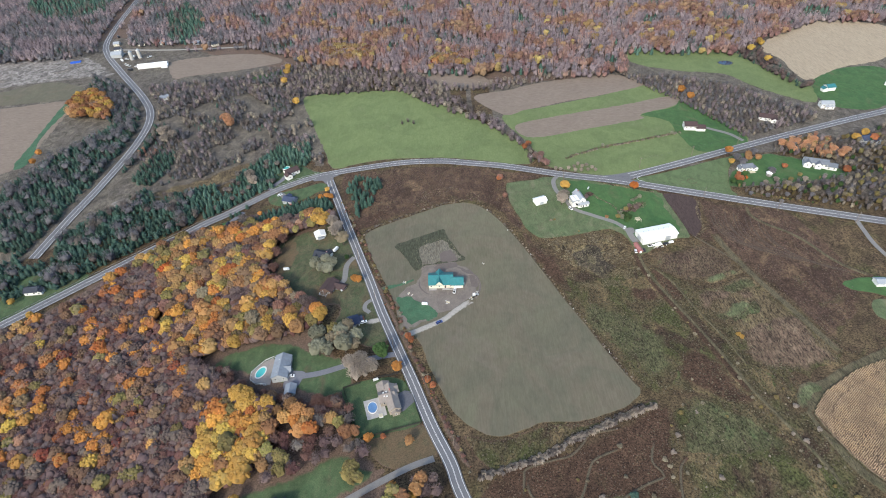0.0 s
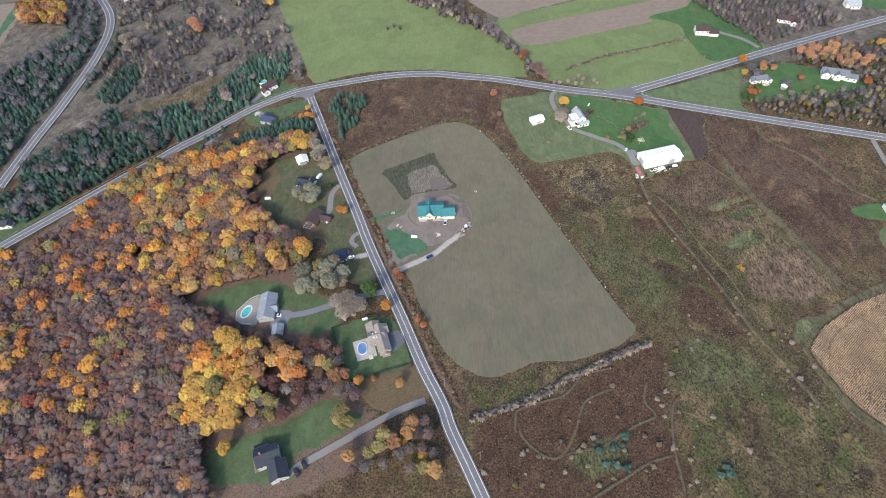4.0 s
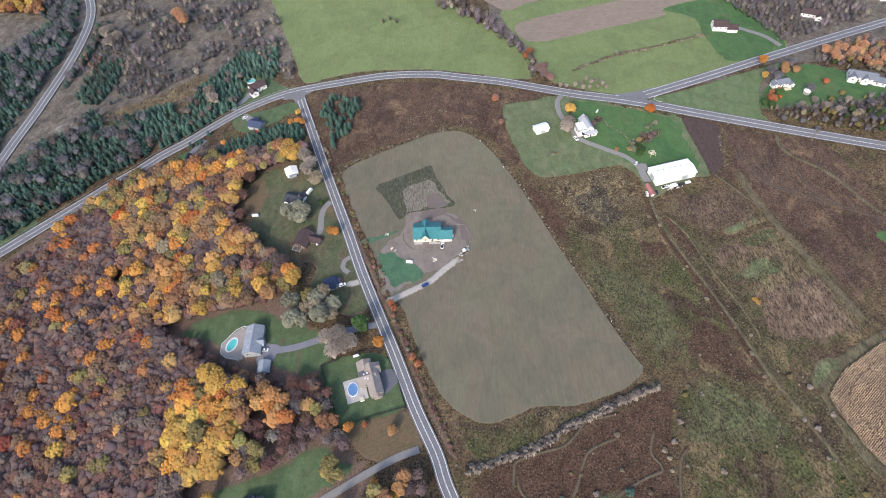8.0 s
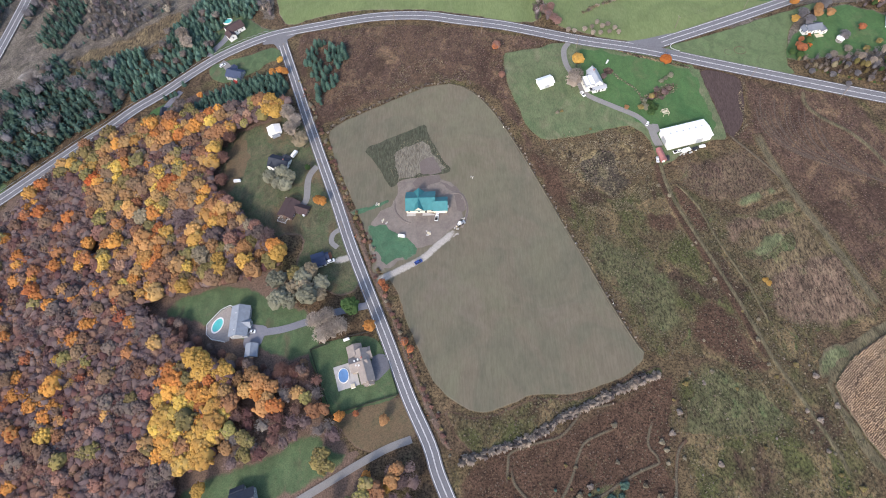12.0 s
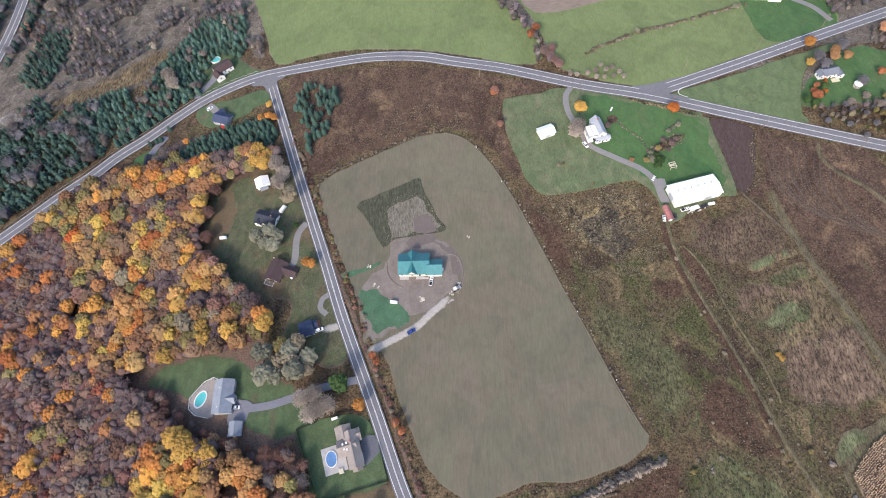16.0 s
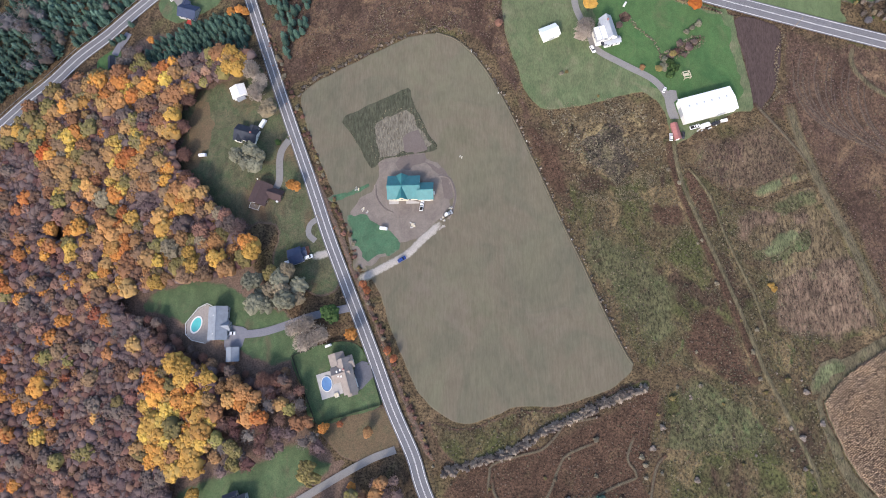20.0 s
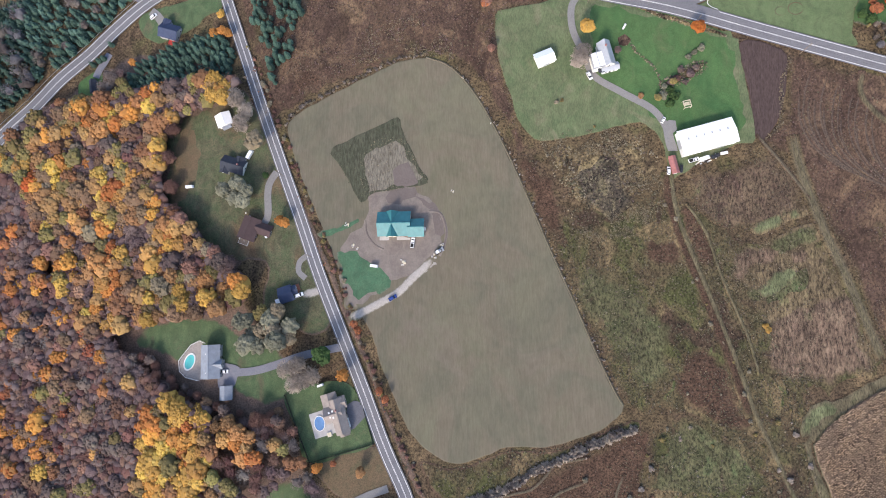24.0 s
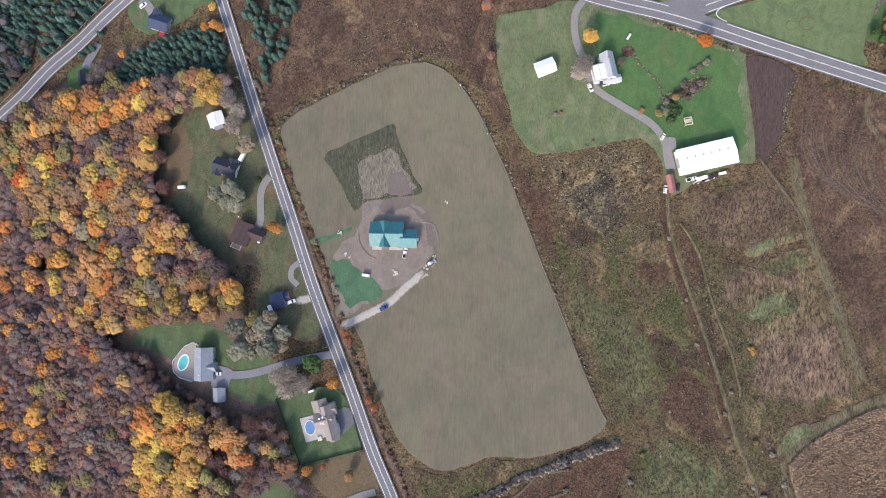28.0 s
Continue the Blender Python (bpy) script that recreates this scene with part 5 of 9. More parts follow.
SINGLE_TREES.append(("orange", 0.45, [(-165, 382)]))
SINGLE_TREES.append(("thin_peach", 0.7, [(291, 438), (295, 432), (305, 440), (311, 435), (319, 440), (294, 426), (328, 424), (331, 416), (339, 423), (319, 417)]))
SINGLE_TREES.append(("rust", 0.7, [(321, 391), (372, 440)]))
SINGLE_TREES.append(("gold", 0.75, [(358, 443), (369, 449)]))
SINGLE_TREES.append(("rust", 0.6, [(233, 385), (69, 453), (65, 446)]))
SINGLE_TREES.append(("orange", 0.9, [(239, 550), (244, 536)]))
SINGLE_TREES.append(("tan", 0.7, [(252, 415)]))
SINGLE_TREES.append(("twig_cool", 0.38, [(271, 379), (276, 371), (291, 374), (259, 372), (281, 363), (294, 363), (262, 364), (249, 379), (311, 369), (332, 392), (332, 376), (235, 367), (247, 364), (254, 356), (269, 360), (286, 354), (299, 355), (315, 361), (324, 354)]))
SINGLE_TREES.append(("olive", 0.45, [(270, 371), (281, 358), (307, 361)]))
SINGLE_TREES.append(("gold", 0.9, [(-205, 658), (-207, 684), (-177, 595), (-210, 703)]))
SINGLE_TREES.append(("tan", 1.1, [(2, 652), (-5, 663), (10, 647), (6, 666)]))
SINGLE_TREES.append(("peach", 1.0, [(-13, 662), (-18, 657)]))
SINGLE_TREES.append(("tan", 1.0, [(-131, 727), (-121, 716), (-112, 724), (-103, 712)]))
SINGLE_TREES.append(("tan", 0.9, [(-145, 740), (-160, 751)]))
SINGLE_TREES.append(("tan", .9, [(-427, 596), (-423, 615), (-398, 592), (-432, 626), (-401, 580), (-429, 582)]))
SINGLE_TREES.append(("gold", 1.0, [(-417, 589), (-408, 603)]))
SINGLE_TREES.append(("orange", 0.85, [(-219, 227), (-191, 216), (-204, 206), (-215, 177), (-206, 174), (-179, 231), (-224, 186), (-169, 215), (-201, 186), (-261, 271), (-254, 292), (-235, 249), (-227, 262), (-221, 177), (-210, 171), (-198, 171), (-207, 232), (-194, 215), (-208, 133), (-173, 241)]))
SINGLE_TREES.append(("gold", 0.7, [(-193, 183), (-195, 171), (-215, 145), (-205, 196), (-176, 127), (-171, 188)]))
SINGLE_TREES.append(("rust", 0.75, [(-242, 213), (-255, 241), (-224, 172), (-214, 132), (-222, 196), (-182, 230), (-189, 225)]))
SINGLE_TREES.append(("grey", 0.35, [(136, 448), (204, 466)]))
SINGLE_TREES.append(("twig", 0.4, [(106, 370)]))
SINGLE_TREES.append(("pale_twig", 0.9, [(87, 367), (85, 363)]))
SINGLE_TREES.append(("pale_twig", 0.34, [(99, 412), (104, 414), (108, 418), (111, 414), (115, 416), (119, 412), (121, 408), (115, 409), (109, 408), (104, 408), (88, 412), (92, 411)]))
SINGLE_TREES.append(("twig_rose", 0.6, [(73, 431), (76, 427), (79, 423), (78, 433), (81, 419)]))
SINGLE_TREES.append(("pine", 0.3, [(70, 128), (81, 121), (66, 126), (51, 128)]))
SINGLE_TREES.append(("olive", 0.4, [(125, 344), (133, 352)]))


# ---- the land ----
def axis(lo, hi, step):
    a = list(np.arange(lo, hi + 1, step))
    out, left, right = a, a[0], a[-1]
    s = step
    while right < 4000:
        s *= 1.35
        left, right = left - s, right + s
        out = [left] + out + [right]
    return out


def make_ground():
    xs, ys = axis(-680, 640, 8.0), axis(40, 1060, 8.0)
    v = [(x, y, ground(x, y)) for y in ys for x in xs]
    n = len(xs)
    f = [(j * n + i, j * n + i + 1, (j + 1) * n + i + 1, (j + 1) * n + i) for j in range(len(ys) - 1) for i in range(n - 1)]
    tagged(new("ground", mesh_of("ground", v, f, [M["ground"]], smooth=True)), "brown autumn brush and rough grass over gently rolling land", "ground", kind="structure")


make_ground()
for name, pts, mat_, level, label, cat, rag, below in (
    ("scrubland", NORTH_LAND, "hazed_valley_brush", -1, "grey-brown brush and rough grass beyond the road", "scrub", 3, "ground"),
    ("wood_floor", FLOOR_WEST, "litter", 0, "brown leaf litter under autumn woods", "ground", 2.5, "ground"),
    ("wood_floor", FLOOR_NORTH, "litter", 0, "brown leaf litter under far woods", "ground", 4, "hazed_valley_brush"),
    ("wood_floor", FLOOR_FAR_WEST, "hazed_valley_brush", 0, "brown leaf litter under valley woods", "ground", 4, "hazed_valley_brush"),
    ("scrubland", BRUSH_NW, "hazed_valley_brush", 0, "grey-olive brush on the valley side", "scrub", 4, "hazed_valley_brush"),
    ("scrubland", HEATH_NORTH, "heath", 0, "dark russet scrub between road and field", "scrub", 2, "ground"),
    ("scrubland", HEATH_SOUTH, "maroon_weeds", 0, "russet brown scrub with winding mown paths", "scrub", 3, "ground"),
    ("scrubland", HEATH_EAST, "heath", 0, "dark russet overgrown farmland", "scrub", 3, "ground"),
    ("scrubland", WEEDS_MID, "weeds", 1, "olive and brown weedy fallow field", "scrub", 4, "ground"),
    ("scrubland", WEEDS_SOUTH, "weeds", 2, "patchy green and brown fallow field", "scrub", 4, "ground"),
    ("scrubland", STRAW_A, "straw_weeds", 3, "straw-coloured dry weeds in a fallow field", "scrub", 5, "weeds"),
    ("scrubland", STRAW_B, "brown_weeds", 3, "brown and olive dry weeds behind the barn", "scrub", 5, "ground"),
    ("scrubland", MAROON_A, "maroon_weeds", 4, "dark maroon weeds in a fallow field", "scrub", 5, "weeds"),
    ("scrubland", MAROON_B, "maroon_weeds", 4, "dark maroon weeds beside the crop field", "scrub", 3, "ground"),
    ("scrubland", GREEN_A, "green_weeds", 4, "greener patch of weeds in a fallow field", "scrub", 5, "weeds"),
    ("scrubland", GREEN_B, "green_weeds", 4, "greener patch of weeds among straw", "scrub", 3, "straw_weeds"),
    ("scrubland", GREEN_C, "green_weeds", 4, "greener patch of weeds by a track", "scrub", 4, "weeds"),
    ("scrubland", GREEN_HOLLOW, "green_weeds", 4, "dark green hollow among russet scrub", "scrub", 4, "maroon_weeds"),
    ("scrubland", GREEN_D, "green_weeds", 4, "greener strip of weeds by a track", "scrub", 3, "straw_weeds"),
    ("thicket", FARM_THICKET, "bramble", 2, "tan and brown thicket of waist-high brambles", "scrub", 4, "ground"),
    ("scrubland", DARK_BRUSH, "dark_brush", 3, "dark hollow in a bramble thicket", "scrub", 4, "bramble"),
    ("crop_field", FIELD, "field", 3, "large grey-green field of short young crop", "field", 0.7, "ground"),
    ("dirt_yard", DIRT, "dirt", 4, "bare brown building plot round a new house", "yard", 2.6, "field"),
    ("weed_plot", WEEDS, "rank", 5, "square plot of tall dark weeds inside the field", "plot", 0.8, "field"),
    ("scrubland", PINK_WEEDS, "pink_weeds", 5, "pinkish dry weeds beside a green patch", "scrub", 4, "weeds"),
    ("scrubland", DRY_WEEDS, "pink_weeds", 5, "pinkish-tan dry weeds beside the corn", "scrub", 5, "weeds"),
    ("scrubland", GREEN_PATCH, "fresh_grass", 6, "fresh green patch of grass among dry weeds", "scrub", 2.6, "straw_weeds"),
    ("scrubland", GREEN_STREAK, "fresh_grass", 6, "green streak of grass beside a tractor track", "scrub", 2.0, "straw_weeds"),
    ("scrubland", GREEN_DOT, "green_weeds", 6, "small bright green weed patch", "scrub", 2.0, "weeds"),
    ("scrubland", DARK_TRACK, "maroon_weeds", 5, "dark maroon strip between two tracks", "scrub", 2.5, "weeds"),
    ("scrubland", DARK_HOLLOW, "maroon_weeds", 5, "dark maroon hollow in weeds", "scrub", 3, "weeds"),
    ("grass_plot", DRYGRASS, "dry", 6, "dry pale grass inside the dark weed plot", "plot", 3.0, "rank"),
    ("bare_spot", PLOT_DIRT, "dark_shade_dirt", 7, "bare mauve earth in a weedy plot", "plot", 2.2, "dry"),
    ("lawn", SEEDED, "seeded", 5, "newly seeded blue-green lawn", "lawn", 3.2, "dirt"),
    ("lawn", LAWN_FARM, "lawn_pale", 3, "mown green farm lawn with worn yellow patches", "lawn", 0.8, "ground"),
    ("lawn", LAWN_FARM_RICH, "lawn", 4, "deep green lawn round a white farmhouse", "lawn", 5.0, "lawn_pale"),
    ("ploughed_strip", PLOUGHED, "plough", 4, "dark ploughed strip beside the lawn", "field", 0.5, "heath"),
    ("meadow", MEADOW_EAST, "pasture", 3, "green meadow between two roads", "meadow", 0.8, "ground"),
    ("meadow", GREEN_NORTH, "meadow", 3, "bright yellow-green hay meadow", "meadow", 1.0, "hazed_valley_brush"),
    ("meadow", MEADOW_NORTH, "meadow", 3, "green strips of pasture beyond the road", "meadow", 1.0, "hazed_valley_brush"),
    ("meadow", HOUSE_MEADOW, "lawn", 4, "deep green lawn round a country house", "meadow", 1.0, "meadow"),
) + (  # beyond the road, yards and small grounds
    ("soil_strip", SOIL_A, "soil", 4, "harvested brown field strip", "field", 1.0, "hazed_valley_brush"),
    ("soil_strip", SOIL_B, "soil", 4, "harvested brown field strip", "field", 1.0, "meadow"),
    ("soil_strip", SOIL_C, "soil", 4, "small harvested brown field by the woods", "field", 1.5, "hazed_valley_brush"),
    ("meadow", POND_MEADOW, "meadow", 3, "pale green meadow with a pond", "meadow", 1.5, "hazed_valley_brush"),
    ("stubble_field", TAN_FIELD, "tan", 4, "wide pale tan stubble field", "field", 1.5, "hazed_valley_brush"),
    ("lawn", LAWN_NE, "lawn", 2, "rough lawn round houses by the branch road", "lawn", 2, "hazed_valley_brush"),
    ("lawn", FAR_LAWN, "lawn", 3, "deep green lawns round far houses", "lawn", 1.5, "hazed_valley_brush"),
    ("scrubland", SLOPE_CLEARING, "straw_weeds", 2, "tan grassy clearing on the valley side", "scrub", 4, "hazed_valley_brush"),
    ("bare_spot", SLOPE_SAND, "sand", 2, "pale bare earth on the valley side", "ground", 4, "hazed_valley_brush"),
    ("grass_strip", VALLEY_GREEN, "lawn", 3, "green strip of grass below a valley field", "field", 2, "hazed_valley_brush"),
    ("quarry", QUARRY, "sand", 3, "pale sandy quarry floor", "quarry", 5, "hazed_valley_brush"),
    ("grey_field", GREY_FIELD, "field", 3, "grey-green field on the valley side", "field", 2, "hazed_valley_brush"),
    ("brown_field", BROWN_FIELD, "soil", 3, "brown harvested field on the valley side", "field", 2, "hazed_valley_brush"),
    ("grass_strip", GREEN_STRIP, "seeded", 4, "green strip across a brown field", "field", 1.5, "hazed_valley_brush"),
    ("valley_field", MID_FIELD, "soil", 3, "brown harvested field by a farm", "field", 2, "hazed_valley_brush"),
    ("corn_field", CORN, "corn", 3, "field of dry standing corn stalks", "field", 0.8, "grass_edge"),
    ("field_margin", CORN_EDGE, "track_grass", 4, "green grassy margin of the corn field", "margin", 1.0, "ground"),
    ("field_margin", CORN_CORNER, "fresh_grass", 6, "fresh green grass at the corner of the corn", "margin", 3.4, "track_grass"),
    ("lawn", LAWN_POOL, "yard_lawn", 3, "mown lawn clearing in the woods", "lawn", 2.4, "litter"),
    ("lawn", LAWN_FENCED, "yard_lawn", 3, "fenced green garden lawn", "lawn", 0.2, "hazed_valley_brush"),
    ("lawn", LAWN_SOUTH, "leafy_lawn", 3, "lawn strewn with fallen orange leaves", "lawn", 1.0, "litter"),
    ("lawn", LAWN_DARK, "yard_lawn", 3, "deep green lawn beside a long drive", "lawn", 3.0, "litter"),
    ("lawn", LAWN_UPPER, "lawn_dull", 3, "dull autumn lawns behind roadside houses", "lawn", 2.0, "litter"),
    ("lawn", LAWN_LEAVES, "leafy_lawn", 4, "lawn reddened by fallen leaves beside the woods", "lawn", 5.0, "lawn_dull"),
    ("lawn", LAWN_BLUE, "yard_lawn", 3, "green lawn round a dark-roofed house", "lawn", 1.0, "ground"),
    ("lawn", LAWN_NW, "yard_lawn", 3, "rough lawn round a roadside house", "lawn", 1.5, "hazed_valley_brush"),
    ("lawn", LAWN_WEST, "lawn", 3, "small lawn of a house below the road", "lawn", 1.0, "ground"),
    ("lawn", LAWN_W, "yard_lawn", 3, "green lawn below a road", "lawn", 1.5, "ground"),
    ("lawn", GREEN_EAST, "lawn", 3, "green clearing in brown farmland", "lawn", 1.0, "heath"),
    ("lawn", GREEN_EAST_B, "lawn_pale", 3, "green clearing in brown farmland", "lawn", 1.0, "heath"),
    ("lawn", SEEDED_B, "seeded", 5, "thin strip of new blue-green grass", "lawn", 1.8, "field"),
    # dark soil and the house's cast shadow, both put into this patch's colour
    ("dirt_yard", DARK_SHADOW_DIRT, "dark_shade_dirt", 5, "dark earth behind a new house with its shadow coloured in", "yard", 2.8, "dirt"),
    ("forecourt", FORECOURT, "tarmac", 8, "blue-grey paved forecourt by a house", "drive", .3, "hazed_valley_brush"),
    ("forecourt", FORECOURT_TAUPE, "dark_asphalt", 8, "dark paved forecourt of a taupe house", "drive", .2, "hazed_valley_brush"),
    ("forecourt", APRON_BARN, "drive", 8, "grey apron before the barn", "drive", .2, "hazed_valley_brush"),
    ("junction", APRON_LOCAL, "asphalt", 8, "grey road junction apron", "road", .1, "hazed_valley_brush"),
    ("junction", APRON_BRANCH, "asphalt", 8, "grey road junction apron", "road", .1, "hazed_valley_brush"),
    ("gravel_pad", GRAVEL_PAD, "gravel", 6, "pale spilled gravel at the end of a drive", "drive", 2.6, "dirt"),
    ("bare_spot", LAWN_SPOT, "heath", 5, "worn brown spot in the farm lawn", "bed", .9, "lawn"),
    ("verge", VERGE_MAIN, "bramble", 5, "brown weeds along the main road", "verge", .8, "lawn"),
    ("garden_bed", GARDEN_BED, "weeds", 5, "brown overgrown bed in the farm lawn", "bed", 2.6, "lawn"),
    ("verge", VERGE_EAST, "litter", 4, "russet weedy verge between road and field", "verge", 0.8, "ground"),
    ("verge", HEDGE_STRIP, "weeds", 2, "overgrown strip below the crop field", "verge", 1.5, "heath"),
    ("scrubland", DARK_EDGE, "maroon_weeds", 1, "dark maroon weeds along the field edge", "scrub", 4, "heath"),
):
    hard = name in ("forecourt", "junction") or pts is LAWN_FENCED
    patch(name, pts, M[mat_], level, label, cat, rag, fade=0.0 if hard else max(.8, rag * 1.6 if name in ("scrubland", "thicket", "wood_floor", "verge", "dirt_yard") else rag * 1.1), under=M[below])

def heading(line, q):
    """The way a road runs where it passes nearest to a place."""
    p = spline(line, 3.0)
    i = min(range(1, len(p) - 1), key=lambda k: (p[k] - q).length)
    return p[i], (p[i + 1] - p[i - 1]).normalized()


FORK, MOUTH = Vector(ROAD_BRANCH[0]), Vector(ROAD_LOCAL[0])
if (Vector(ROAD_LOCAL[-1]) - heading(ROAD_MAIN, Vector(ROAD_LOCAL[-1]))[0]).length < (MOUTH - heading(ROAD_MAIN, MOUTH)[0]).length:
    MOUTH = Vector(ROAD_LOCAL[-1])
fork_at, fork_way = heading(ROAD_MAIN, FORK)
mouth_at, mouth_way = heading(ROAD_MAIN, MOUTH)
out = (Vector(ROAD_BRANCH[1]) - FORK).normalized()
fork_side = 1 if out.x * fork_way.y - out.y * fork_way.x > 0 else -1
road("road_main", ROAD_MAIN, 8.9, "grey two-lane country road with white edge lines", 10, yellow=False, gaps=((fork_at + fork_way * 9, 15.0, fork_side), (mouth_at, 7.0, -fork_side)))
# the painted nose between the two roads
side_m = Vector((fork_way.y, -fork_way.x)) * fork_side
side_b = Vector((out.y, -out.x)) * -1
for s in (1, -1):
    nb = Vector((out.y, -out.x)) * s
    if nb.dot(fork_way) > 0:
        side_b = nb
m0, b0 = fork_at + side_m * 4.15, FORK + side_b * 3.55
den = fork_way.x * out.y - fork_way.y * out.x
k_ = ((b0.x - m0.x) * out.y - (b0.y - m0.y) * out.x) / den
nose = m0 + fork_way * k_
bend_ = [nose + fork_way * (13 * (1 - i / 10) ** 2) + out * (13 * (i / 10) ** 2) + (fork_way + out) * 2.2 * (i / 10) * (1 - i / 10) for i in range(11)]
tagged(new("road_marking", ribbon_mesh("road_marking", bend_, .3, 11.3, M["paint"])), "curved white edge line at the fork", "road marking", kind="structure")
road("road_local", ROAD_LOCAL, 7.0, "grey two-lane side road with white edge lines", 9, ends=(4, 0), yellow=False)
road("road_branch", ROAD_BRANCH, 8.6, "grey two-lane road branching off towards far houses", 9, ends=(4, 0), yellow=False)
road("road_valley", ROAD_VALLEY, 9.0, "winding grey valley road", 9, yellow=False)
for name, pts, width, mat_, label, below in (
    ("farm_track", TRACK_FAR, 4.0, "gravel", "pale gravel track to a valley farm", "hazed_valley_brush"),
    ("farm_track", VALLEY_TRACK, 4.0, "rut", "worn brown track along a valley field", "hazed_valley_brush"),
    ("gravel_drive", GRAVEL, 3.4, "gravel", "pale gravel drive to a new house", "field"),
    ("farm_drive", DRIVE_FARM, 3.6, "drive", "curving grey farm drive", "ground"),
    ("house_drive", DRIVE_POOL, 4.0, "tarmac", "blue-grey drive to a house with a pool", "ground"),
    ("house_drive", DRIVE_SOUTH, 3.6, "drive", "long pale drive to a dark-roofed house", "ground"),
    ("house_drive", DRIVE_UPPER, 4.0, "drive", "grey drive beside a brown house", "ground"),
    ("house_drive", DRIVE_MID, 3.0, "drive", "curved grey drive", "ground"),
    ("house_drive", DRIVE_BLUEROOF, 3.6, "gravel", "short gravel drive", "lawn_dull"),
    ("house_drive", DRIVE_TAUPE, 5.0, "dark_asphalt", "dark paved forecourt of a taupe house", "ground"),
    ("house_drive", DRIVE_DARKBLUE, 5.0, "drive", "short concrete drive", "ground"),
    ("farm_track", TRACK_EAST, 2.6, "track_grass", "pale dirt track across farmland", "heath"),
    ("house_drive", DRIVE_MEADOW, 4.0, "drive", "grey drive to a country house", "ground"),
    ("farm_track", TRACK_EAST_B, 3.4, "drive", "pale lane leaving the main road", "ground"),
    ("field_path", FIELD[5:16], 0.7, "rut", "pale worn path along the field edge", "field"),
    ("house_drive", DRIVE_NW, 5.0, "tarmac", "blue-grey drive of a white house", "ground"),
    ("house_drive", DRIVE_WEST, 4.5, "tarmac", "blue-grey drive of a house below the road", "ground"),
    ("wheel_rut", RUT_A, 1.0, "dark_shade_dirt", "curved wheel rut in bare dirt", "dirt"),
    ("wheel_rut", RUT_B, 1.0, "dark_shade_dirt", "curved wheel rut in bare dirt", "dirt"),
    ("mown_track", [(x - 2.6, y - .9) for x, y in TRACK_A[:8]], 3.4, "maroon_weeds", "dark maroon strip beside a tractor track", "weeds"),
    ("mown_track", TRACK_A, 2.0, "track_grass", "pale grassy tractor track through weeds", "weeds"),
    ("mown_track", TRACK_A_WEST, 1.2, "track_grass", "faint tractor track through weeds", "weeds"),
    ("mown_track", TRACK_B, 4.4, "track_grass", "grassy tractor track through weeds", "ground"),
    ("wheel_rut", [(x - 1.1, y - .4) for x, y in TRACK_B], 0.8, "rut", "pale worn rut of a tractor track", "track_grass"),
    ("wheel_rut", [(x + 1.1, y + .4) for x, y in TRACK_B], 0.8, "rut", "pale worn rut of a tractor track", "track_grass"),
    ("mown_track", TRACK_BARN, 1.4, "rut", "faint track from the barn into the fields", "heath"),
    ("mown_path", PATH_A, 1.2, "rut", "winding mown path through scrub", "maroon_weeds"),
    ("mown_path", PATH_B, 1.2, "rut", "winding mown path through scrub", "maroon_weeds"),
    ("mown_path", PATH_C, 1.2, "rut", "winding mown path through scrub", "maroon_weeds"),
    ("mown_path", PATH_D, 1.2, "rut", "winding mown path through scrub", "maroon_weeds"),
    ("mown_path", PATH_E, 1.2, "rut", "winding mown path through scrub", "maroon_weeds"),
):
    road(name, pts, width, label, 7, False, M[mat_], step=1.5, fade="faint" if mat_ in ("rut", "track_grass", "dark_shade_dirt", "maroon_weeds") else mat_ == "gravel", under=M[below])
    if name == "farm_track" and pts is TRACK_EAST:
        arc = random.Random(17)
        for k in range(15):
            cut = TRACTOR_ARC[arc.choice((0, 0, 1)):6 - arc.choice((0, 0, 1))]
            road("mown_track", [(x + 2.4 * k - 4 + .2 * k * i + arc.uniform(-.5, .5), y - 1.5 * k) for i, (x, y) in enumerate(cut)], arc.uniform(.6, 1.1), "curving tractor rut in fallow ground", 2, False, M["furrow"], step=2.0, fade="faint", under=M["heath"])

for (x, y), r in zip(TYRE_SPOTS, (3.8, 2.8)):
    ring = [(x + r * math.cos(a * .7), y + r * .85 * math.sin(a * .7)) for a in range(10)]
    road("tyre_ring", ring, 0.8, "dark curved tyre mark in a meadow", 4, False, M["lawn_dull"], step=1.0, fade="faint", under=M["pasture"])


# ---- trees ----
def ico(n):
    bm = bmesh.new()
    bmesh.ops.create_icosphere(bm, subdivisions=n, radius=1)
    v = np.array([x.co[:] for x in bm.verts])
    f = [[q.index for q in x.verts] for x in bm.faces]
    bm.free()
    return v, f


ICO = {1: ico(1), 2: ico(2)}


def tuft_cards(rng, centre, radii, count, size):
    """Small bent leaf tufts spread over the upper shell of a lobe."""
    v, f = [], []
    for _ in range(count):
        d = rng.normal(size=3)
        d[2] = abs(d[2]) * 0.9 - 0.15
        d /= np.linalg.norm(d)
        c = centre + d * radii * rng.uniform(0.82, 1.1)
        a = np.cross(d, rng.normal(size=3))
        a /= np.linalg.norm(a) + 1e-6
        b = np.cross(d, a)
        s = size * rng.uniform(0.6, 1.3)
        k = len(v)
        v += [c + a * s * .6, c + b * s * .5 + d * s * rng.uniform(-.1, .2), c - a * s * .6 + d * s * rng.uniform(-.12, .18), c - b * s * .5]
        f += [(k, k + 1, k + 2), (k, k + 2, k + 3)]
    return v, f


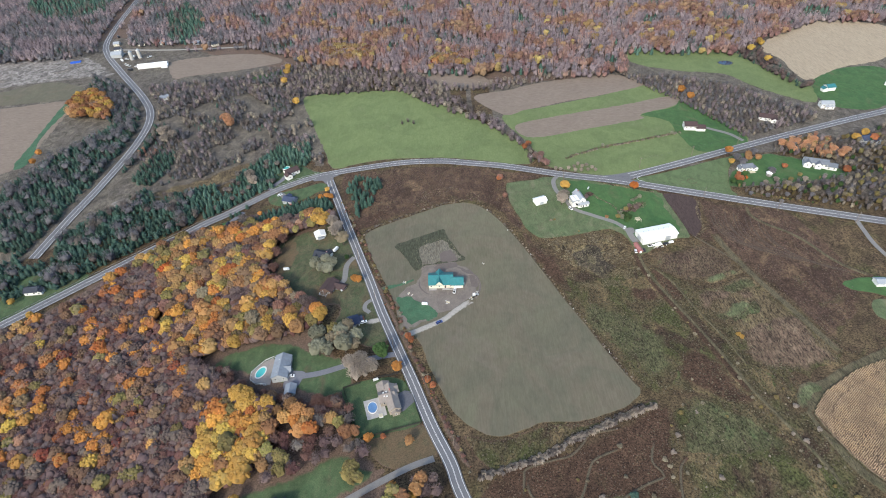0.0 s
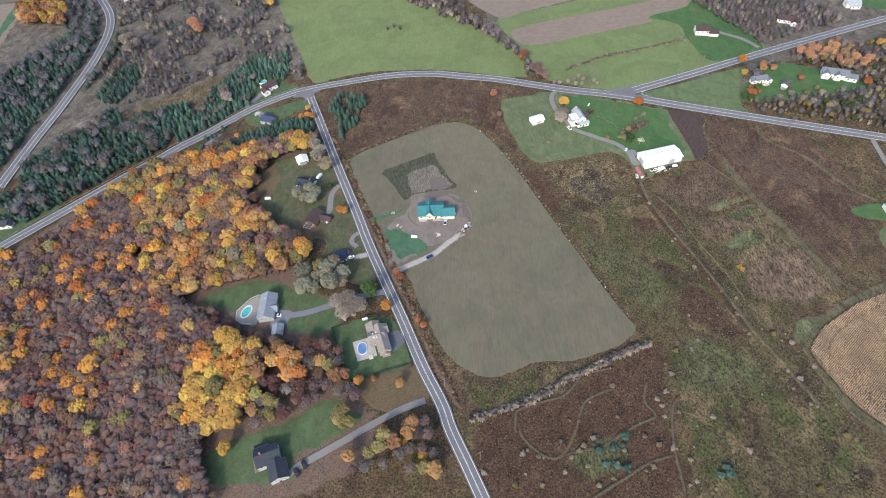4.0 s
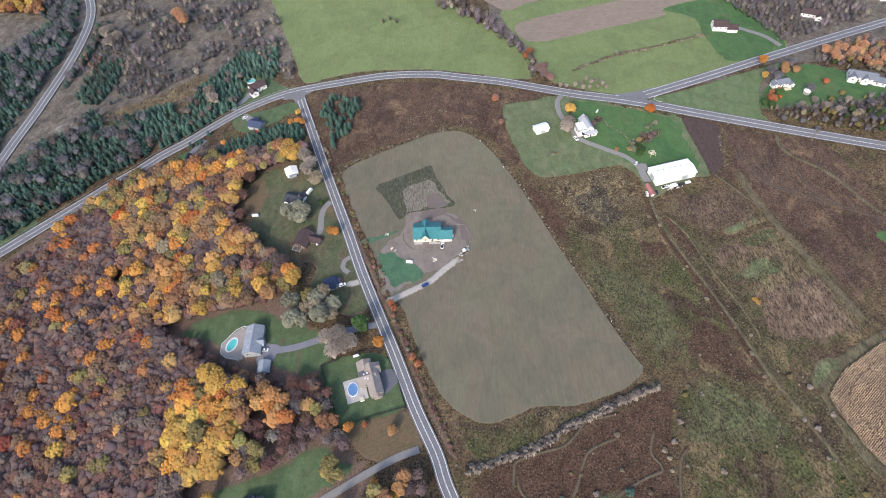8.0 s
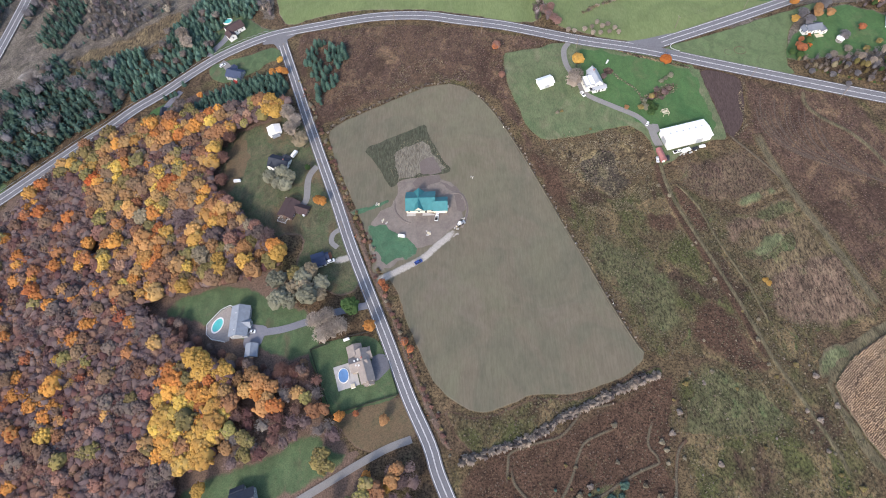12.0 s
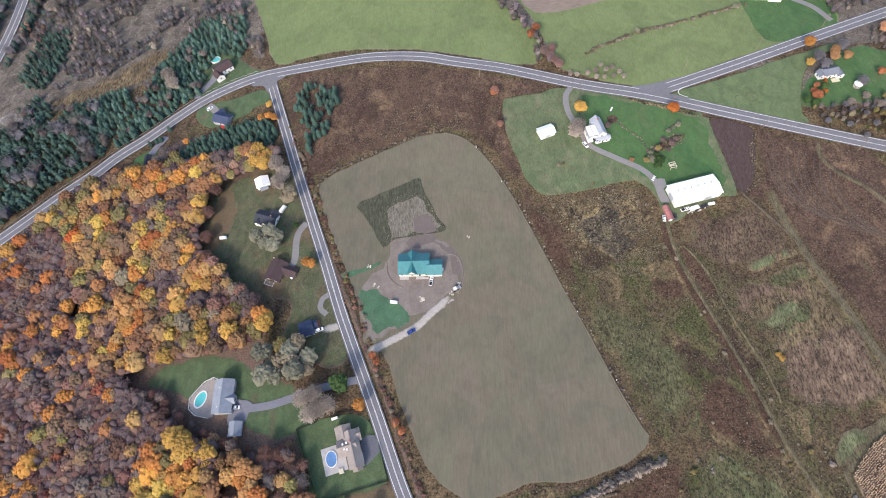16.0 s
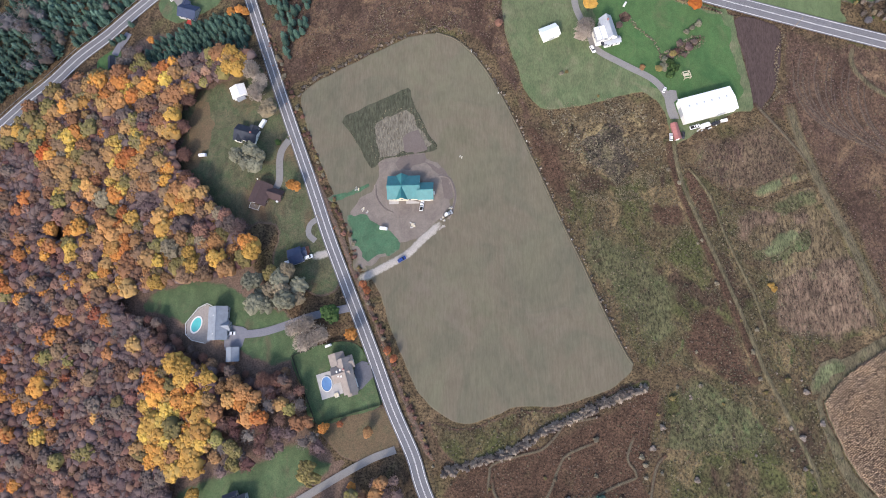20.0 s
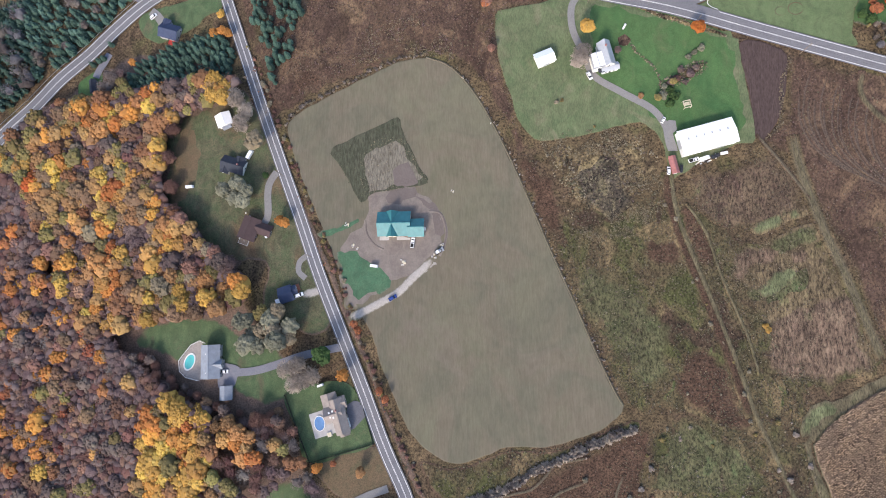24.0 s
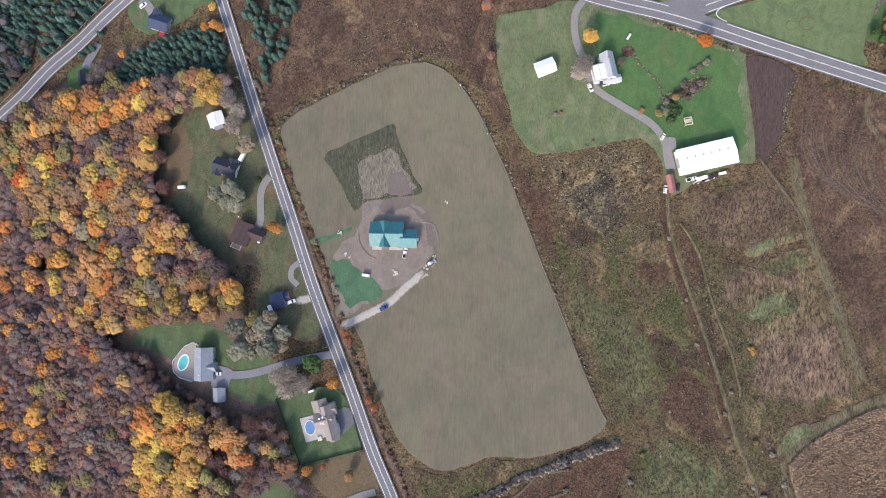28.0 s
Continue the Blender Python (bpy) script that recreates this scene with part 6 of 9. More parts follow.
def dome(rng, r, h, deep, rough, mass=2):
    """The rounded mass of a crown, as vertices and faces, and the height of its top over a place."""
    cv, cf = ICO[mass]
    a = np.arctan2(cv[:, 1], cv[:, 0])
    wide = 1 + .13 * np.sin(2 * a + rng.uniform(0, 6)) + .1 * np.sin(3 * a + rng.uniform(0, 6)) + .08 * np.sin(5 * a + rng.uniform(0, 6))

    def top(q):
        return h - deep + deep * math.sqrt(max(0.0, 1 - min(1.0, q) ** 2))
    v = cv * (r, r, deep) * (1 + rough * rng.normal(size=(len(cv), 1)).clip(-1.4, 1.4))
    v[:, :2] *= wide[:, None]
    return list(v + (0, 0, h - deep)), [tuple(f) for f in cf], top


def leafy(seed, r=4.0, h=10.0, lobes=12, cards=35, size=0.53, core=1, deep=3.0, rough=.1, mass=2):
    """A broad domed crown with many rounded clumps standing proud of it, each covered in small leaf tufts."""
    rng = np.random.default_rng(seed)
    V, F, top = dome(rng, r * .9, h - .5, deep, rough, mass)
    for i in range(lobes):
        a = i * 2.4 + rng.uniform(-.5, .5)
        far = r * math.sqrt((i + .2) / lobes) * rng.uniform(0.75, 1.0)
        rr = r * rng.uniform(0.65, 1.45) * .95 / math.sqrt(lobes)
        c = np.array([math.cos(a) * far, math.sin(a) * far, top(far / r) - rr * rng.uniform(.3, .7)])
        radii = np.array([rr, rr, rr * rng.uniform(.75, 1.0)])
        cv, cf = ICO[core]
        k = len(V)
        V += list(c + cv * radii * 0.87 * (1 + 0.16 * rng.normal(size=(len(cv), 1)).clip(-1.3, 1.3)))
        F += [tuple(q + k for q in x) for x in cf]
        v, f = tuft_cards(rng, c, radii, cards, size)
        k = len(V)
        V += v
        F += [tuple(q + k for q in x) for x in f]
    return np.array(V), F


def bare(seed, r=4.0, h=9.0, twigs=520, width=0.1, long=.9, lobes=7, stems=0, deep=2.8, core=.6, rough=.13, mass=2, heart=.86, low=.3):
    """A leafless crown: a soft dome of dense twigs, uneven with small mounds, and finer ones fanning out through it."""
    rng = np.random.default_rng(seed)
    V, F, top = dome(rng, r * heart, h - low, deep, rough, mass)
    for i in range(lobes):
        a = i * 2.4 + rng.uniform(-.6, .6)
        far = r * math.sqrt((i + .2) / lobes) * rng.uniform(0.75, 0.95)
        rr = r * rng.uniform(0.7, 1.3) / math.sqrt(lobes) * core
        c = np.array([math.cos(a) * far, math.sin(a) * far, top(far / r) - rr * rng.uniform(.4, .7)])
        cv, cf = ICO[1]
        k = len(V)
        V += list(c + cv * rr * (1 + 0.25 * rng.normal(size=(len(cv), 1)).clip(-1.2, 1.2)))
        F += [tuple(q + k for q in x) for x in cf]
    top = dome(rng, r, h, deep, rough, 1)[2]
    for i in range(twigs):
        a, q = rng.uniform(0, 6.283), math.sqrt(rng.uniform(0.0, 1)) * (1 + .12 * math.sin(3 * rng.uniform(0, 6.283)))
        c = np.array([math.cos(a) * q * r, math.sin(a) * q * r, top(q * .95) + rng.uniform(-.2, .45)])
        d = rng.normal(size=3) * (.7, .7, .5) + np.array([math.cos(a) * q, math.sin(a) * q, .45])
        d *= long * rng.uniform(.5, 1.1) / np.linalg.norm(d)
        s = np.cross(d, rng.normal(size=3))
        s *= width * rng.uniform(.4, 1.3) / (np.linalg.norm(s) + 1e-6)
        k = len(V)
        V += [c - d, c + s + rng.normal(size=3) * .1, c + d, c - s]
        F += [(k, k + 1, k + 2), (k, k + 2, k + 3)]
    for i in range(stems):
        a, q, w, t = rng.uniform(0, 6.283), r * math.sqrt(rng.uniform(0, .9)), rng.uniform(.1, .22), rng.uniform(0, 3.14)
        o, s = np.array([math.cos(a) * q, math.sin(a) * q, 0]), np.array([math.cos(t) * w, math.sin(t) * w, 0])
        up = h * rng.uniform(.85, 1.15)
        k = len(V)
        V += [o + (0, 0, h * .4) - s, o + (0, 0, h * .4) + s, o + s * .6 + (0, 0, up), o - s * .6 + (0, 0, up * .97)]
        F += [(k, k + 1, k + 2), (k, k + 2, k + 3)]
    return np.array(V), F


def conifer(seed, r=1.9, h=6.6, sides=8, rings=5, cards=120, size=.55):
    """A dense round-topped cone of needles with short drooping branch tips all over it."""
    rng = np.random.default_rng(seed)

    def wide(u):
        return r * (1 - u ** 1.7) ** .85
    V, F = [], []
    for j in range(rings):
        u = j / rings
        for i in range(sides):
            a = 6.283 * (i + .5 * (j % 2)) / sides
            q = wide(u) * rng.uniform(.7, .95)
            V.append(np.array([math.cos(a) * q, math.sin(a) * q, h * (.1 + .88 * u) + rng.uniform(-.2, .2)]))
    V.append(np.array([0, 0, h * .98]))
    for j in range(rings - 1):
        for i in range(sides):
            p, q = j * sides + i, j * sides + (i + 1) % sides
            F += [(p, q, q + sides), (p, q + sides, p + sides)]
    for i in range(sides):
        F.append(((rings - 1) * sides + i, (rings - 1) * sides + (i + 1) % sides, rings * sides))
    for _ in range(cards):
        u = 1 - math.sqrt(rng.uniform(0.0, 1))
        a = rng.uniform(0, 6.283)
        o, s = np.array([math.cos(a), math.sin(a), 0]), np.array([-math.sin(a), math.cos(a), 0])
        q, z, k, l = wide(u) * rng.uniform(.8, 1.0), h * (.12 + .88 * u), len(V), size * rng.uniform(.7, 1.4)
        V += [o * (q - l * .7) + (0, 0, z + l * .5), o * q + s * l * .4 + (0, 0, z + .1), o * (q + l * .7) + (0, 0, z + rng.uniform(-.1, .35) * l), o * q - s * l * .4 + (0, 0, z + .1)]
        F += [(k, k + 1, k + 2), (k, k + 2, k + 3)]
    return np.array(V), F


def trunk_mesh(name, h, r, limbs=3, seed=0):
    rng = random.Random(seed)
    bm = bmesh.new()
    rod(bm, (0, 0, -0.3), (0, 0, h), r, r * .45, 7)
    for i in range(limbs):
        a = i * 2.1 + rng.random()
        rod(bm, (0, 0, h * (.55 + .12 * i)), (math.cos(a) * h * .28, math.sin(a) * h * .28, h * (.95 + .08 * i)), r * .4, r * .12, 5)
    me = bpy.data.meshes.new(name)
    bm.to_mesh(me)
    bm.free()
    me.materials.append(M["bark"])
    return me


def scatter(pts, gap, seed, limit=100000, avoid=()):
    """Places at least gap apart inside an outline."""
    rng = random.Random(seed)
    xs, ys = [p[0] for p in pts], [p[1] for p in pts]
    area = abs(sum(pts[i][0] * pts[i - 1][1] - pts[i - 1][0] * pts[i][1] for i in range(len(pts)))) / 2
    taken, out = {}, []
    for _ in range(int(area / gap / gap * 9)):
        x, y = rng.uniform(min(xs), max(xs)), rng.uniform(min(ys), max(ys))
        k = (int(x // gap), int(y // gap))
        if any((x - a) ** 2 + (y - b) ** 2 < gap * gap for i in (-1, 0, 1) for j in (-1, 0, 1) for a, b in taken.get((k[0] + i, k[1] + j), ())):
            continue
        if not inside(x, y, pts) or any(inside(x, y, q) for q in avoid):
            continue
        taken.setdefault(k, []).append((x, y))
        out.append((x, y))
        if len(out) >= limit:
            break
    return out


KINDS = {  # kind of tree: crown material, crown shape
    "orange": ("leaf_orange", "leafy"), "gold": ("leaf_gold", "leafy"), "tan": ("leaf_tan", "leafy"), "rust": ("leaf_rust", "leafy"),
    "olive": ("leaf_olive", "leafy"), "green": ("leaf_green", "leafy"), "grey": ("leaf_grey", "leafy"), "twig": ("twig", "bare"),
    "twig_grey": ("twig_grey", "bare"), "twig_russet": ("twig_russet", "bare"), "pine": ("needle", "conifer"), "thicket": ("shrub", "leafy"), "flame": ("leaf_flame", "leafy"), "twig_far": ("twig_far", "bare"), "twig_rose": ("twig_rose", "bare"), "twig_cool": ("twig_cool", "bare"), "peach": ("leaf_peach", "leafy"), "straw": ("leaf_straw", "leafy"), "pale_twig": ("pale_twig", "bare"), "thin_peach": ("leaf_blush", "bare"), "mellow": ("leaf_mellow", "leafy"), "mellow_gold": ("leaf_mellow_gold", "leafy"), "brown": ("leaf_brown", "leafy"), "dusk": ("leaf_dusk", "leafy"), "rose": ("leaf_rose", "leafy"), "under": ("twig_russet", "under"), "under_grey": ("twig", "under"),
}
WORDS = {
    "orange": "broadleaf tree in bright orange autumn leaf", "gold": "broadleaf tree in golden yellow autumn leaf", "tan": "broadleaf tree with fading tan leaves",
    "rust": "broadleaf tree in rusty red autumn leaf", "olive": "broadleaf tree with olive yellow-green leaves", "green": "tree still in green leaf",
    "grey": "pale grey-green willow-like broad tree", "twig": "leafless mauve-grey tree in autumn woods", "twig_grey": "leafless pale grey tree in autumn", "twig_russet": "nearly leafless russet autumn tree",
    "straw": "rounded tree with pale straw-coloured leaves", "pale_twig": "leafless tree with pale pinkish-grey twigs",
    "peach": "broadleaf tree in pale pinkish orange leaf", "twig_cool": "leafless grey autumn tree, twigs blued for haze",
    "brown": "broadleaf tree with withered brown leaves", "dusk": "thin-leaved grey-brown autumn tree", "rose": "broadleaf tree in dusty rose-brown leaf",
    "thin_peach": "half-bare tree with a few pale orange leaves",
    "twig_rose": "bare tree with rosy-grey twigs by the road", "flame": "broadleaf tree in fiery red-orange leaf", "pine": "dark blue-green conifer with dense needles",
}
SHAPES = {"leafy": [leafy(s, lobes=24, cards=20, size=.42) for s in range(6)], "bare": [bare(40 + s, lobes=10, twigs=560, rough=.22, heart=.72, low=.8, core=.5) for s in range(5)], "conifer": [conifer(80 + s) for s in range(4)]}
SMALL = {"leafy": [leafy(s, r=4.2 + .25 * (s % 3), cards=13, size=.46, lobes=17) for s in range(8)], "bare": [bare(40 + s, r=4.2, twigs=190, width=.12, long=.8, lobes=6, rough=.28, heart=.66, low=.6, core=.5, deep=2.2) for s in range(7)], "conifer": [conifer(80 + s, sides=6, rings=4, cards=50, size=.75) for s in range(4)]}
FAR = {"leafy": [leafy(s, lobes=6, cards=8, size=1.0, rough=.2) for s in range(5)], "bare": [bare(40 + s, twigs=60, width=.16, long=1.2, lobes=0, stems=20, rough=.3, heart=.62, low=1.8) for s in range(6)], "conifer": [conifer(80 + s, sides=5, rings=3, cards=16, size=1.1) for s in range(4)]}
DISTANT = {"leafy": [leafy(s, r=3.3, lobes=2, cards=8, size=1.2, deep=4.0, rough=.25, mass=1) for s in range(5)], "bare": [bare(40 + s, r=3.2, h=11, twigs=16, width=.2, long=1.3, lobes=0, stems=16, deep=3.5, rough=.3, mass=1, heart=.75, low=3.0) for s in range(8)], "conifer": [conifer(80 + s, r=2.0, h=9, sides=5, rings=3, cards=8, size=1.1) for s in range(4)]}
UNDER = {"under": [bare(140 + s, r=3.0, h=9.4, twigs=18, width=.2, long=.8, lobes=0, deep=2.6, rough=.3, mass=1, heart=.95) for s in range(6)]}
TRUNKS = {"leafy": trunk_mesh("trunk", 6.5, .28, 3, 1), "bare": trunk_mesh("trunk", 7.5, .2, 4, 2), "conifer": trunk_mesh("trunk", 5.6, .14, 0, 3)}
_crowns = {}


def crown(kind, i):
    mat_, shape = KINDS[kind]
    i %= len(SHAPES[shape])
    if (kind, i) not in _crowns:
        v, f = SHAPES[shape][i]
        _crowns[kind, i] = mesh_of("crown", v, f, [M[mat_]])
    return _crowns[kind, i]


def tree(kind, x, y, size=1.0, rng=random, group="", label=""):
    ob = thing("conifer" if kind == "pine" else "tree", x, y, rng.uniform(0, 360), label or WORDS[kind], "tree", group)
    ob.scale = (size * rng.uniform(.92, 1.08), size * rng.uniform(.92, 1.08), size * rng.uniform(.85, 1.12))
    piece("trunk", TRUNKS[KINDS[kind][1]], ob)
    piece("crown", crown(kind, rng.randrange(6)), ob)
    return ob


def woods(name, rows, label, shapes):
    """Many trees in one mesh, for the parts of a wood that nobody could count."""
    V, F, S, T, mats, k = [], [], [], [], [], 0
    rng = random.Random(7)
    for kind, x, y, size in rows:
        mat_, shape = KINDS[kind]
        if M[mat_] not in mats:
            mats.append(M[mat_])
        v, f = rng.choice(shapes[shape])
        a = rng.uniform(0, 6.283)
        c, s = math.cos(a) * size, math.sin(a) * size
        w = v @ np.array([[c, s, 0], [-s, c, 0], [0, 0, size ** .5 * rng.uniform(.94, 1.06) * (1.08 if shape == 'leafy' else .9)]]) + np.array([x, y, ground(x, y)])
        V.append(w)
        F.append(np.array(f) + k)
        S.append(np.full(len(f), mats.index(M[mat_])))
        T.append(np.full(len(v), rng.uniform(-1, 1)))
        k += len(v)
    V, F, S = np.concatenate(V), np.concatenate(F), np.concatenate(S)
    me = bpy.data.meshes.new(name)
    me.vertices.add(len(V))
    me.vertices.foreach_set("co", V.ravel())
    me.loops.add(F.size)
    me.loops.foreach_set("vertex_index", F.ravel().astype(np.int32))
    me.polygons.add(len(F))
    me.polygons.foreach_set("loop_start", np.arange(0, F.size, 3, dtype=np.int32))
    for m in mats:
        me.materials.append(m)
    me.polygons.foreach_set("material_index", S.astype(np.int32))
    me.update(calc_edges=True)
    me.attributes.new("tint", "FLOAT", "POINT").data.foreach_set("value", np.concatenate(T).astype(np.float32))
    return tagged(new(name, me), label, "woods", kind="stuff")


def mix_of(rng, weights):
    return rng.choices(list(weights), list(weights.values()))[0]


def stand(pts, gap, seed, weights, sizes=(0.8, 1.25), clump=None, avoid=(), stray=None, blend=.07):
    """Rows of kind, place and size; clump is the width of the groups that share a kind, neighbours in the list side by side."""
    rng = random.Random(seed)
    rows = []
    for x, y in scatter(pts, gap, seed, avoid=avoid):
        kind = mix_of(rng, weights)
        if clump:
            u = .5 + 1.05 * noise.noise((x / clump, y / clump, seed)) + .35 * noise.noise((x / 6, y / 6, seed)) + rng.gauss(0, blend)
            run = 0.0
            for kind, share in weights.items():
                run += share / sum(weights.values())
                if u < run:
                    break
        if stray and rng.random() < .13:
            kind = mix_of(rng, stray)
        rows.append((kind, x, y, rng.uniform(*sizes)))
    return rows


def clear_of(rows, lines, gap):
    """Drops the trees that would stand on or hang over a road."""
    pts = [p for line in lines for p in spline(line, 4.0)]
    cell = {}
    for p in pts:
        cell.setdefault((int(p.x // 20), int(p.y // 20)), []).append(p)
    out = []
    for r in rows:
        k = (int(r[1] // 20), int(r[2] // 20))
        if all((p.x - r[1]) ** 2 + (p.y - r[2]) ** 2 > gap * gap for i in (-1, 0, 1) for j in (-1, 0, 1) for p in cell.get((k[0] + i, k[1] + j), ())):
            out.append(r)
    return out


BRIGHT_TREES = [
    ("orange", 0.95, [(-256, 231), (-248, 223), (-198, 206), (-262, 201), (-249, 197), (-245, 190), (-208, 266), (-211, 258), (-289, 263), (-246, 252), (-243, 242)]),
    ("orange", 1.25, [(-202, 181), (-201, 166)]),
    ("rust", 0.9, [(-253, 286), (-241, 289), (-251, 229)]),
    ("gold", 0.95, [(-273, 238), (-195, 255), (-238, 157), (-201, 157), (-256, 179), (-249, 183), (-198, 156), (-194, 250)]),
    ("rose", 0.85, [(-149, 175), (-244, 162), (-244, 170), (-183, 136), (-244, 250), (-241, 243), (-174, 159)]),
    ("olive", 0.9, [(-200, 196), (-257, 207), (-170, 149), (-188, 194), (-175, 148)]),
]
YARDS = (LAWN_WEST, LAWN_POOL, LAWN_FENCED, LAWN_SOUTH, LAWN_DARK, LAWN_UPPER, LAWN_BLUE, LAWN_W, LAWN_NW)
near = []
near += stand(WOOD_GOLD, 4.6, 1, dict(twig=2.4, dusk=1.0, brown=3.0, rose=.7, tan=3.8, straw=.5, olive=1.5, gold=3.0, peach=1.5, orange=2.4), (.7, 1.4), 16, YARDS, dict(tan=3, brown=3, olive=1, twig=2), .1)
near += stand(WOOD_CLUSTER, 4.4, 2, dict(tan=.5, gold=5.4, orange=3.4, olive=.2), (.8, 1.4), 16)
near += stand(WOOD_CLUSTER_B, 4.4, 3, dict(peach=3, tan=2, orange=2), (.8, 1.2))
near += stand(WOOD_WEST, 4.3, 4, dict(twig_grey=2.4, twig=6, dusk=2.4, brown=1.8, rose=.4, twig_russet=4.2, tan=.35, peach=.15, orange=.2, rust=.2, olive=.3), (.55, 1.15), None, YARDS + (WOOD_GOLD, WOOD_CLUSTER, WOOD_MAUVE))
near += stand(WOOD_MAUVE, 4.3, 5, dict(twig_grey=1.8, twig=5, twig_russet=3, dusk=2.6, brown=2.2, tan=.4, olive=.2), (.5, 1.1), None, YARDS + (WOOD_CLUSTER,))
_rng = random.Random(12)
near = [(_rng.choice(("orange", "orange", "peach", "rust", "rose", "tan", "brown")),) + r[1:] if r[1] < -165 and r[2] > 150 and r[0] in ("twig", "twig_russet", "dusk", "twig_grey") and _rng.random() < .62 * max(0, min(1, .3 + 1.6 * noise.noise((r[1] / 13, r[2] / 13, 8)))) else r for r in near]
near = [r for r in near if all((r[1] - x) ** 2 + (r[2] - y) ** 2 > (2.6 * size) ** 2 for kind, size, spots in BRIGHT_TREES for x, y in spots)]
near += [(kind, x, y, size * (.85 + .3 * abs(math.sin(7 * x + y)))) for kind, size, spots in BRIGHT_TREES for x, y in spots]
near += stand(WOOD_SOUTH, 4.8, 6, dict(twig=4, twig_russet=4, twig_grey=2, olive=1.2, tan=1), (.65, 1.0), 16, YARDS + (WOOD_CLUSTER_B,))
near += stand(WOOD_DUSK, 2.9, 36, dict(twig_russet=4, twig=3, dusk=2, brown=1), (.4, .75))
near += stand(WOOD_DRIVE, 5.0, 7, dict(twig_grey=4, twig=3, tan=2, olive=1.5, gold=.7, orange=.5), (.6, 1.0), 14, YARDS)
near += stand(WOOD_YARD, 5.5, 8, dict(straw=1.5, grey=5, olive=1.6), (1.0, 1.4))
near += stand(WOOD_ROADSIDE, 4.6, 31, dict(twig_grey=1.5, twig=4, tan=2.5, olive=2.5, gold=1.4, orange=1, rust=.5, flame=.3), (.8, 1.25), 15, YARDS + (WOOD_GOLD, WOOD_WEST))
near += stand(WOOD_WESTHOUSE, 4.2, 32, dict(twig_grey=3, twig=2, olive=1), (.6, .95))
pines = stand(PINES_A, 2.7, 9, dict(pine=1), (.8, 1.1)) + [r for r in stand(PINES_B, 2.9, 10, dict(pine=1), (.6, 1.15)) if noise.noise((r[1] / 7, r[2] / 7, 6)) > -.18] + stand(PINES_NW, 3.0, 11, dict(pine=14, twig_grey=.6), (.8, 1.25)) + stand(PINES_LEFT, 3.2, 33, dict(pine=12, twig_grey=.6), (.8, 1.25), None, (PINES_NW, PINES_W))
valley = stand(PINES_W, 3.3, 12, dict(pine=9, twig_cool=.8, twig_grey=.5), (.8, 1.4)) + stand(PINES_VALLEY, 3.5, 13, dict(pine=14, twig_cool=3), (.8, 1.3)) + stand(SPUR_PINES, 3.4, 14, dict(pine=1), (.8, 1.1))
valley += [r for r in stand(BRUSH_NW, 4.2, 15, dict(pine=.5, twig_cool=5, twig_grey=1.5, twig_far=2.5, pale_twig=2), (.3, .72), 24, blend=.3) if noise.noise((r[1] / 30, r[2] / 30, 2)) > -.12 and not inside(r[1], r[2], PINES_SLOPE)]
valley += stand(PINES_SLOPE, 3.4, 37, dict(pine=1), (.7, 1.1)) + stand(ROSE_BRUSH, 4.5, 38, dict(twig_rose=3, rose=1, twig_far=2), (.25, .5))
valley += [r for r in stand(BRUSH_W, 3.5, 16, dict(pine=9, twig_cool=.5, twig_grey=.2), (.9, 1.3)) if noise.noise((r[1] / 25, r[2] / 25, 4)) > -.2]
valley += stand(WOOD_VALLEY, 4.2, 17, dict(twig_cool=4, pine=6), (.8, 1.2)) + stand(HEDGE_GREEN, 4.2, 18, dict(twig_far=4, pale_twig=3, twig_grey=3), (.45, .85)) + stand(GOLD_VALLEY, 5.0, 25, dict(thin_peach=2.5, peach=3, gold=2, orange=1), (.8, 1.3), 14) + stand(GOLD_EDGE, 6.0, 26, dict(mellow=2, mellow_gold=3, tan=1), (.9, 1.3)) + stand(GOLD_EDGE_B, 6.0, 27, dict(mellow_gold=4, rust=1, mellow=1), (.9, 1.3))
valley += stand(WOOD_E, 3.4, 19, dict(pale_twig=2.5, twig_grey=2, twig_cool=4, twig_far=4), (.24, .55)) + stand(WOOD_NE, 3.5, 20, dict(twig_grey=3, twig_cool=2, pale_twig=3, straw=1.2, olive=2, green=.6, twig_far=1.5), (.18, .5), None, (MEADOW_EAST, LAWN_NE)) + stand(WOOD_TANEDGE, 5, 21, dict(twig=3, twig_grey=2, pine=1.2, gold=.3), (.6, 1.0))
valley += stand(SCRUB_MID, 4.6, 34, dict(twig_far=4, pale_twig=3, twig_cool=2), (.35, .65), 20, (SOIL_A, SOIL_C, GREEN_NORTH, MEADOW_NORTH)) + stand(SCRUB_FARM, 5.0, 35, dict(twig_cool=4, twig_far=3, pale_twig=2), (.4, .75), 20, (MID_FIELD,))
valley += [("twig_grey", x, y, .4) for x, y in MEADOW_SPOT]
valley += stand(FLAME_NE, 4.6, 28, dict(thin_peach=6, twig_far=2, pale_twig=2), (.4, .8))
# far stands: the bluish and mauve twigs carry the haze as colour
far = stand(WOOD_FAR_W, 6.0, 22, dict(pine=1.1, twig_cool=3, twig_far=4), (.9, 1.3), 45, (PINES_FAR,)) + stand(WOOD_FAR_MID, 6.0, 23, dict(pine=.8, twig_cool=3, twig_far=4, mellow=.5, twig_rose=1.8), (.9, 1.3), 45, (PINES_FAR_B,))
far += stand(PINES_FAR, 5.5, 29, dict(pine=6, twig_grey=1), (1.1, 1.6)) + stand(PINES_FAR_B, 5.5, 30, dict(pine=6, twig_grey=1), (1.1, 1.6))
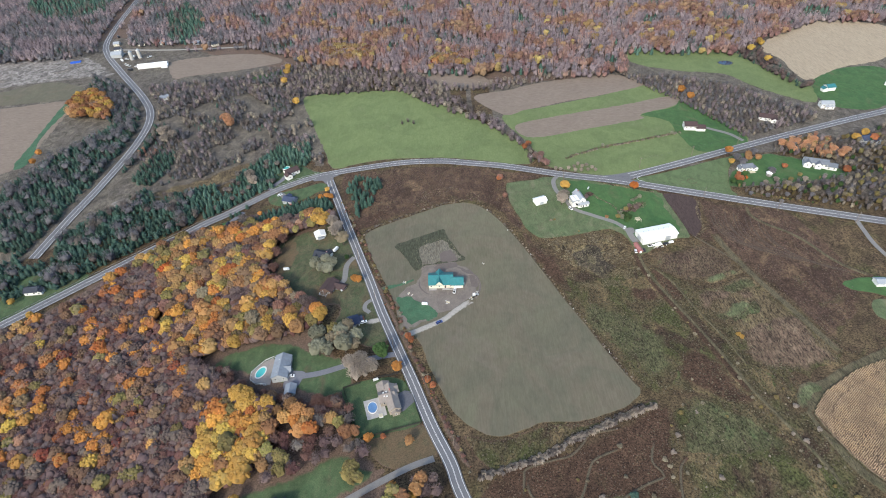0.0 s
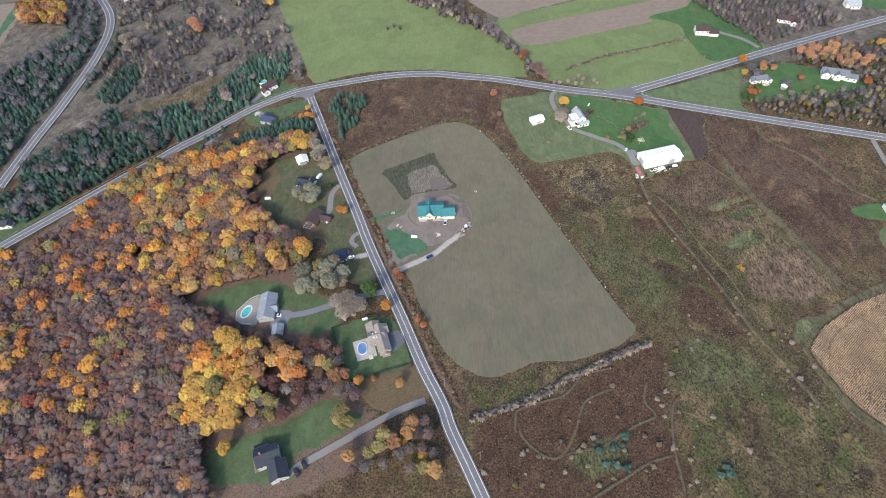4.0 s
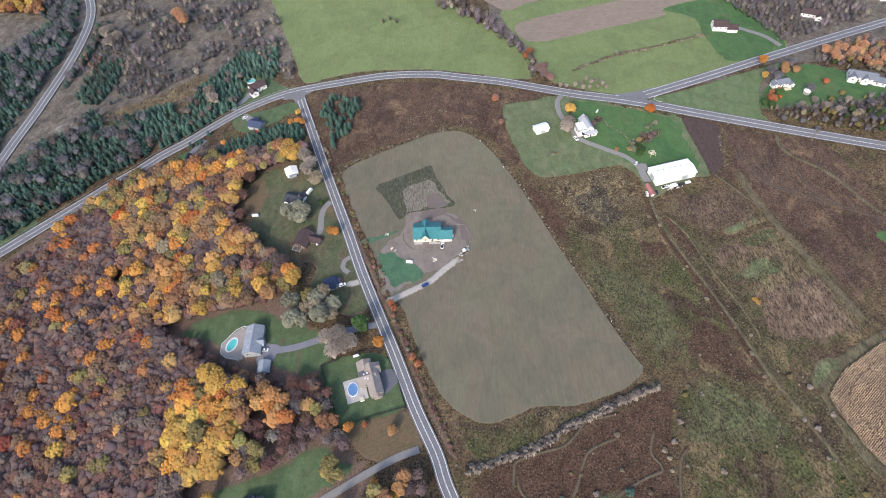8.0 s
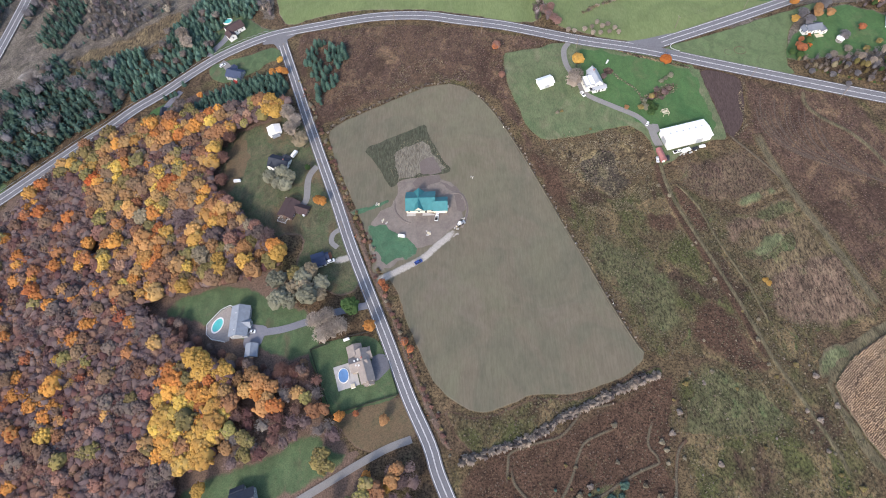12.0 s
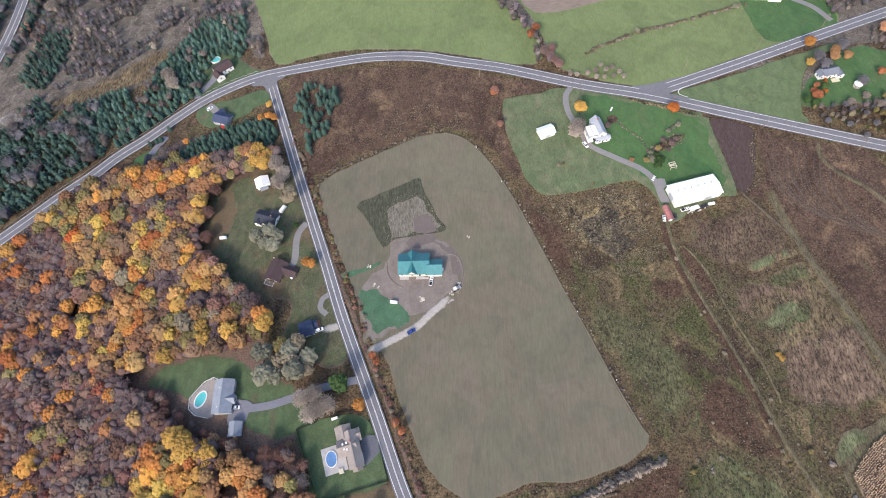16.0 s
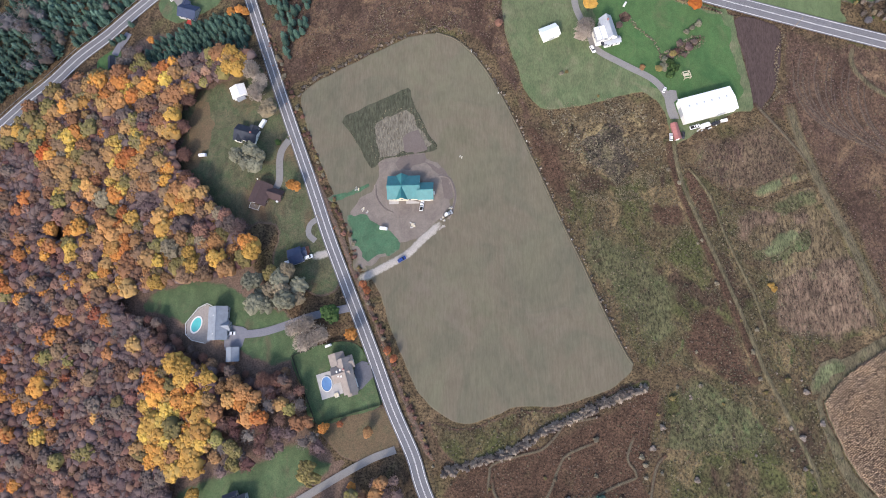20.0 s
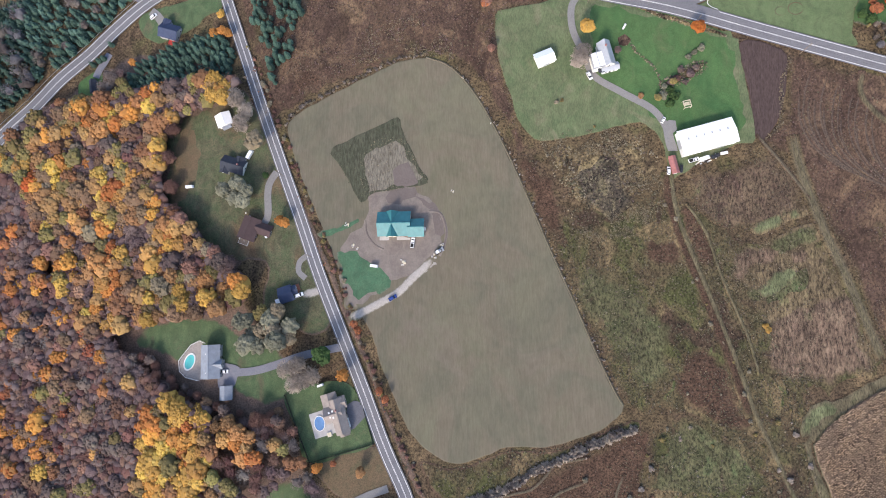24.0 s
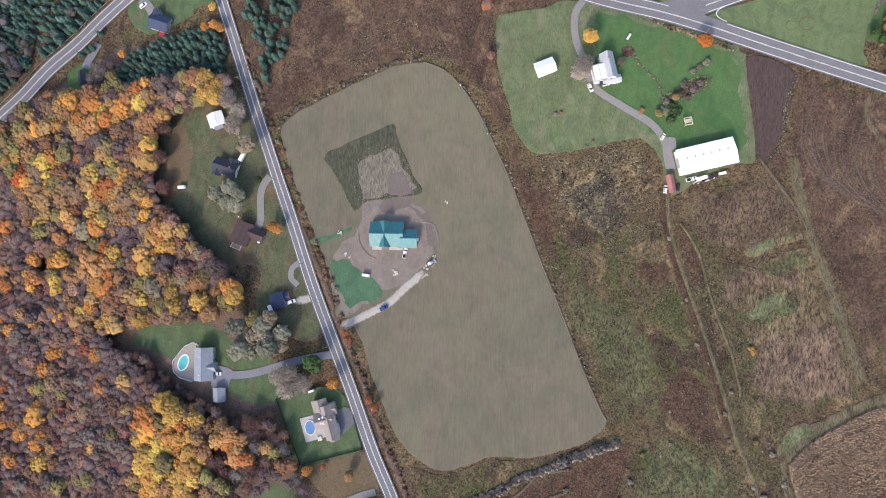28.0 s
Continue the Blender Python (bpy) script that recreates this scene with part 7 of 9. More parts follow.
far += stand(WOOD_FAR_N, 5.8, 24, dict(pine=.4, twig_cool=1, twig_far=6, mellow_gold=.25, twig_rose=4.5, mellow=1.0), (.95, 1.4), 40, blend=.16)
near = clear_of(near, (ROAD_MAIN, ROAD_LOCAL, DRIVE_SOUTH, DRIVE_POOL), 9.5)
valley = clear_of(valley, (ROAD_VALLEY, ROAD_MAIN, ROAD_BRANCH), 10.5)
pines = clear_of(pines, (ROAD_MAIN, ROAD_LOCAL), 6.5)
far = clear_of(far, (ROAD_VALLEY, TRACK_FAR), 11)
CLEARINGS = ((302.7, 487.1, 10), (369.0, 508.2, 9), (-151.0, 445.4, 14), (-156, 434, 9), (246.5, 404.4, 12), (305.3, 403, 14), (-189.6, 369.6, 7))


def open_up(rows):
    return [r for r in rows if all((r[1] - x) ** 2 + (r[2] - y) ** 2 > q * q for x, y, q in CLEARINGS)]


pines = [r if r[0] == "pine" else (r[0], r[1], r[2], r[3] * .6) for r in pines]
near, pines, valley = open_up(near), open_up(pines), open_up(valley)
valley, pines = ([r for r in g if not inside(r[1], r[2], SLOPE_CLEARING)] for g in (valley, pines))
# the trees beside the yards stand singly, the depth of each wood is one mass
MIDDLE = Vector((-95, 225))
near.sort(key=lambda r: (Vector((r[1], r[2])) - MIDDLE).length)
pines.sort(key=lambda r: (Vector((r[1], r[2])) - MIDDLE).length)
_rng = random.Random(11)
for kind, x, y, size in near[:110]:
    tree(kind, x, y, size, _rng, "woodland trees by the houses")
for kind, x, y, size in pines[:220]:
    tree(kind, x, y, size, _rng, "planted conifers by the junction" if kind == "pine" else "woodland trees by the junction")
woods("autumn_woods", near[110:], "dense orange, gold and mauve autumn woods", SMALL)
woods("conifer_belt", pines[220:], "belt of dark conifers on the slope", SMALL)
woods("valley_woods", valley, "bare grey scrub woods and dark conifers, twigs blued for haze", FAR)
woods("far_woods", far, "distant rust autumn forest with mauve haze in its colour", DISTANT)
# twig mass added close to crown height, so gaps between crowns stay pale
under = []
for k, pts in enumerate((WOOD_GOLD, WOOD_WEST, WOOD_MAUVE, WOOD_CLUSTER, WOOD_ROADSIDE)):
    under += stand(pts, 2.6, 60 + k, dict(under=3, under_grey=4), (.85, 1.2), None, YARDS)
under = clear_of(under, (ROAD_MAIN, ROAD_LOCAL, DRIVE_SOUTH, DRIVE_POOL), 8)
woods("undergrowth", under, "brown saplings and undergrowth raised to fill gaps between crowns", UNDER)


# ---- single trees and shrubs ----
_rng = random.Random(23)
for kind, size, spots in SINGLE_TREES:
    for x, y in spots:
        tree(kind, x, y, size * 1.22, _rng, label="" if size > .6 else "small " + WORDS[kind])


def shrubs(name, rows, label, mats, tufts=5, slim=1.0):
    """Low clumps of dry weeds, each a few bent blades or tufts."""
    rng = np.random.default_rng(5)
    V, F, S = [], [], []
    base_f = []
    for i in range(tufts):
        k = 4 * i
        base_f += [(k, k + 1, k + 2), (k, k + 2, k + 3)]
    base_f = np.array(base_f)
    for n, (x, y, s, slot) in enumerate(rows):
        pts = []
        for i in range(tufts):
            a = rng.uniform(0, 6.283)
            o, t = np.array([math.cos(a), math.sin(a), 0]), np.array([-math.sin(a), math.cos(a), 0])
            q, w, h = rng.uniform(.25, .8) * s, rng.uniform(.25, .5) * s * slim, rng.uniform(.5, 1.0) * s
            pts += [o * q * .1 + (0, 0, h * .7), o * q * .6 + t * w + (0, 0, h * .8), o * q * 1.1 + (0, 0, h * .25), o * q * .6 - t * w + (0, 0, h * .6)]
        V.append(np.array(pts) + np.array([x, y, ground(x, y) + .1]))
        F.append(base_f + n * 4 * tufts)
        S.append(np.full(len(base_f), slot))
    V, F, S = np.concatenate(V), np.concatenate(F), np.concatenate(S)
    me = bpy.data.meshes.new(name)
    me.vertices.add(len(V))
    me.vertices.foreach_set("co", V.ravel())
    me.loops.add(F.size)
    me.loops.foreach_set("vertex_index", F.ravel().astype(np.int32))
    me.polygons.add(len(F))
    me.polygons.foreach_set("loop_start", np.arange(0, F.size, 3, dtype=np.int32))
    for m in mats:
        me.materials.append(M[m])
    me.polygons.foreach_set("material_index", S.astype(np.int32))
    me.update(calc_edges=True)
    return tagged(new(name, me), label, "scrub", kind="stuff")


def tussocks(pts, gap, seed, slots, sizes=(.5, 1.2), avoid=(), patchy=0.0, drift=16):
    rng = random.Random(seed)
    out = []
    for x, y in scatter(pts, gap, seed, avoid=avoid):
        if patchy and noise.noise((x / drift, y / drift, seed)) + .5 * noise.noise((x / drift * 3, y / drift * 3, seed)) + rng.uniform(-.2, .2) < patchy - .5:
            continue
        out.append((x, y, rng.uniform(*sizes), rng.choice(slots)))
    return out


def beside(line, off, width, gap, seed):
    """Places strewn along a line, to one side of it."""
    rng = random.Random(seed)
    p = spline(line, gap)
    out = []
    for i in range(1, len(p)):
        d = (p[i] - p[i - 1]).normalized()
        q = p[i] + Vector((d.y, -d.x)) * (off + rng.uniform(-width, width)) + d * rng.uniform(-gap, gap)
        out.append((q.x, q.y))
    return out


_r = random.Random(31)
VERGE_SPOTS = []
rows = tussocks(HEATH_NORTH, 1.4, 41, (0, 0, 1), (.3, .8), (), .45) + tussocks(HEATH_SOUTH, 1.5, 42, (0, 0, 1), (.3, .8), (), .45) + tussocks(HEATH_EAST, 1.7, 43, (0, 0, 1), (.3, .8), (), .45)
rows += tussocks(WEEDS_MID, 1.3, 44, (0, 1, 1), (.3, .9), (), .4) + tussocks(WEEDS_SOUTH, 1.5, 45, (0, 1, 1), (.3, .9), (), .4) + tussocks(REST_EAST, 1.6, 46, (0, 0, 1), (.3, .8), (WEEDS_MID, LAWN_FARM, PLOUGHED), .4)
rows += tussocks(VERGE_EAST, 1.0, 49, (0, 0, 1, 2), (.4, 1.2)) + tussocks(HEDGE_STRIP, 1.4, 50, (0, 1, 1), (.4, 1.0))
rows += tussocks(GARDEN_BED, 1.0, 51, (0, 1, 1, 3), (.6, 1.5)) + tussocks(VERGE_MAIN, .9, 54, (0, 0, 3), (.4, 1.0)) + tussocks(LAWN_SPOT, 1.3, 55, (0, 0, 3), (.4, .8))
rows += [(x, y, _r.uniform(.5, 1.1), _r.choice((0, 3, 1))) for k in range(3) for x, y in beside(LAWN_LINE, 0, .7, 1.0, 56 + k)]
rows += tussocks(FARM_THICKET, 1.2, 47, (0, 3, 3, 1), (.5, 1.3), (LAWN_FARM,), .42)
rows += tussocks(TAN_TUFTS, 1.5, 53, (3, 0, 1), (.4, .9), (), .6)
shrubs("scrub", rows, "dry brown and olive weeds and brambles", ("weed_brown", "weed_olive", "leaf_rust", "shrub"))
# dry grass and brush that catch the light, strewn in drifts
wisps = tussocks(WISPS_FARM, .6, 90, (0, 1, 1), (.35, .95), (), .6, 9) + tussocks(WISPS_NORTH, .9, 91, (0, 1, 3), (.5, 1.3), (), .5, 10)
wisps += tussocks(DARK_BRUSH, 1.1, 92, (4, 4, 3, 1), (.5, 1.3), (), .55, 8) + tussocks(PINK_WEEDS, .8, 93, (5, 1, 5), (.4, .9), (), .45) + tussocks(DRY_WEEDS, .9, 94, (5, 1, 2), (.4, .9), (), .5)
wisps += tussocks(STRAW_A, 1.1, 95, (1, 2, 5), (.4, 1.0), (DRY_WEEDS, PINK_WEEDS), .55) + tussocks(STRAW_B, 1.1, 96, (2, 2, 5, 6), (.4, 1.0), (), .55)
wisps += tussocks(WEEDS_MID, 1.05, 97, (1, 2, 6, 6), (.4, 1.0), (WISPS_FARM,), .5) + tussocks(WEEDS_SOUTH, 1.15, 98, (6, 6, 1), (.4, 1.0), (), .5) + tussocks(GREEN_PATCH, .8, 99, (6, 2), (.3, .7))
wisps += tussocks(HEATH_NORTH, 1.2, 100, (3, 3, 5, 2), (.4, 1.0), (WISPS_NORTH,), .5) + tussocks(HEATH_SOUTH, 1.2, 101, (5, 5, 2), (.3, .7), (), .6) + tussocks(HEATH_EAST, 1.4, 102, (3, 5, 2), (.4, .9), (), .5)
wisps += tussocks(DRYGRASS, .8, 103, (0, 1), (.4, .9), (PLOT_DIRT,)) + tussocks(WEEDS, .9, 104, (6, 6, 4), (.4, .8), (DRYGRASS,))
wisps += [(x, y, _r.uniform(.5, 1.2), _r.choice((0, 1, 2))) for k in range(3) for x, y in beside(PLOUGH_EDGE, 0, 1.0, .9, 105 + k)]
shrubs("dry_grass", wisps, "drifts of pale straw, brown and olive dry grass and brush", ("leaf_straw", "shrub", "weed_brown", "twig", "weed_dark", "weed_rose", "weed_olive"), 5, .55)
for k, (x, y) in enumerate(beside(VERGE_LINE, 0, 1.3, 3.2, 62) + beside(VERGE_LINE, .5, 1.5, 8.0, 63)):
    VERGE_SPOTS.append((x, y))
hedge = [(x, y, _r.uniform(1.4, 3.0), _r.choice((0, 0, 1))) for k in range(3) for x, y in beside(HEDGE_ROW, 0, 1.6, 1.6, 60 + k)]
hedge += [(x, y, _r.uniform(.8, 1.7), _r.choice((0, 1, 2))) for k in range(2) for x, y in beside(FIELD[:6], -1.5, 1.0, 1.8, 64 + k)]
hedge += [(x, y, _r.uniform(.6, 1.3), _r.choice((0, 1, 2))) for x, y in beside(FIELD[6:15], -1.2, .8, 2.0, 68)]
hedge += [(x, y, _r.uniform(1.0, 2.4), _r.choice((0, 1, 2))) for k in range(2) for x, y in beside(MEADOW_HEDGE, 0, 1.3, 1.8, 65 + 40 * k)]
shrubs("hedgerow", hedge, "pale leafless hedgerow along the field edge", ("pale_twig", "twig_grey", "leaf_straw"), 24, .4)


def bush_mesh(seed):
    v, f = leafy(seed, r=1.0, h=1.5, lobes=5, cards=16, size=.42, deep=.7)
    return v, f


def bush(kind, x, y, size, label, group=""):
    ob = thing("bush", x, y, _r.uniform(0, 360), label, "bush", group)
    ob.scale = (size, size, size)
    key = (kind, "bush", _r.randrange(4))
    if key not in _crowns:
        v, f = bush_mesh(100 + key[2])
        _crowns[key] = mesh_of("foliage", v, f, [M[kind]])
    piece("foliage", _crowns[key], ob)


for x, y in scatter(HEATH_SOUTH, 4.0, 71) + scatter(WEEDS_SOUTH, 4.5, 72) + scatter(SCRUB_DOTS, 4.5, 73):
    if _r.random() < .86:
        continue
    k = _r.choice(("pale_twig", "shrub", "leaf_straw", "leaf_olive", "pale_twig"))
    bush(k, x, y, _r.choice((.5, .6, .8, 1.0, 1.4)), "pale rounded bush in russet scrub" if k != "leaf_olive" else "olive green bush in russet scrub", "bushes in the scrub")
for x, y in SPRUCE_SPOTS:
    bush("needle", x, y, _r.uniform(1.4, 2.2), "bluish green juniper bush in russet scrub", "junipers in the scrub")
for x, y in PALE_SPOTS:
    bush(_r.choice(("pale_twig", "leaf_straw", "shrub")), x, y, _r.uniform(.9, 1.5), "pale rounded bush in russet scrub", "bushes in the scrub")
for x, y in FLAME_SHRUBS:
    bush("leaf_flame", x, y, 1.5, "fiery red garden shrub beside a house", "red shrubs by the house")
for x, y in beside(TRACK_A, 3.5, 2.0, 9.0, 74):
    bush(_r.choice(("shrub", "leaf_olive")), x, y, _r.uniform(.6, 1.3), "dry rounded bush beside a farm track", "bushes along the track")
for x, y in VERGE_SPOTS:
    k = _r.choice(("leaf_rose", "twig_russet", "twig_russet", "twig_russet", "leaf_olive", "shrub", "leaf_brown"))
    bush(k, x, y, _r.uniform(.6, 1.4), "russet and tan bush on the road verge", "bushes on the verge")
for x, y in ((172.1, 226.0), (171.2, 228.0)):
    bush("leaf_gold", x, y, 1.5, "yellow autumn bush beside a farm track")
for x, y, s, k in ((117.2, 346.3, 1.6, "leaf_tan"), (93.1, 330.8, .8, "leaf_olive"), (74.2, 344.4, 1.2, "shrub"), (77.2, 345.4, 1.0, "leaf_olive"), (102.2, 361.3, 1.0, "pale_twig")):
    bush(k, x, y, s, "low garden bush on the farm lawn")


for x, y in [(128.4, 345.8), (131.6, 341.4), (131.0, 348.9), (133.9, 345.1), (129.6, 350.1)]:
    bush(_r.choice(("leaf_grey", "leaf_green", "leaf_grey")), x, y, _r.uniform(1.7, 2.6), "loose grey-green shrub on the farm lawn")
for x, y in [(145.2, 368.1), (148.8, 370.3), (142.3, 365.9)]:
    bush("leaf_grey", x, y, _r.uniform(1.4, 2.0), "pale feathery shrub on the farm lawn")
for x, y in [(137.9, 359.1), (142.6, 356.6), (135.3, 354.8), (139.7, 352.7), (133.0, 352.9), (145.5, 360.0)]:
    bush(_r.choice(("twig_russet", "leaf_dusk", "twig")), x, y, _r.uniform(1.3, 2.2), "brown overgrown shrub in a garden bed")


# ---- buildings ----
def prism(w, d, h, rise, ridge):
    """Walls with gables under a ridge along x or y."""
    bm = bmesh.new()
    a, b = w / 2, d / 2
    base = [bm.verts.new(p) for p in ((-a, -b, -.5), (a, -b, -.5), (a, b, -.5), (-a, b, -.5))]
    top = [bm.verts.new(p) for p in ((-a, -b, h), (a, -b, h), (a, b, h), (-a, b, h))]
    if ridge == "x":
        r = [bm.verts.new((-a, 0, h + rise)), bm.verts.new((a, 0, h + rise))]
        sides = [(base[0], base[1], top[1], top[0]), (base[2], base[3], top[3], top[2]), (base[1], base[2], top[2], r[1], top[1]), (base[3], base[0], top[0], r[0], top[3]), (top[0], top[1], r[1], r[0]), (top[2], top[3], r[0], r[1])]
    else:
        r = [bm.verts.new((0, -b, h + rise)), bm.verts.new((0, b, h + rise))]
        sides = [(base[1], base[2], top[2], top[1]), (base[3], base[0], top[0], top[3]), (base[0], base[1], top[1], r[0], top[0]), (base[2], base[3], top[3], r[1], top[2]), (top[1], top[2], r[1], r[0]), (top[3], top[0], r[0], r[1])]
    for s in sides:
        bm.faces.new(s)
    bm.faces.new(base[::-1])
    bmesh.ops.recalc_face_normals(bm, faces=bm.faces)
    return bm


def roof_slabs(w, d, h, rise, ridge, over=.45, thick=.16):
    bm = bmesh.new()
    half = (d if ridge == "x" else w) / 2
    long = (w if ridge == "x" else d) / 2 + over
    slope = rise / half
    e = half + over
    for s in (-1, 1):
        prof = [(0, h + rise + .02), (s * e, h - slope * over + .02), (s * e, h - slope * over + .02 + thick), (0, h + rise + .02 + thick)]
        ends = []
        for q in (-long, long):
            ends.append([bm.verts.new((q, y, z) if ridge == "x" else (y, q, z)) for y, z in prof])
        bm.faces.new(ends[0])
        bm.faces.new(ends[1][::-1])
        for i in range(4):
            bm.faces.new((ends[0][i], ends[0][(i + 1) % 4], ends[1][(i + 1) % 4], ends[1][i]))
    bmesh.ops.recalc_face_normals(bm, faces=bm.faces)
    return bm


def cap_bm(w, d, h, rise, ridge, over=.45):
    long = (w if ridge == "x" else d) + 2 * over
    bm = bmesh.new()
    return box(bm, 0, 0, h + rise + .2, *((long, .35, .1) if ridge == "x" else (.35, long, .1)))


_panes = {}


def window(parent, x, y, z, w, h, facing, trim="white"):
    key = (round(w, 1), round(h, 1), trim)
    if key not in _panes:
        f = boxes((0, 0, h / 2, w + .2, .1, .1), (0, 0, -h / 2, w + .3, .16, .1), (-w / 2 - .05, 0, 0, .1, .1, h), (w / 2 + .05, 0, 0, .1, .1, h), (0, 0, 0, .05, .07, h))
        fm, pm = bpy.data.meshes.new("window"), bpy.data.meshes.new("pane")
        f.to_mesh(fm)
        f.free()
        p = boxes((0, 0, 0, w, .04, h))
        p.to_mesh(pm)
        p.free()
        fm.materials.append(M[trim])
        pm.materials.append(M["glass"])
        _panes[key] = fm, pm
    fm, pm = _panes[key]
    ob = piece("window", fm, parent, pose(x, y, z, 0, 0, facing))
    piece("pane", pm, ob)


def building(name, x, y, rot, blocks, wall, roof, label, category="house", windows=True, chimney=None, door=None, garage=None, up=0.0, group=""):
    """blocks: offset x, y, width, depth, wall height, roof rise, ridge."""
    ob = thing(name, x, y, rot, label, category, group, up=up)
    for n, (ox, oy, w, d, h, rise, ridge) in enumerate(blocks):
        m = Matrix.Translation((ox, oy, 0))
        for nm, bm, mt in (("wall", prism(w, d, h, rise, ridge), wall), ("roof", roof_slabs(w, d, h, rise, ridge), roof), ("ridge_cap", cap_bm(w, d, h, rise, ridge), roof)):
            bm.transform(m)
            part(nm, bm, M[mt], ob)
        if windows:
            for side in (-1, 1):
                k = max(1, int(w / 3.2))
                for i in range(k):
                    window(ob, ox + (i + .5 - k / 2) * w / k, oy + side * (d / 2 + .04), h - 1.3, 1.0, 1.3, 0)
                k = max(1, int(d / 4))
                for i in range(k):
                    window(ob, ox + side * (w / 2 + .04), oy + (i + .5 - k / 2) * d / k, h - 1.3, 1.0, 1.3, 90)
    if chimney:
        cx, cy, ch = chimney
        c = part("chimney", boxes((cx, cy, ch - 1.2, .8, .8, 2.6), bevel=.03), M["red"], ob, "brick chimney")
        part("flue", rod(bmesh.new(), (cx, cy, ch), (cx, cy, ch + .45), .15, .13), M["concrete"], c)
    if door:
        dx, dy, ang = door
        q = part("door", boxes((0, 0, 1.02, 1.0, .08, 2.05), bevel=.01), M["darkwood"], ob)
        q.matrix_basis = pose(dx, dy, 0, 0, 0, ang)
        part("handle", rod(bmesh.new(), (.35, -.1, 1), (.35, .02, 1), .03, .03), M["steel"], q)
    if garage:
        gx, gy, gw, gh, ang = garage
        q = part("garage_door", boxes(*[(0, 0, .25 + i * gh / 5, gw, .08, gh / 5 - .04) for i in range(5)], bevel=.01), M["white"], ob)
        q.matrix_basis = pose(gx, gy, 0, 0, 0, ang)
    return ob


# the new house in the field
h = building("farmhouse", -10.8, 282.0, 0, ((0, 0, 16.4, 12.0, 3.4, 3.3, "x"), (-1.0, 0, 5.6, 12.5, 3.4, 3.25, "y"), (11.4, -2.2, 7.6, 8.6, 3.3, 2.7, "x")), "cream", "roof_teal", "new cream house with a teal metal roof", chimney=None, door=(3, -6.1, 0), garage=(11.4, -6.55, 4.8, 2.4, 0))
part("porch", boxes((4.5, -7.0, .15, 7, 2.0, .3), (-5.5, -7.0, .15, 5, 2.0, .3), bevel=.03), M["concrete"], h)
part("air_unit", boxes((15.7, -2.5, .5, .9, 1.6, 1.0), bevel=.05), M["white"], h)

# the white farm
h = building("farmhouse", 98.2, 365.8, 13, ((1.5, 1.0, 6.0, 12.5, 5.4, 2.8, "y"), (-3.6, -1.4, 5.4, 7.5, 4.6, 1.6, "y"), (2.2, -5.6, 8.5, 3.2, 2.8, .9, "x")), "white", "roof_tin", "white farmhouse with grey tin roofs", chimney=(1.5, 4, 9.2), door=(2, -7.25, 0))
part("flat_roof", boxes((-3.6, -1.4, 6.3, 5.8, 7.6, .15), bevel=.03), M["roof_white"], h, "flat white membrane roof")
part("porch_roof", boxes((-2.6, -6.2, 3.0, 3.0, 2.4, .14), bevel=.03), M["roof_dark"], h)
b = building("barn", 148.1, 322.5, 14, ((0, 0, 27.4, 12.2, 4.6, 1.1, "x"),), "white", "roof_white", "long white metal barn with a white roof", "barn", windows=False)
for i in range(6):
    part("ridge_vent", boxes((-10 + 4 * i, 1.2, 5.75, .5, .9, .35), bevel=.05), M["steel"], b)
part("sliding_door", boxes((-13.8, 0, 2.0, .12, 4.5, 4.0), bevel=.02), M["roof_tin"], b)
part("sliding_door", boxes((6, -6.2, 2.0, 4.2, .12, 3.9), bevel=.02), M["roof_tin"], b)
b = building("shed", 68.5, 367.4, 21, ((0, 0, 9.2, 6.5, 3.2, 1.4, "x"),), "white", "roof_white", "white metal machine shed on the lawn", "shed", windows=False)
part("door", boxes((0, -3.3, 1.4, 3.0, .1, 2.7), bevel=.02), M["roof_tin"], b)
b = building("shed", 131.6, 309.2, 11, ((0, 0, 2.7, 8.4, 2.6, .8, "y"),), "red", "red", "small red wooden shed beside the barn", "shed", windows=False)
part("door", boxes((0, -4.25, 1.0, 1.6, .1, 2.0), bevel=.02), M["white"], b)

# the houses on the wood side of the side road
h = building("house", -142.4, 398.7, -18, ((0, 0, 11.0, 8.0, 3.2, 2.2, "x"), (-4, 4, 4.2, 4.5, 2.8, 1.3, "y")), "grey", "roof_navy", "dark blue roofed house beside conifers", door=(0, -4.1, 0))
part("deck", boxes((1.8, -5.2, .5, 3.6, 2.8, .16), bevel=.02), M["car_red"], h, "red wooden deck")
building("shed", -189.6, 369.6, 9, ((0, 0, 3.6, 7.5, 2.4, 1.2, "y"),), "grey", "roof_dark", "small dark shed beside the road", "shed", windows=False)
b = building("shed", -105.9, 343.1, 21, ((0, 0, 7.8, 6.6, 2.8, 1.3, "y"),), "white", "roof_white", "white-roofed garden shed at the wood's edge", "shed", windows=False)
part("lean_to", boxes((0, -4.15, 1.2, 5.0, 1.6, 2.2), bevel=.03), M["roof_grey"], b, "dark green-grey lean-to")
h = building("house", -98.9, 316.8, -18, ((0, 0, 12.6, 7.4, 3.0, 2.0, "x"), (-4.0, -3.2, 4.2, 4, 2.8, 1.3, "y"), (2.6, 3.4, 4.6, 3.4, 2.8, 1.2, "y")), "white", "roof_dark", "white bungalow with a charcoal shingle roof", chimney=(3, .6, 5.6), door=(1, -3.8, 0))
h = building("house", -88.4, 281.7, -20, ((0, 0, 9.0, 11.5, 3.0, 2.2, "y"), (7.5, 2.0, 8.0, 5.6, 2.6, 1.6, "x")), "brown", "roof_brown", "dark brown roadside house with a garage wing", door=(1, -5.85, 0))
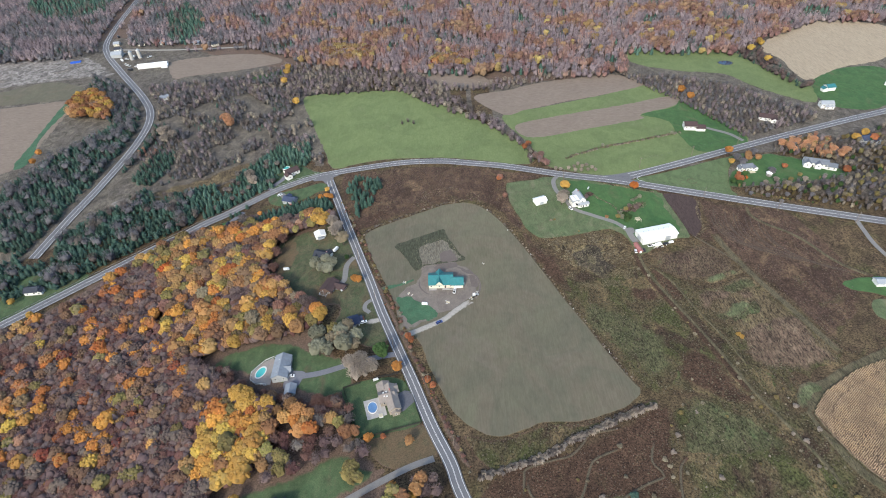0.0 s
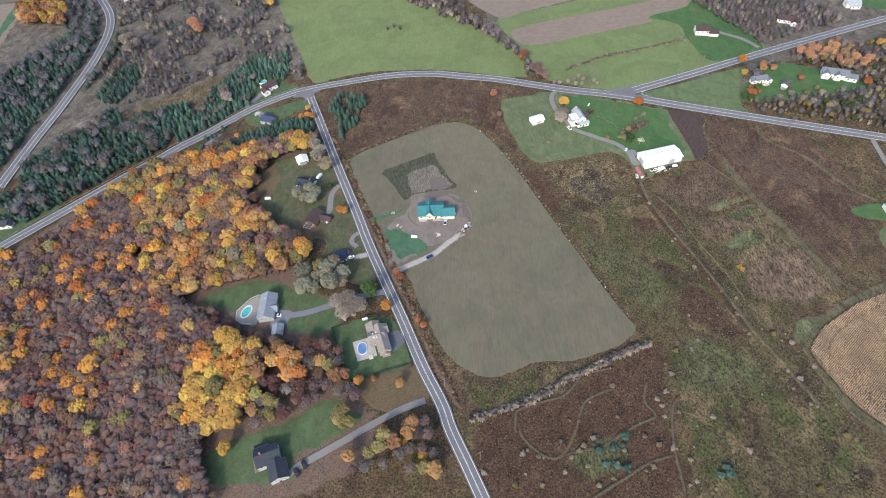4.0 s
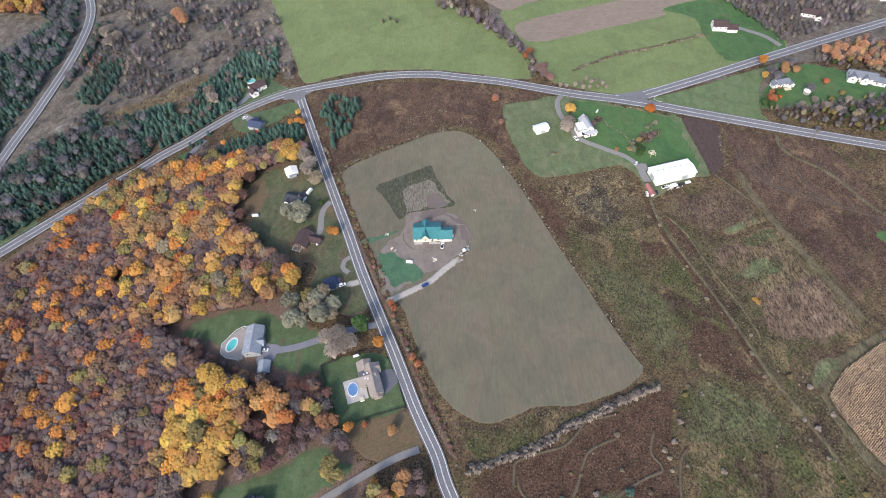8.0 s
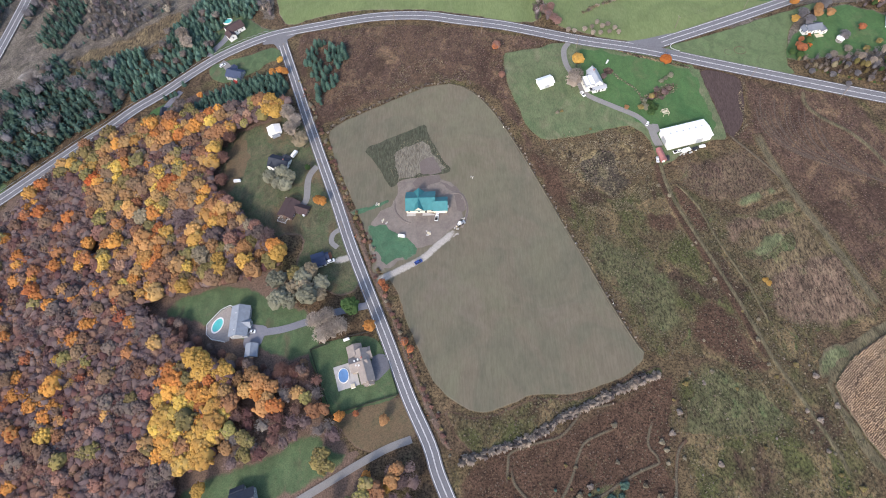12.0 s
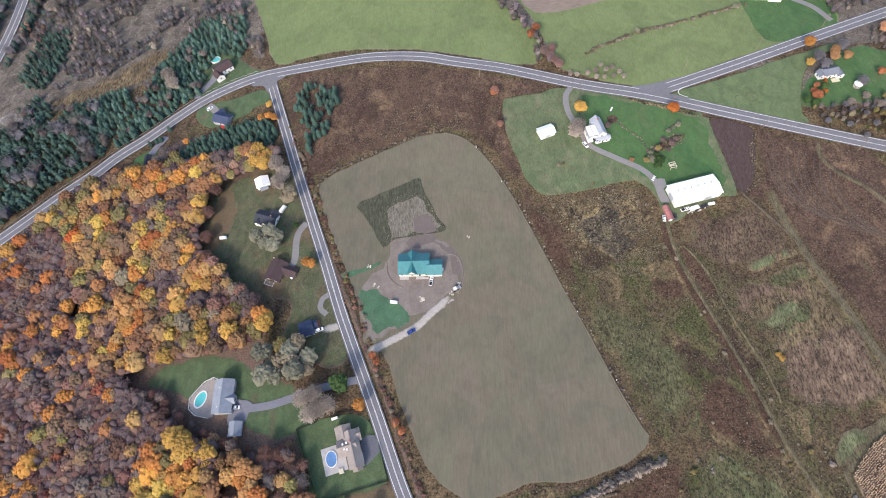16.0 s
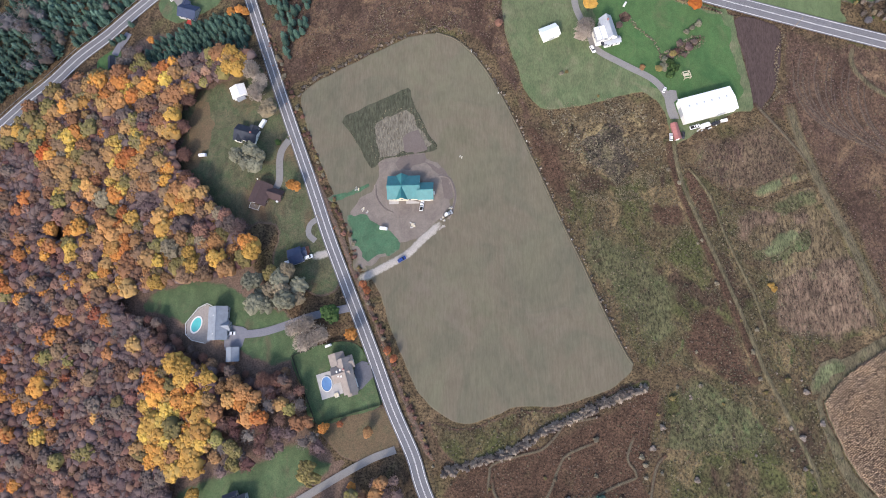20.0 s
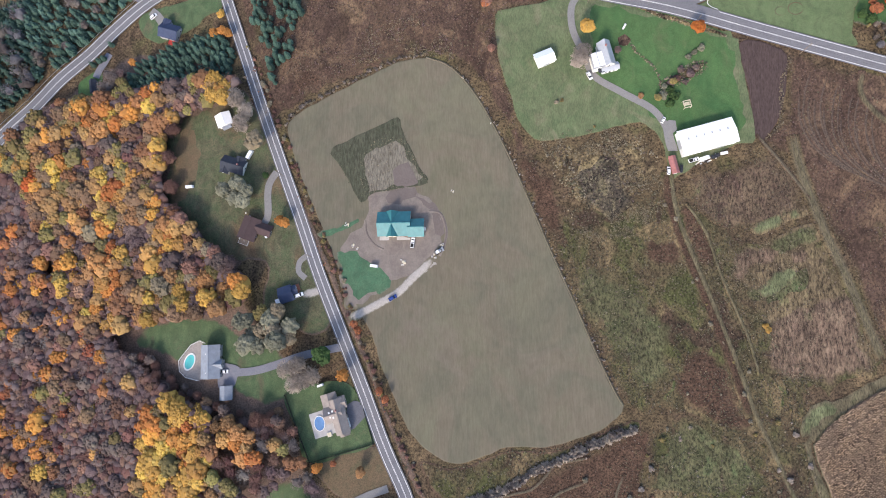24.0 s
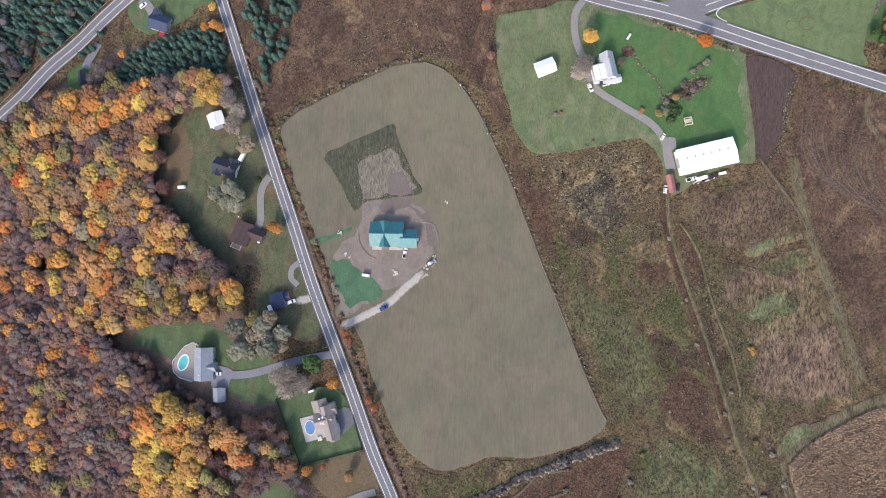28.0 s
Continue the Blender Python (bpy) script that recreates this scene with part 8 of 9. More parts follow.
part("deck", boxes((-1.0, -7.6, .5, 5.5, 3.0, .16), bevel=.02), M["wood"], h)
part("patio", boxes((1.5, 7.5, .12, 4.5, 2.6, .2), bevel=.02), M["concrete"], h)
rail = part("railing", boxes((-3.6, -7.6, 1.5, .14, 3.0, .12), (-1.0, -9.05, 1.5, 5.3, .14, .12), (1.6, -7.6, 1.5, .14, 3.0, .12), bevel=.02), M["white"], h, "white deck railing")
for px, py in ((-3.6, -9.05), (-1.0, -9.05), (1.6, -9.05), (-3.6, -6.2), (1.6, -6.2)):
    part("baluster_post", boxes((px, py, 1.0, .12, .12, 1.0), bevel=.01), M["white"], rail)
h = building("house", -67.1, 246.6, 18, ((0, 0, 6.6, 7.6, 3.0, 1.9, "x"), (4.3, 1.0, 2.6, 3.8, 2.6, 1.2, "x")), "grey", "roof_navy", "small house with a slate blue roof", door=(2, -3.85, 0))
part("deck", boxes((6.4, 0.4, .5, 1.8, 6.5, .16), bevel=.02), M["rust_wood"], h, "rust brown deck")
part("awning", boxes((-4.9, -2.4, 2.3, 3.2, 3.2, .15), bevel=.02), M["roof_white"], h, "white flat awning")
for px, py in ((-6.6, -3.8), (-6.6, -1.0)):
    part("post", rod(bmesh.new(), (px, py, 0), (px, py, 2.3), .06, .06), M["white"], h)
h = building("house", -106.6, 212.5, 2, ((0, 0, 9.4, 16.4, 4.4, 2.6, "y"), (3.2, -1.5, 5.5, 4.2, 4.2, 1.9, "x")), "grey", "roof_grey", "two-storey house with a grey shingle roof", door=(4.8, 2, 90))
for s in (-5.5, 4.0):
    part("roof_vent", boxes((-1.6, s, 6.2, .4, .4, .5), bevel=.03), M["white"], h)
b = building("garage", -98.1, 196.7, 2, ((0, 0, 5.8, 6.4, 2.6, 1.5, "y"),), "grey", "roof_grey", "small grey-roofed garage beside the drive", "garage", windows=False, garage=(0, 3.25, 3.0, 2.2, 0))
h = building("house", -37.6, 187.6, 17, ((-.8, -1.6, 6.4, 16.6, 4.4, 2.2, "y"), (-3.2, .4, 8.4, 7.0, 4.2, 2.1, "x"), (-3.6, 7.6, 7.0, 5.4, 3.4, 1.7, "y"), (1.4, 4.6, 4.6, 5.4, 3.4, 1.5, "x"), (-.6, -9.4, 4.2, 3.6, 3.2, 1.3, "y")), "taupe", "roof_taupe", "large taupe house with many gabled shingle roofs", door=(2.5, -1.5, 90), chimney=(-1, 2, 8))
for i, (sx, sy) in enumerate(((-4.8, 1.6), (-3.0, 1.9), (-4.6, -.6), (-3.2, -1.2))):
    part("skylight", boxes((sx, sy, 5.95, .8, 1.0, .12), bevel=.02), M["white"], h)
part("garage_door", boxes((2.5, -6.0, 1.2, .1, 4.6, 2.3), bevel=.02), M["white"], h)
h = building("house", -87.1, 122.2, 20, ((-1.5, 3.5, 11.0, 9.0, 4.6, 2.6, "x"), (2.0, -5.2, 8.5, 9.0, 4.2, 2.4, "y"), (-3.5, 8.8, 6.0, 3.5, 3.2, 1.2, "x")), "grey", "roof_dark", "grey two-storey house with a charcoal roof", door=(2, -9.8, 0), chimney=(-4, 4, 8.4))
part("deck", boxes((-7.8, 3, 1.2, 2.2, 9, .16), bevel=.02), M["wood"], h)

# beyond the main road
h = building("house", -151.0, 445.4, 38, ((0, 0, 12.5, 8.4, 4.6, 2.2, "x"), (-5.5, -4.5, 5.5, 6.5, 4.0, 1.8, "y")), "white", "roof_brown", "white house with a brown roof and pool", door=(2, -4.25, 0))
building("house", 226.3, 477.9, -8, ((-2, 0, 11.0, 9.5, 4.6, 2.4, "x"), (7, -2, 8.0, 8.0, 3.2, 1.8, "x")), "white", "roof_brown", "white country house with a brown roof on a green lawn", garage=(7, -6.05, 4.8, 2.3, 0))
building("house", 302.7, 491.1, -25, ((0, 0, 15.0, 9.0, 3.2, 2.0, "x"), (6, -4, 5, 7, 3.0, 1.5, "y")), "white", "roof_brown", "brown-roofed house among bare trees")
building("house", 369.0, 512.2, -5, ((0, 0, 11.5, 7.5, 4.4, 2.0, "x"), (1.5, -4.6, 8, 2.6, 2.8, .7, "x")), "white", "roof_tin", "white house with a porch among trees")
building("barn", 390.0, 550.3, 7, ((2.4, 0, 8.6, 8.0, 4.0, 2.0, "x"), (-4.6, -2.4, 5, 5, 3.4, 1.4, "y")), "white", "roof_teal", "white barn with a teal roof", "barn", windows=False)
building("house", 459.3, 553.2, 10, ((0, 0, 12.0, 9.0, 4.0, 2.2, "x"),), "white", "roof_grey", "white house on a far lawn")
h = building("house", 246.5, 404.4, 10, ((0, 0, 9.5, 6.2, 3.4, 1.9, "x"), (-5.6, -.6, 3.2, 4.4, 3.0, 1.4, "y"), (6.0, -2.6, 4.0, 4.0, 2.8, 1.3, "y")), "white", "roof_slate", "white house with grey roof amid garden trees", door=(0, -3.15, 0))
part("patio", boxes((3, -5.4, .12, 5, 3, .2), bevel=.03), M["pale"], h)
h = building("house", 305.3, 407.3, -22, ((0, 0, 18.0, 8.6, 4.0, 2.3, "x"), (-6.4, -3.8, 5.4, 6.0, 4.0, 1.9, "y"), (1.8, -4.2, 4.6, 4.6, 4.0, 1.7, "y"), (11.6, -1.4, 8, 7.2, 3.0, 1.6, "x")), "white", "roof_slate", "large white house with grey shingle roofs", door=(-2, -4.35, 0))
building("house", 368.6, 442.9, 8, ((0, 0, 13.0, 9.0, 4.0, 2.2, "x"), (6, -4, 6, 6, 3.2, 1.6, "y")), "grey", "roof_navy", "grey house beside a golden tree")
building("house", -313.9, 297.5, 5, ((0, 0, 9.5, 7.0, 3.4, 2.0, "x"), (5.6, -1.0, 4.0, 4.6, 2.8, 1.2, "y")), "white", "roof_dark", "white house with a dark roof below the main road")
building("shed", 279.5, 268.5, -2, ((0, 0, 7.0, 6.0, 2.8, 1.4, "x"),), "white", "roof_tin", "white shed in a green clearing", "shed", windows=False)
b = building("barn", -402.7, 737.5, 12, ((0, 0, 38.0, 10.0, 3.6, 1.6, "x"), (16, -7, 8, 6, 3.0, 1.2, "y")), "white", "roof_white", "long white valley farm barn", "barn", windows=False)
building("barn", -471.2, 780.5, 10, ((0, 0, 14.0, 12.0, 4.5, 3.0, "x"),), "grey", "roof_tin", "old grey valley barn with tin roof", "barn", windows=False)
for x, y in ((-480.6, 802.5), (-493.2, 826.7), (-370.2, 819.3), (-341.0, 809.9), (-421.8, 823.5), (-455.4, 823.5), (-254.9, 884.9), (-345.0, 630.4)):
    building("house", x, y, _r.uniform(-30, 30), ((0, 0, _r.uniform(8, 12), _r.uniform(6, 8), 3.4, 2.0, "x"),), _r.choice(("white", "grey", "cream")), _r.choice(("roof_grey", "roof_tin", "roof_dark")), "small pale house in the far valley", group="valley houses")
for x, y in ((-435.5, 772.1), (-443.9, 765.8)):
    s = thing("silo", x, y, 0, "tall pale concrete silo beside a barn", "silo")
    part("drum", rod(bmesh.new(), (0, 0, -.3), (0, 0, 11), 2.6, 2.6, 20), M["concrete"], s)
    part("dome", rod(bmesh.new(), (0, 0, 11), (0, 0, 13), 2.7, .5, 20), M["steel"], s)
t_ = thing("tarp", -523.1, 763.5, 20, "bright blue tarpaulin over a quarry heap", "tarp")
part("sheet", prism(13, 8, .4, 1.6, "x"), M["tarp"], t_)


# ---- pools, decks, fences ----
def ring(r0, r1, h, n=28, oval=1.0):
    bm = bmesh.new()
    prof = ((r0, -.2), (r1, -.2), (r1, h), (r0, h))
    rows_ = [[bm.verts.new((math.cos(6.2832 * i / n) * r, math.sin(6.2832 * i / n) * r * oval, z)) for r, z in prof] for i in range(n)]
    for i in range(n):
        a, b_ = rows_[i], rows_[(i + 1) % n]
        for j in range(4):
            bm.faces.new((a[j], b_[j], b_[(j + 1) % 4], a[(j + 1) % 4]))
    bmesh.ops.recalc_face_normals(bm, faces=bm.faces)
    return bm


def disc(r, z, n=28, oval=1.0):
    bm = bmesh.new()
    lo = [bm.verts.new((math.cos(6.2832 * i / n) * r, math.sin(6.2832 * i / n) * r * oval, z)) for i in range(n)]
    bm.faces.new(lo)
    return bm


def pool(x, y, rot, r, oval, water, label, h=1.2, rim=.3):
    p = thing("pool", x, y, rot, label, "pool", up=.1)
    part("pool_wall", ring(r, r + .12, h, oval=oval), M["white"], p)
    part("rim", ring(r - .1, r + rim, h + .08, oval=oval), M["white"], p)
    part("water", disc(r, h - .15, oval=oval), M[water], p)
    part("ladder", boxes((r - .2, -.25, h + .2, .06, .06, 1.4), (r - .2, .25, h + .2, .06, .06, 1.4), (r - .2, 0, h + .5, .06, .5, .06)), M["steel"], p)


def slab_of(pts, z, thick):
    bm = bmesh.new()
    top = bm.faces.new([bm.verts.new((x, y, z)) for x, y in pts])
    e = bmesh.ops.extrude_face_region(bm, geom=[top])
    bmesh.ops.translate(bm, verts=[v for v in e["geom"] if isinstance(v, bmesh.types.BMVert)], vec=(0, 0, -thick))
    bmesh.ops.recalc_face_normals(bm, faces=bm.faces)
    return bm


def fence(pts, label, height, gap, mat_, boards=True, closed=False, cap=None):
    x0, y0 = pts[0]
    f = thing("fence", x0, y0, 0, label, "fence")
    z0 = ground(x0, y0)
    post = bpy.data.meshes.new("post")
    bm = boxes((0, 0, height / 2, .14, .14, height + .3), bevel=.01)
    bm.to_mesh(post)
    bm.free()
    post.materials.append(M[mat_])
    ring_ = list(pts) + ([pts[0]] if closed else [])
    for (ax, ay), (bx, by) in zip(ring_, ring_[1:]):
        long = math.dist((ax, ay), (bx, by))
        n = max(1, round(long / gap))
        ang = math.degrees(math.atan2(by - ay, bx - ax))
        for i in range(n + 1):
            px, py = ax + (bx - ax) * i / n, ay + (by - ay) * i / n
            if i or (ax, ay) == pts[0]:
                piece("post", post, f, pose(px - x0, py - y0, ground(px, py) - z0, 0, 0, ang))
            if i < n:
                qx, qy = ax + (bx - ax) * (i + .5) / n, ay + (by - ay) * (i + .5) / n
                w = round(long / n, 2)
                m = pose(qx - x0, qy - y0, ground(qx, qy) - z0, 0, 0, ang)

                def bit(name, sx, sy, sz):
                    key = (name, sx, sy, sz, mat_)
                    if key not in _panes:
                        bm = boxes((0, 0, 0, sx, sy, sz))
                        _panes[key] = bpy.data.meshes.new(name)
                        bm.to_mesh(_panes[key])
                        bm.free()
                        _panes[key].materials.append(M[mat_])
                    return _panes[key]
                for z in (.3, .85):
                    piece("rail", bit("rail", w, .06, .12), f, m @ Matrix.Translation((0, 0, height * z)))
                if cap:
                    piece("cap_rail", bit("cap_rail", w + .1, cap, .08), f, m @ Matrix.Translation((0, 0, height + .04)))
                if boards:
                    k = max(3, int(w / .3))
                    for j in range(k):
                        piece("picket", bit("picket", round(w / k * .7, 2), .03, round(height * .95, 2)), f, m @ Matrix.Translation(((j + .5 - k / 2) * w / k, .05, height * .5)))
    return f


pool(-120.3, 212.2, 70, 4.0, .62, "water", "oval above-ground pool with turquoise water", rim=.75)
d_ = thing("deck", -120.1, 212.0, 0, "white-railed wooden pool deck beside the house", "deck", up=.1)
part("platform", slab_of([(7.6, -8.6), (7.6, 8.9), (4.8, 10.8), (.4, 8.8), (-5.6, 1.0), (-5.0, -4.5), (-1.6, -7.6), (5.0, -9.4)], 1.0, .15), M["deck_grey"], d_)
fence([(-111.9, 221.8), (-114.8, 223.1), (-119.6, 221.0), (-126.3, 212.9), (-125.6, 207.3), (-121.9, 204.2), (-114.7, 202.6)], "white railing round a pool deck", 2.0, 2.0, "white", False, cap=.22)
d_ = thing("patio", -47.2, 181.8, 17, "pale concrete pool patio behind a house", "patio", up=.35)
part("slab", boxes((0, 0, .1, 11.0, 12.5, .3), bevel=.05), M["concrete"], d_)
pool(-48.6, 181.9, 100, 3.6, .72, "blue_water", "oval pool with deep blue water", .85)
h_ = thing("hot_tub", -43.4, 176.6, 17, "white square hot tub on a patio", "hot tub", up=.25)
part("shell", boxes((0, 0, .45, 2.2, 2.2, .9), bevel=.12), M["white"], h_)
part("cover", boxes((0, 0, .95, 2.1, 2.1, .12), bevel=.04), M["pale"], h_)
pool(-159.5, 457.0, 20, 3.4, .75, "water", "round above-ground pool behind a white house")
fence([(-67.1, 195.7), (-53.3, 162.9), (-21.3, 171.9)], "dark picket fence round a garden", 1.7, 2.2, "darkwood")
fence([(-67.1, 195.7), (-57.6, 198.8)], "dark picket fence round a garden", 1.7, 2.2, "darkwood")
fence([(-49.6, 202.0), (-36.0, 205.0)], "dark picket fence round a garden", 1.7, 2.2, "darkwood")
fence([(-21.3, 171.9), (-26.5, 189.0)], "dark picket fence along the roadside", 1.7, 2.2, "darkwood")
p_ = thing("pond", 316.7, 629.6, 0, "small dark pond with pale banks in a meadow", "pond", up=.25)
part("bank", ring(7.6, 9.0, .22, 32, .75), M["grass_edge"], p_)
part("water", disc(7.8, .18, 32, .75), M["pond"], p_)
for k, (x, y) in enumerate(beside([(237.4, 370.9), (259.0, 363.3), (281.7, 355.4)], 0, .2, 2.2, 80)):
    bush("leaf_olive" if k % 3 else "leaf_green", x, y, .8, "clipped green hedge bush along a road", "roadside hedge")
for k, (x, y) in enumerate(beside([(-27.5, 190.0), (-31.5, 200.5)], 0, .2, 1.5, 81)):
    bush("leaf_green", x, y, .6, "small dark green garden bush by the road", "garden hedge")


g_ = thing("gazebo", GAZEBO[0], GAZEBO[1], 0, "small round white garden gazebo", "gazebo", up=.1)
part("floor", rod(bmesh.new(), (0, 0, 0), (0, 0, .3), 2.3, 2.3, 8), M["deck_grey"], g_)
part("roof", rod(bmesh.new(), (0, 0, 2.5), (0, 0, 3.9), 2.7, .15, 8), M["roof_white"], g_)
for k in range(8):
    a = k * .7854 + .39
    part("post", rod(bmesh.new(), (2.1 * math.cos(a), 2.1 * math.sin(a), .3), (2.1 * math.cos(a), 2.1 * math.sin(a), 2.55), .07, .07), M["white"], g_)


# ---- vehicles and farm clutter ----
def car(x, y, rot, paint, label, kind="car", scale=1.0, category="car"):
    c = thing(kind, x, y, rot, label, category, up=.5)
    c.scale = (scale, scale, scale)
    bm = bmesh.new()
    prof = [(-2.25, .35), (-2.3, .8), (-2.1, .98), (1.0, 1.0), (2.1, .86), (2.28, .6), (2.2, .35)]
    if kind == "pickup":
        prof = [(-2.7, .45), (-2.75, 1.05), (.2, 1.08), (1.3, 1.1), (2.5, 1.0), (2.7, .7), (2.6, .45)]
    if kind in ("van", "trailer"):
        prof = [(-2.7, .45), (-2.75, 2.2), (-2.6, 2.35), (1.6, 2.35), (2.1, 1.5 if kind == "van" else 2.2), (2.6, 1.1), (2.6, .45)]
    sides = []
    for s in (-.92, .92):
        sides.append([bm.verts.new((px, s, pz)) for px, pz in prof])
    n = len(prof)
    bm.faces.new(sides[0])
    bm.faces.new(sides[1][::-1])
    for i in range(n):
        bm.faces.new((sides[0][i], sides[0][(i + 1) % n], sides[1][(i + 1) % n], sides[1][i]))
    bmesh.ops.recalc_face_normals(bm, faces=bm.faces)
    bmesh.ops.bevel(bm, geom=list(bm.edges), offset=.07, segments=2, affect="EDGES")
    body = part("body", bm, M[paint], c)
    if kind not in ("van", "trailer"):
        a, b_ = (-1.9, .75) if kind != "pickup" else (-.2, 1.4)
        bm = bmesh.new()
        lo = [bm.verts.new(p) for p in ((a, -.82, .98), (b_ + .5, -.82, .98), (b_ + .5, .82, .98), (a, .82, .98))]
        hi = [bm.verts.new(p) for p in ((a + .35, -.68, 1.5), (b_ - .3, -.68, 1.5), (b_ - .3, .68, 1.5), (a + .35, .68, 1.5))]
        for i in range(4):
            bm.faces.new((lo[i], lo[(i + 1) % 4], hi[(i + 1) % 4], hi[i]))
        bm.faces.new(hi)
        bmesh.ops.recalc_face_normals(bm, faces=bm.faces)
        cab = part("window", bm, M["glass"], c)
        part("roof", boxes(((a + b_) / 2 + .02, 0, 1.53, b_ - a - .6, 1.42, .08), bevel=.03), M[paint], c)
    if kind == "pickup":
        part("bed", boxes((-1.5, 0, 1.1, 2.0, 1.5, .06)), M["rubber"], c, "dark load bed")
    for wx in (-1.4, 1.4):
        for wy in (-.86, .86):
            w = part("wheel", rod(bmesh.new(), (wx, wy - .12, .34), (wx, wy + .12, .34), .34, .34, 14), M["rubber"], c)
            part("rim", rod(bmesh.new(), (wx, wy - .13, .34), (wx, wy + .13, .34), .2, .2, 10), M["steel"], w)
    return c


car(91.4, 357.5, -65, "car_white", "white station car parked on the farm drive")
car(-11.8, 244.1, 30, "car_blue", "dark blue car on a gravel drive")
car(-100.7, 207.4, 0, "car_white", "white pickup truck parked by the house", "pickup", category="truck")
car(-60.4, 205.2, -70, "car_white", "white van parked under a bare tree", "van", category="van")
car(-1.5, 272.4, 80, "car_white", "white pickup truck before a new house", "pickup", category="truck")
car(127.8, 332.9, 60, "car_white", "small white car beside the farm drive", scale=.75)
car(-60.6, 246.2, 20, "car_white", "white car on a short gravel drive")
car(-90.2, 322.7, 62, "car_white", "white box trailer beside a bungalow", "trailer", category="trailer")
car(-78.7, 277.7, 40, "car_white", "small white trailer behind a brown house", "trailer", .55, "trailer")
car(-125.3, 306.7, 5, "car_white", "pale camper trailer at the wood's edge", "trailer", .8, "trailer")
car(129.3, 306.6, 85, "car_white", "white car behind the red shed", scale=.9)
car(135.5, 307.4, 80, "car_dark", "dark car beside the red shed", scale=.9)
car(141.9, 311.7, 15, "car_white", "white pickup truck behind the barn", "pickup", category="truck")
car(147.3, 312.3, 18, "car_white", "old white van behind the barn", "van", category="van")
car(152.7, 313.4, 20, "car_dark", "dark car behind the barn")
car(157.0, 314.7, 10, "car_white", "white utility trailer behind the barn", "trailer", .7, "trailer")
car(-21.4, 260.6, -8, "car_white", "white flat trailer on new grass", "trailer", .75, "trailer")
car(-74.8, 117.1, -60, "car_dark", "dark car parked beside a grey house")
car(-71.7, 120.6, -60, "car_dark", "dark car parked beside a grey house")
car(-154.6, 410.4, 40, "car_white", "white car on a short drive")
car(-48.4, 200.6, 20, "car_white", "small white trailer by the garden fence", "trailer", .6, "trailer")
for k, (x, y) in enumerate(YARD_THINGS):
    car(x, y, _r.uniform(0, 180), _r.choice(("car_white", "car_dark", "car_white")), "vehicle parked in a far farmyard", "pickup" if k % 3 else "van", 1.25, "truck" if k % 3 else "van")

TANK = (110.2, 383.2)
JUNK = ((145.8, 311.8), (149.1, 310.6), (144.2, 309.5), (152.9, 313.5))
g_ = thing("gas_tank", TANK[0], TANK[1], 60, "small white propane tank on the farm lawn", "tank", up=.3)
part("tank", rod(bmesh.new(), (-1.4, 0, .9), (1.4, 0, .9), .55, .55, 16), M["white"], g_)
for q in (-1.4, 1.4):
    part("end_cap", rod(bmesh.new(), (q, 0, .9), (q * 1.22, 0, .9), .55, .22, 16), M["white"], g_)
for q in (-.8, .8):
    part("foot", boxes((q, 0, .2, .25, .9, .5), bevel=.02), M["concrete"], g_)
for k, (x, y) in enumerate(JUNK):
    j_ = thing("scrap_heap", x, y, 20 * k, "heap of pale and grey farm scrap behind the barn", "scrap", "farm scrap", up=.3)
    for q in range(5):
        part("board" if q % 2 else "drum", boxes((_r.uniform(-1.2, 1.2), _r.uniform(-.9, .9), _r.uniform(.2, .5), _r.uniform(.5, 1.8), _r.uniform(.3, .8), _r.uniform(.2, .8)), bevel=.05), M[("white", "steel", "concrete", "darkwood", "pale")[q]], j_)
for k, (x, y) in enumerate([(-91.7, 290.5), (-89.1, 288.6), (-91.7, 275.6), (-94.7, 277.2), (-90.1, 276.8)]):
    c_ = thing("garden_chair", x, y, 50 * k, "white plastic garden chair on a lawn", "chair", "garden chairs", up=.3)
    part("seat", boxes((0, 0, .42, .6, .6, .06), bevel=.02), M["white"], c_)
    part("backrest", boxes((0, .28, .75, .6, .06, .65), bevel=.02), M["white"], c_)
    for sx in (-.25, .25):
        for sy in (-.25, .25):
            part("leg", boxes((sx, sy, .2, .06, .06, .45)), M["white"], c_)
l_ = thing("loader", 11.7, 267.5, 30, "grey and white wheel loader on bare dirt", "loader", up=.3)
part("chassis", boxes((0, 0, 1.0, 3.2, 1.6, .9), bevel=.1), M["grey"], l_)
part("cab", boxes((-.3, 0, 2.0, 1.4, 1.4, 1.3), bevel=.1), M["car_white"], l_)
part("bucket", boxes((2.6, 0, .6, .9, 2.2, .8), bevel=.08), M["steel"], l_)
for s in (-.9, .9):
    part("arm", boxes((1.4, s * .75, 1.1, 2.4, .2, .25), bevel=.03), M["grey"], l_)
    for q in (-1.1, 1.1):
        part("wheel", rod(bmesh.new(), (q, s - .2, .55), (q, s + .2, .55), .6, .6, 14), M["rubber"], l_)
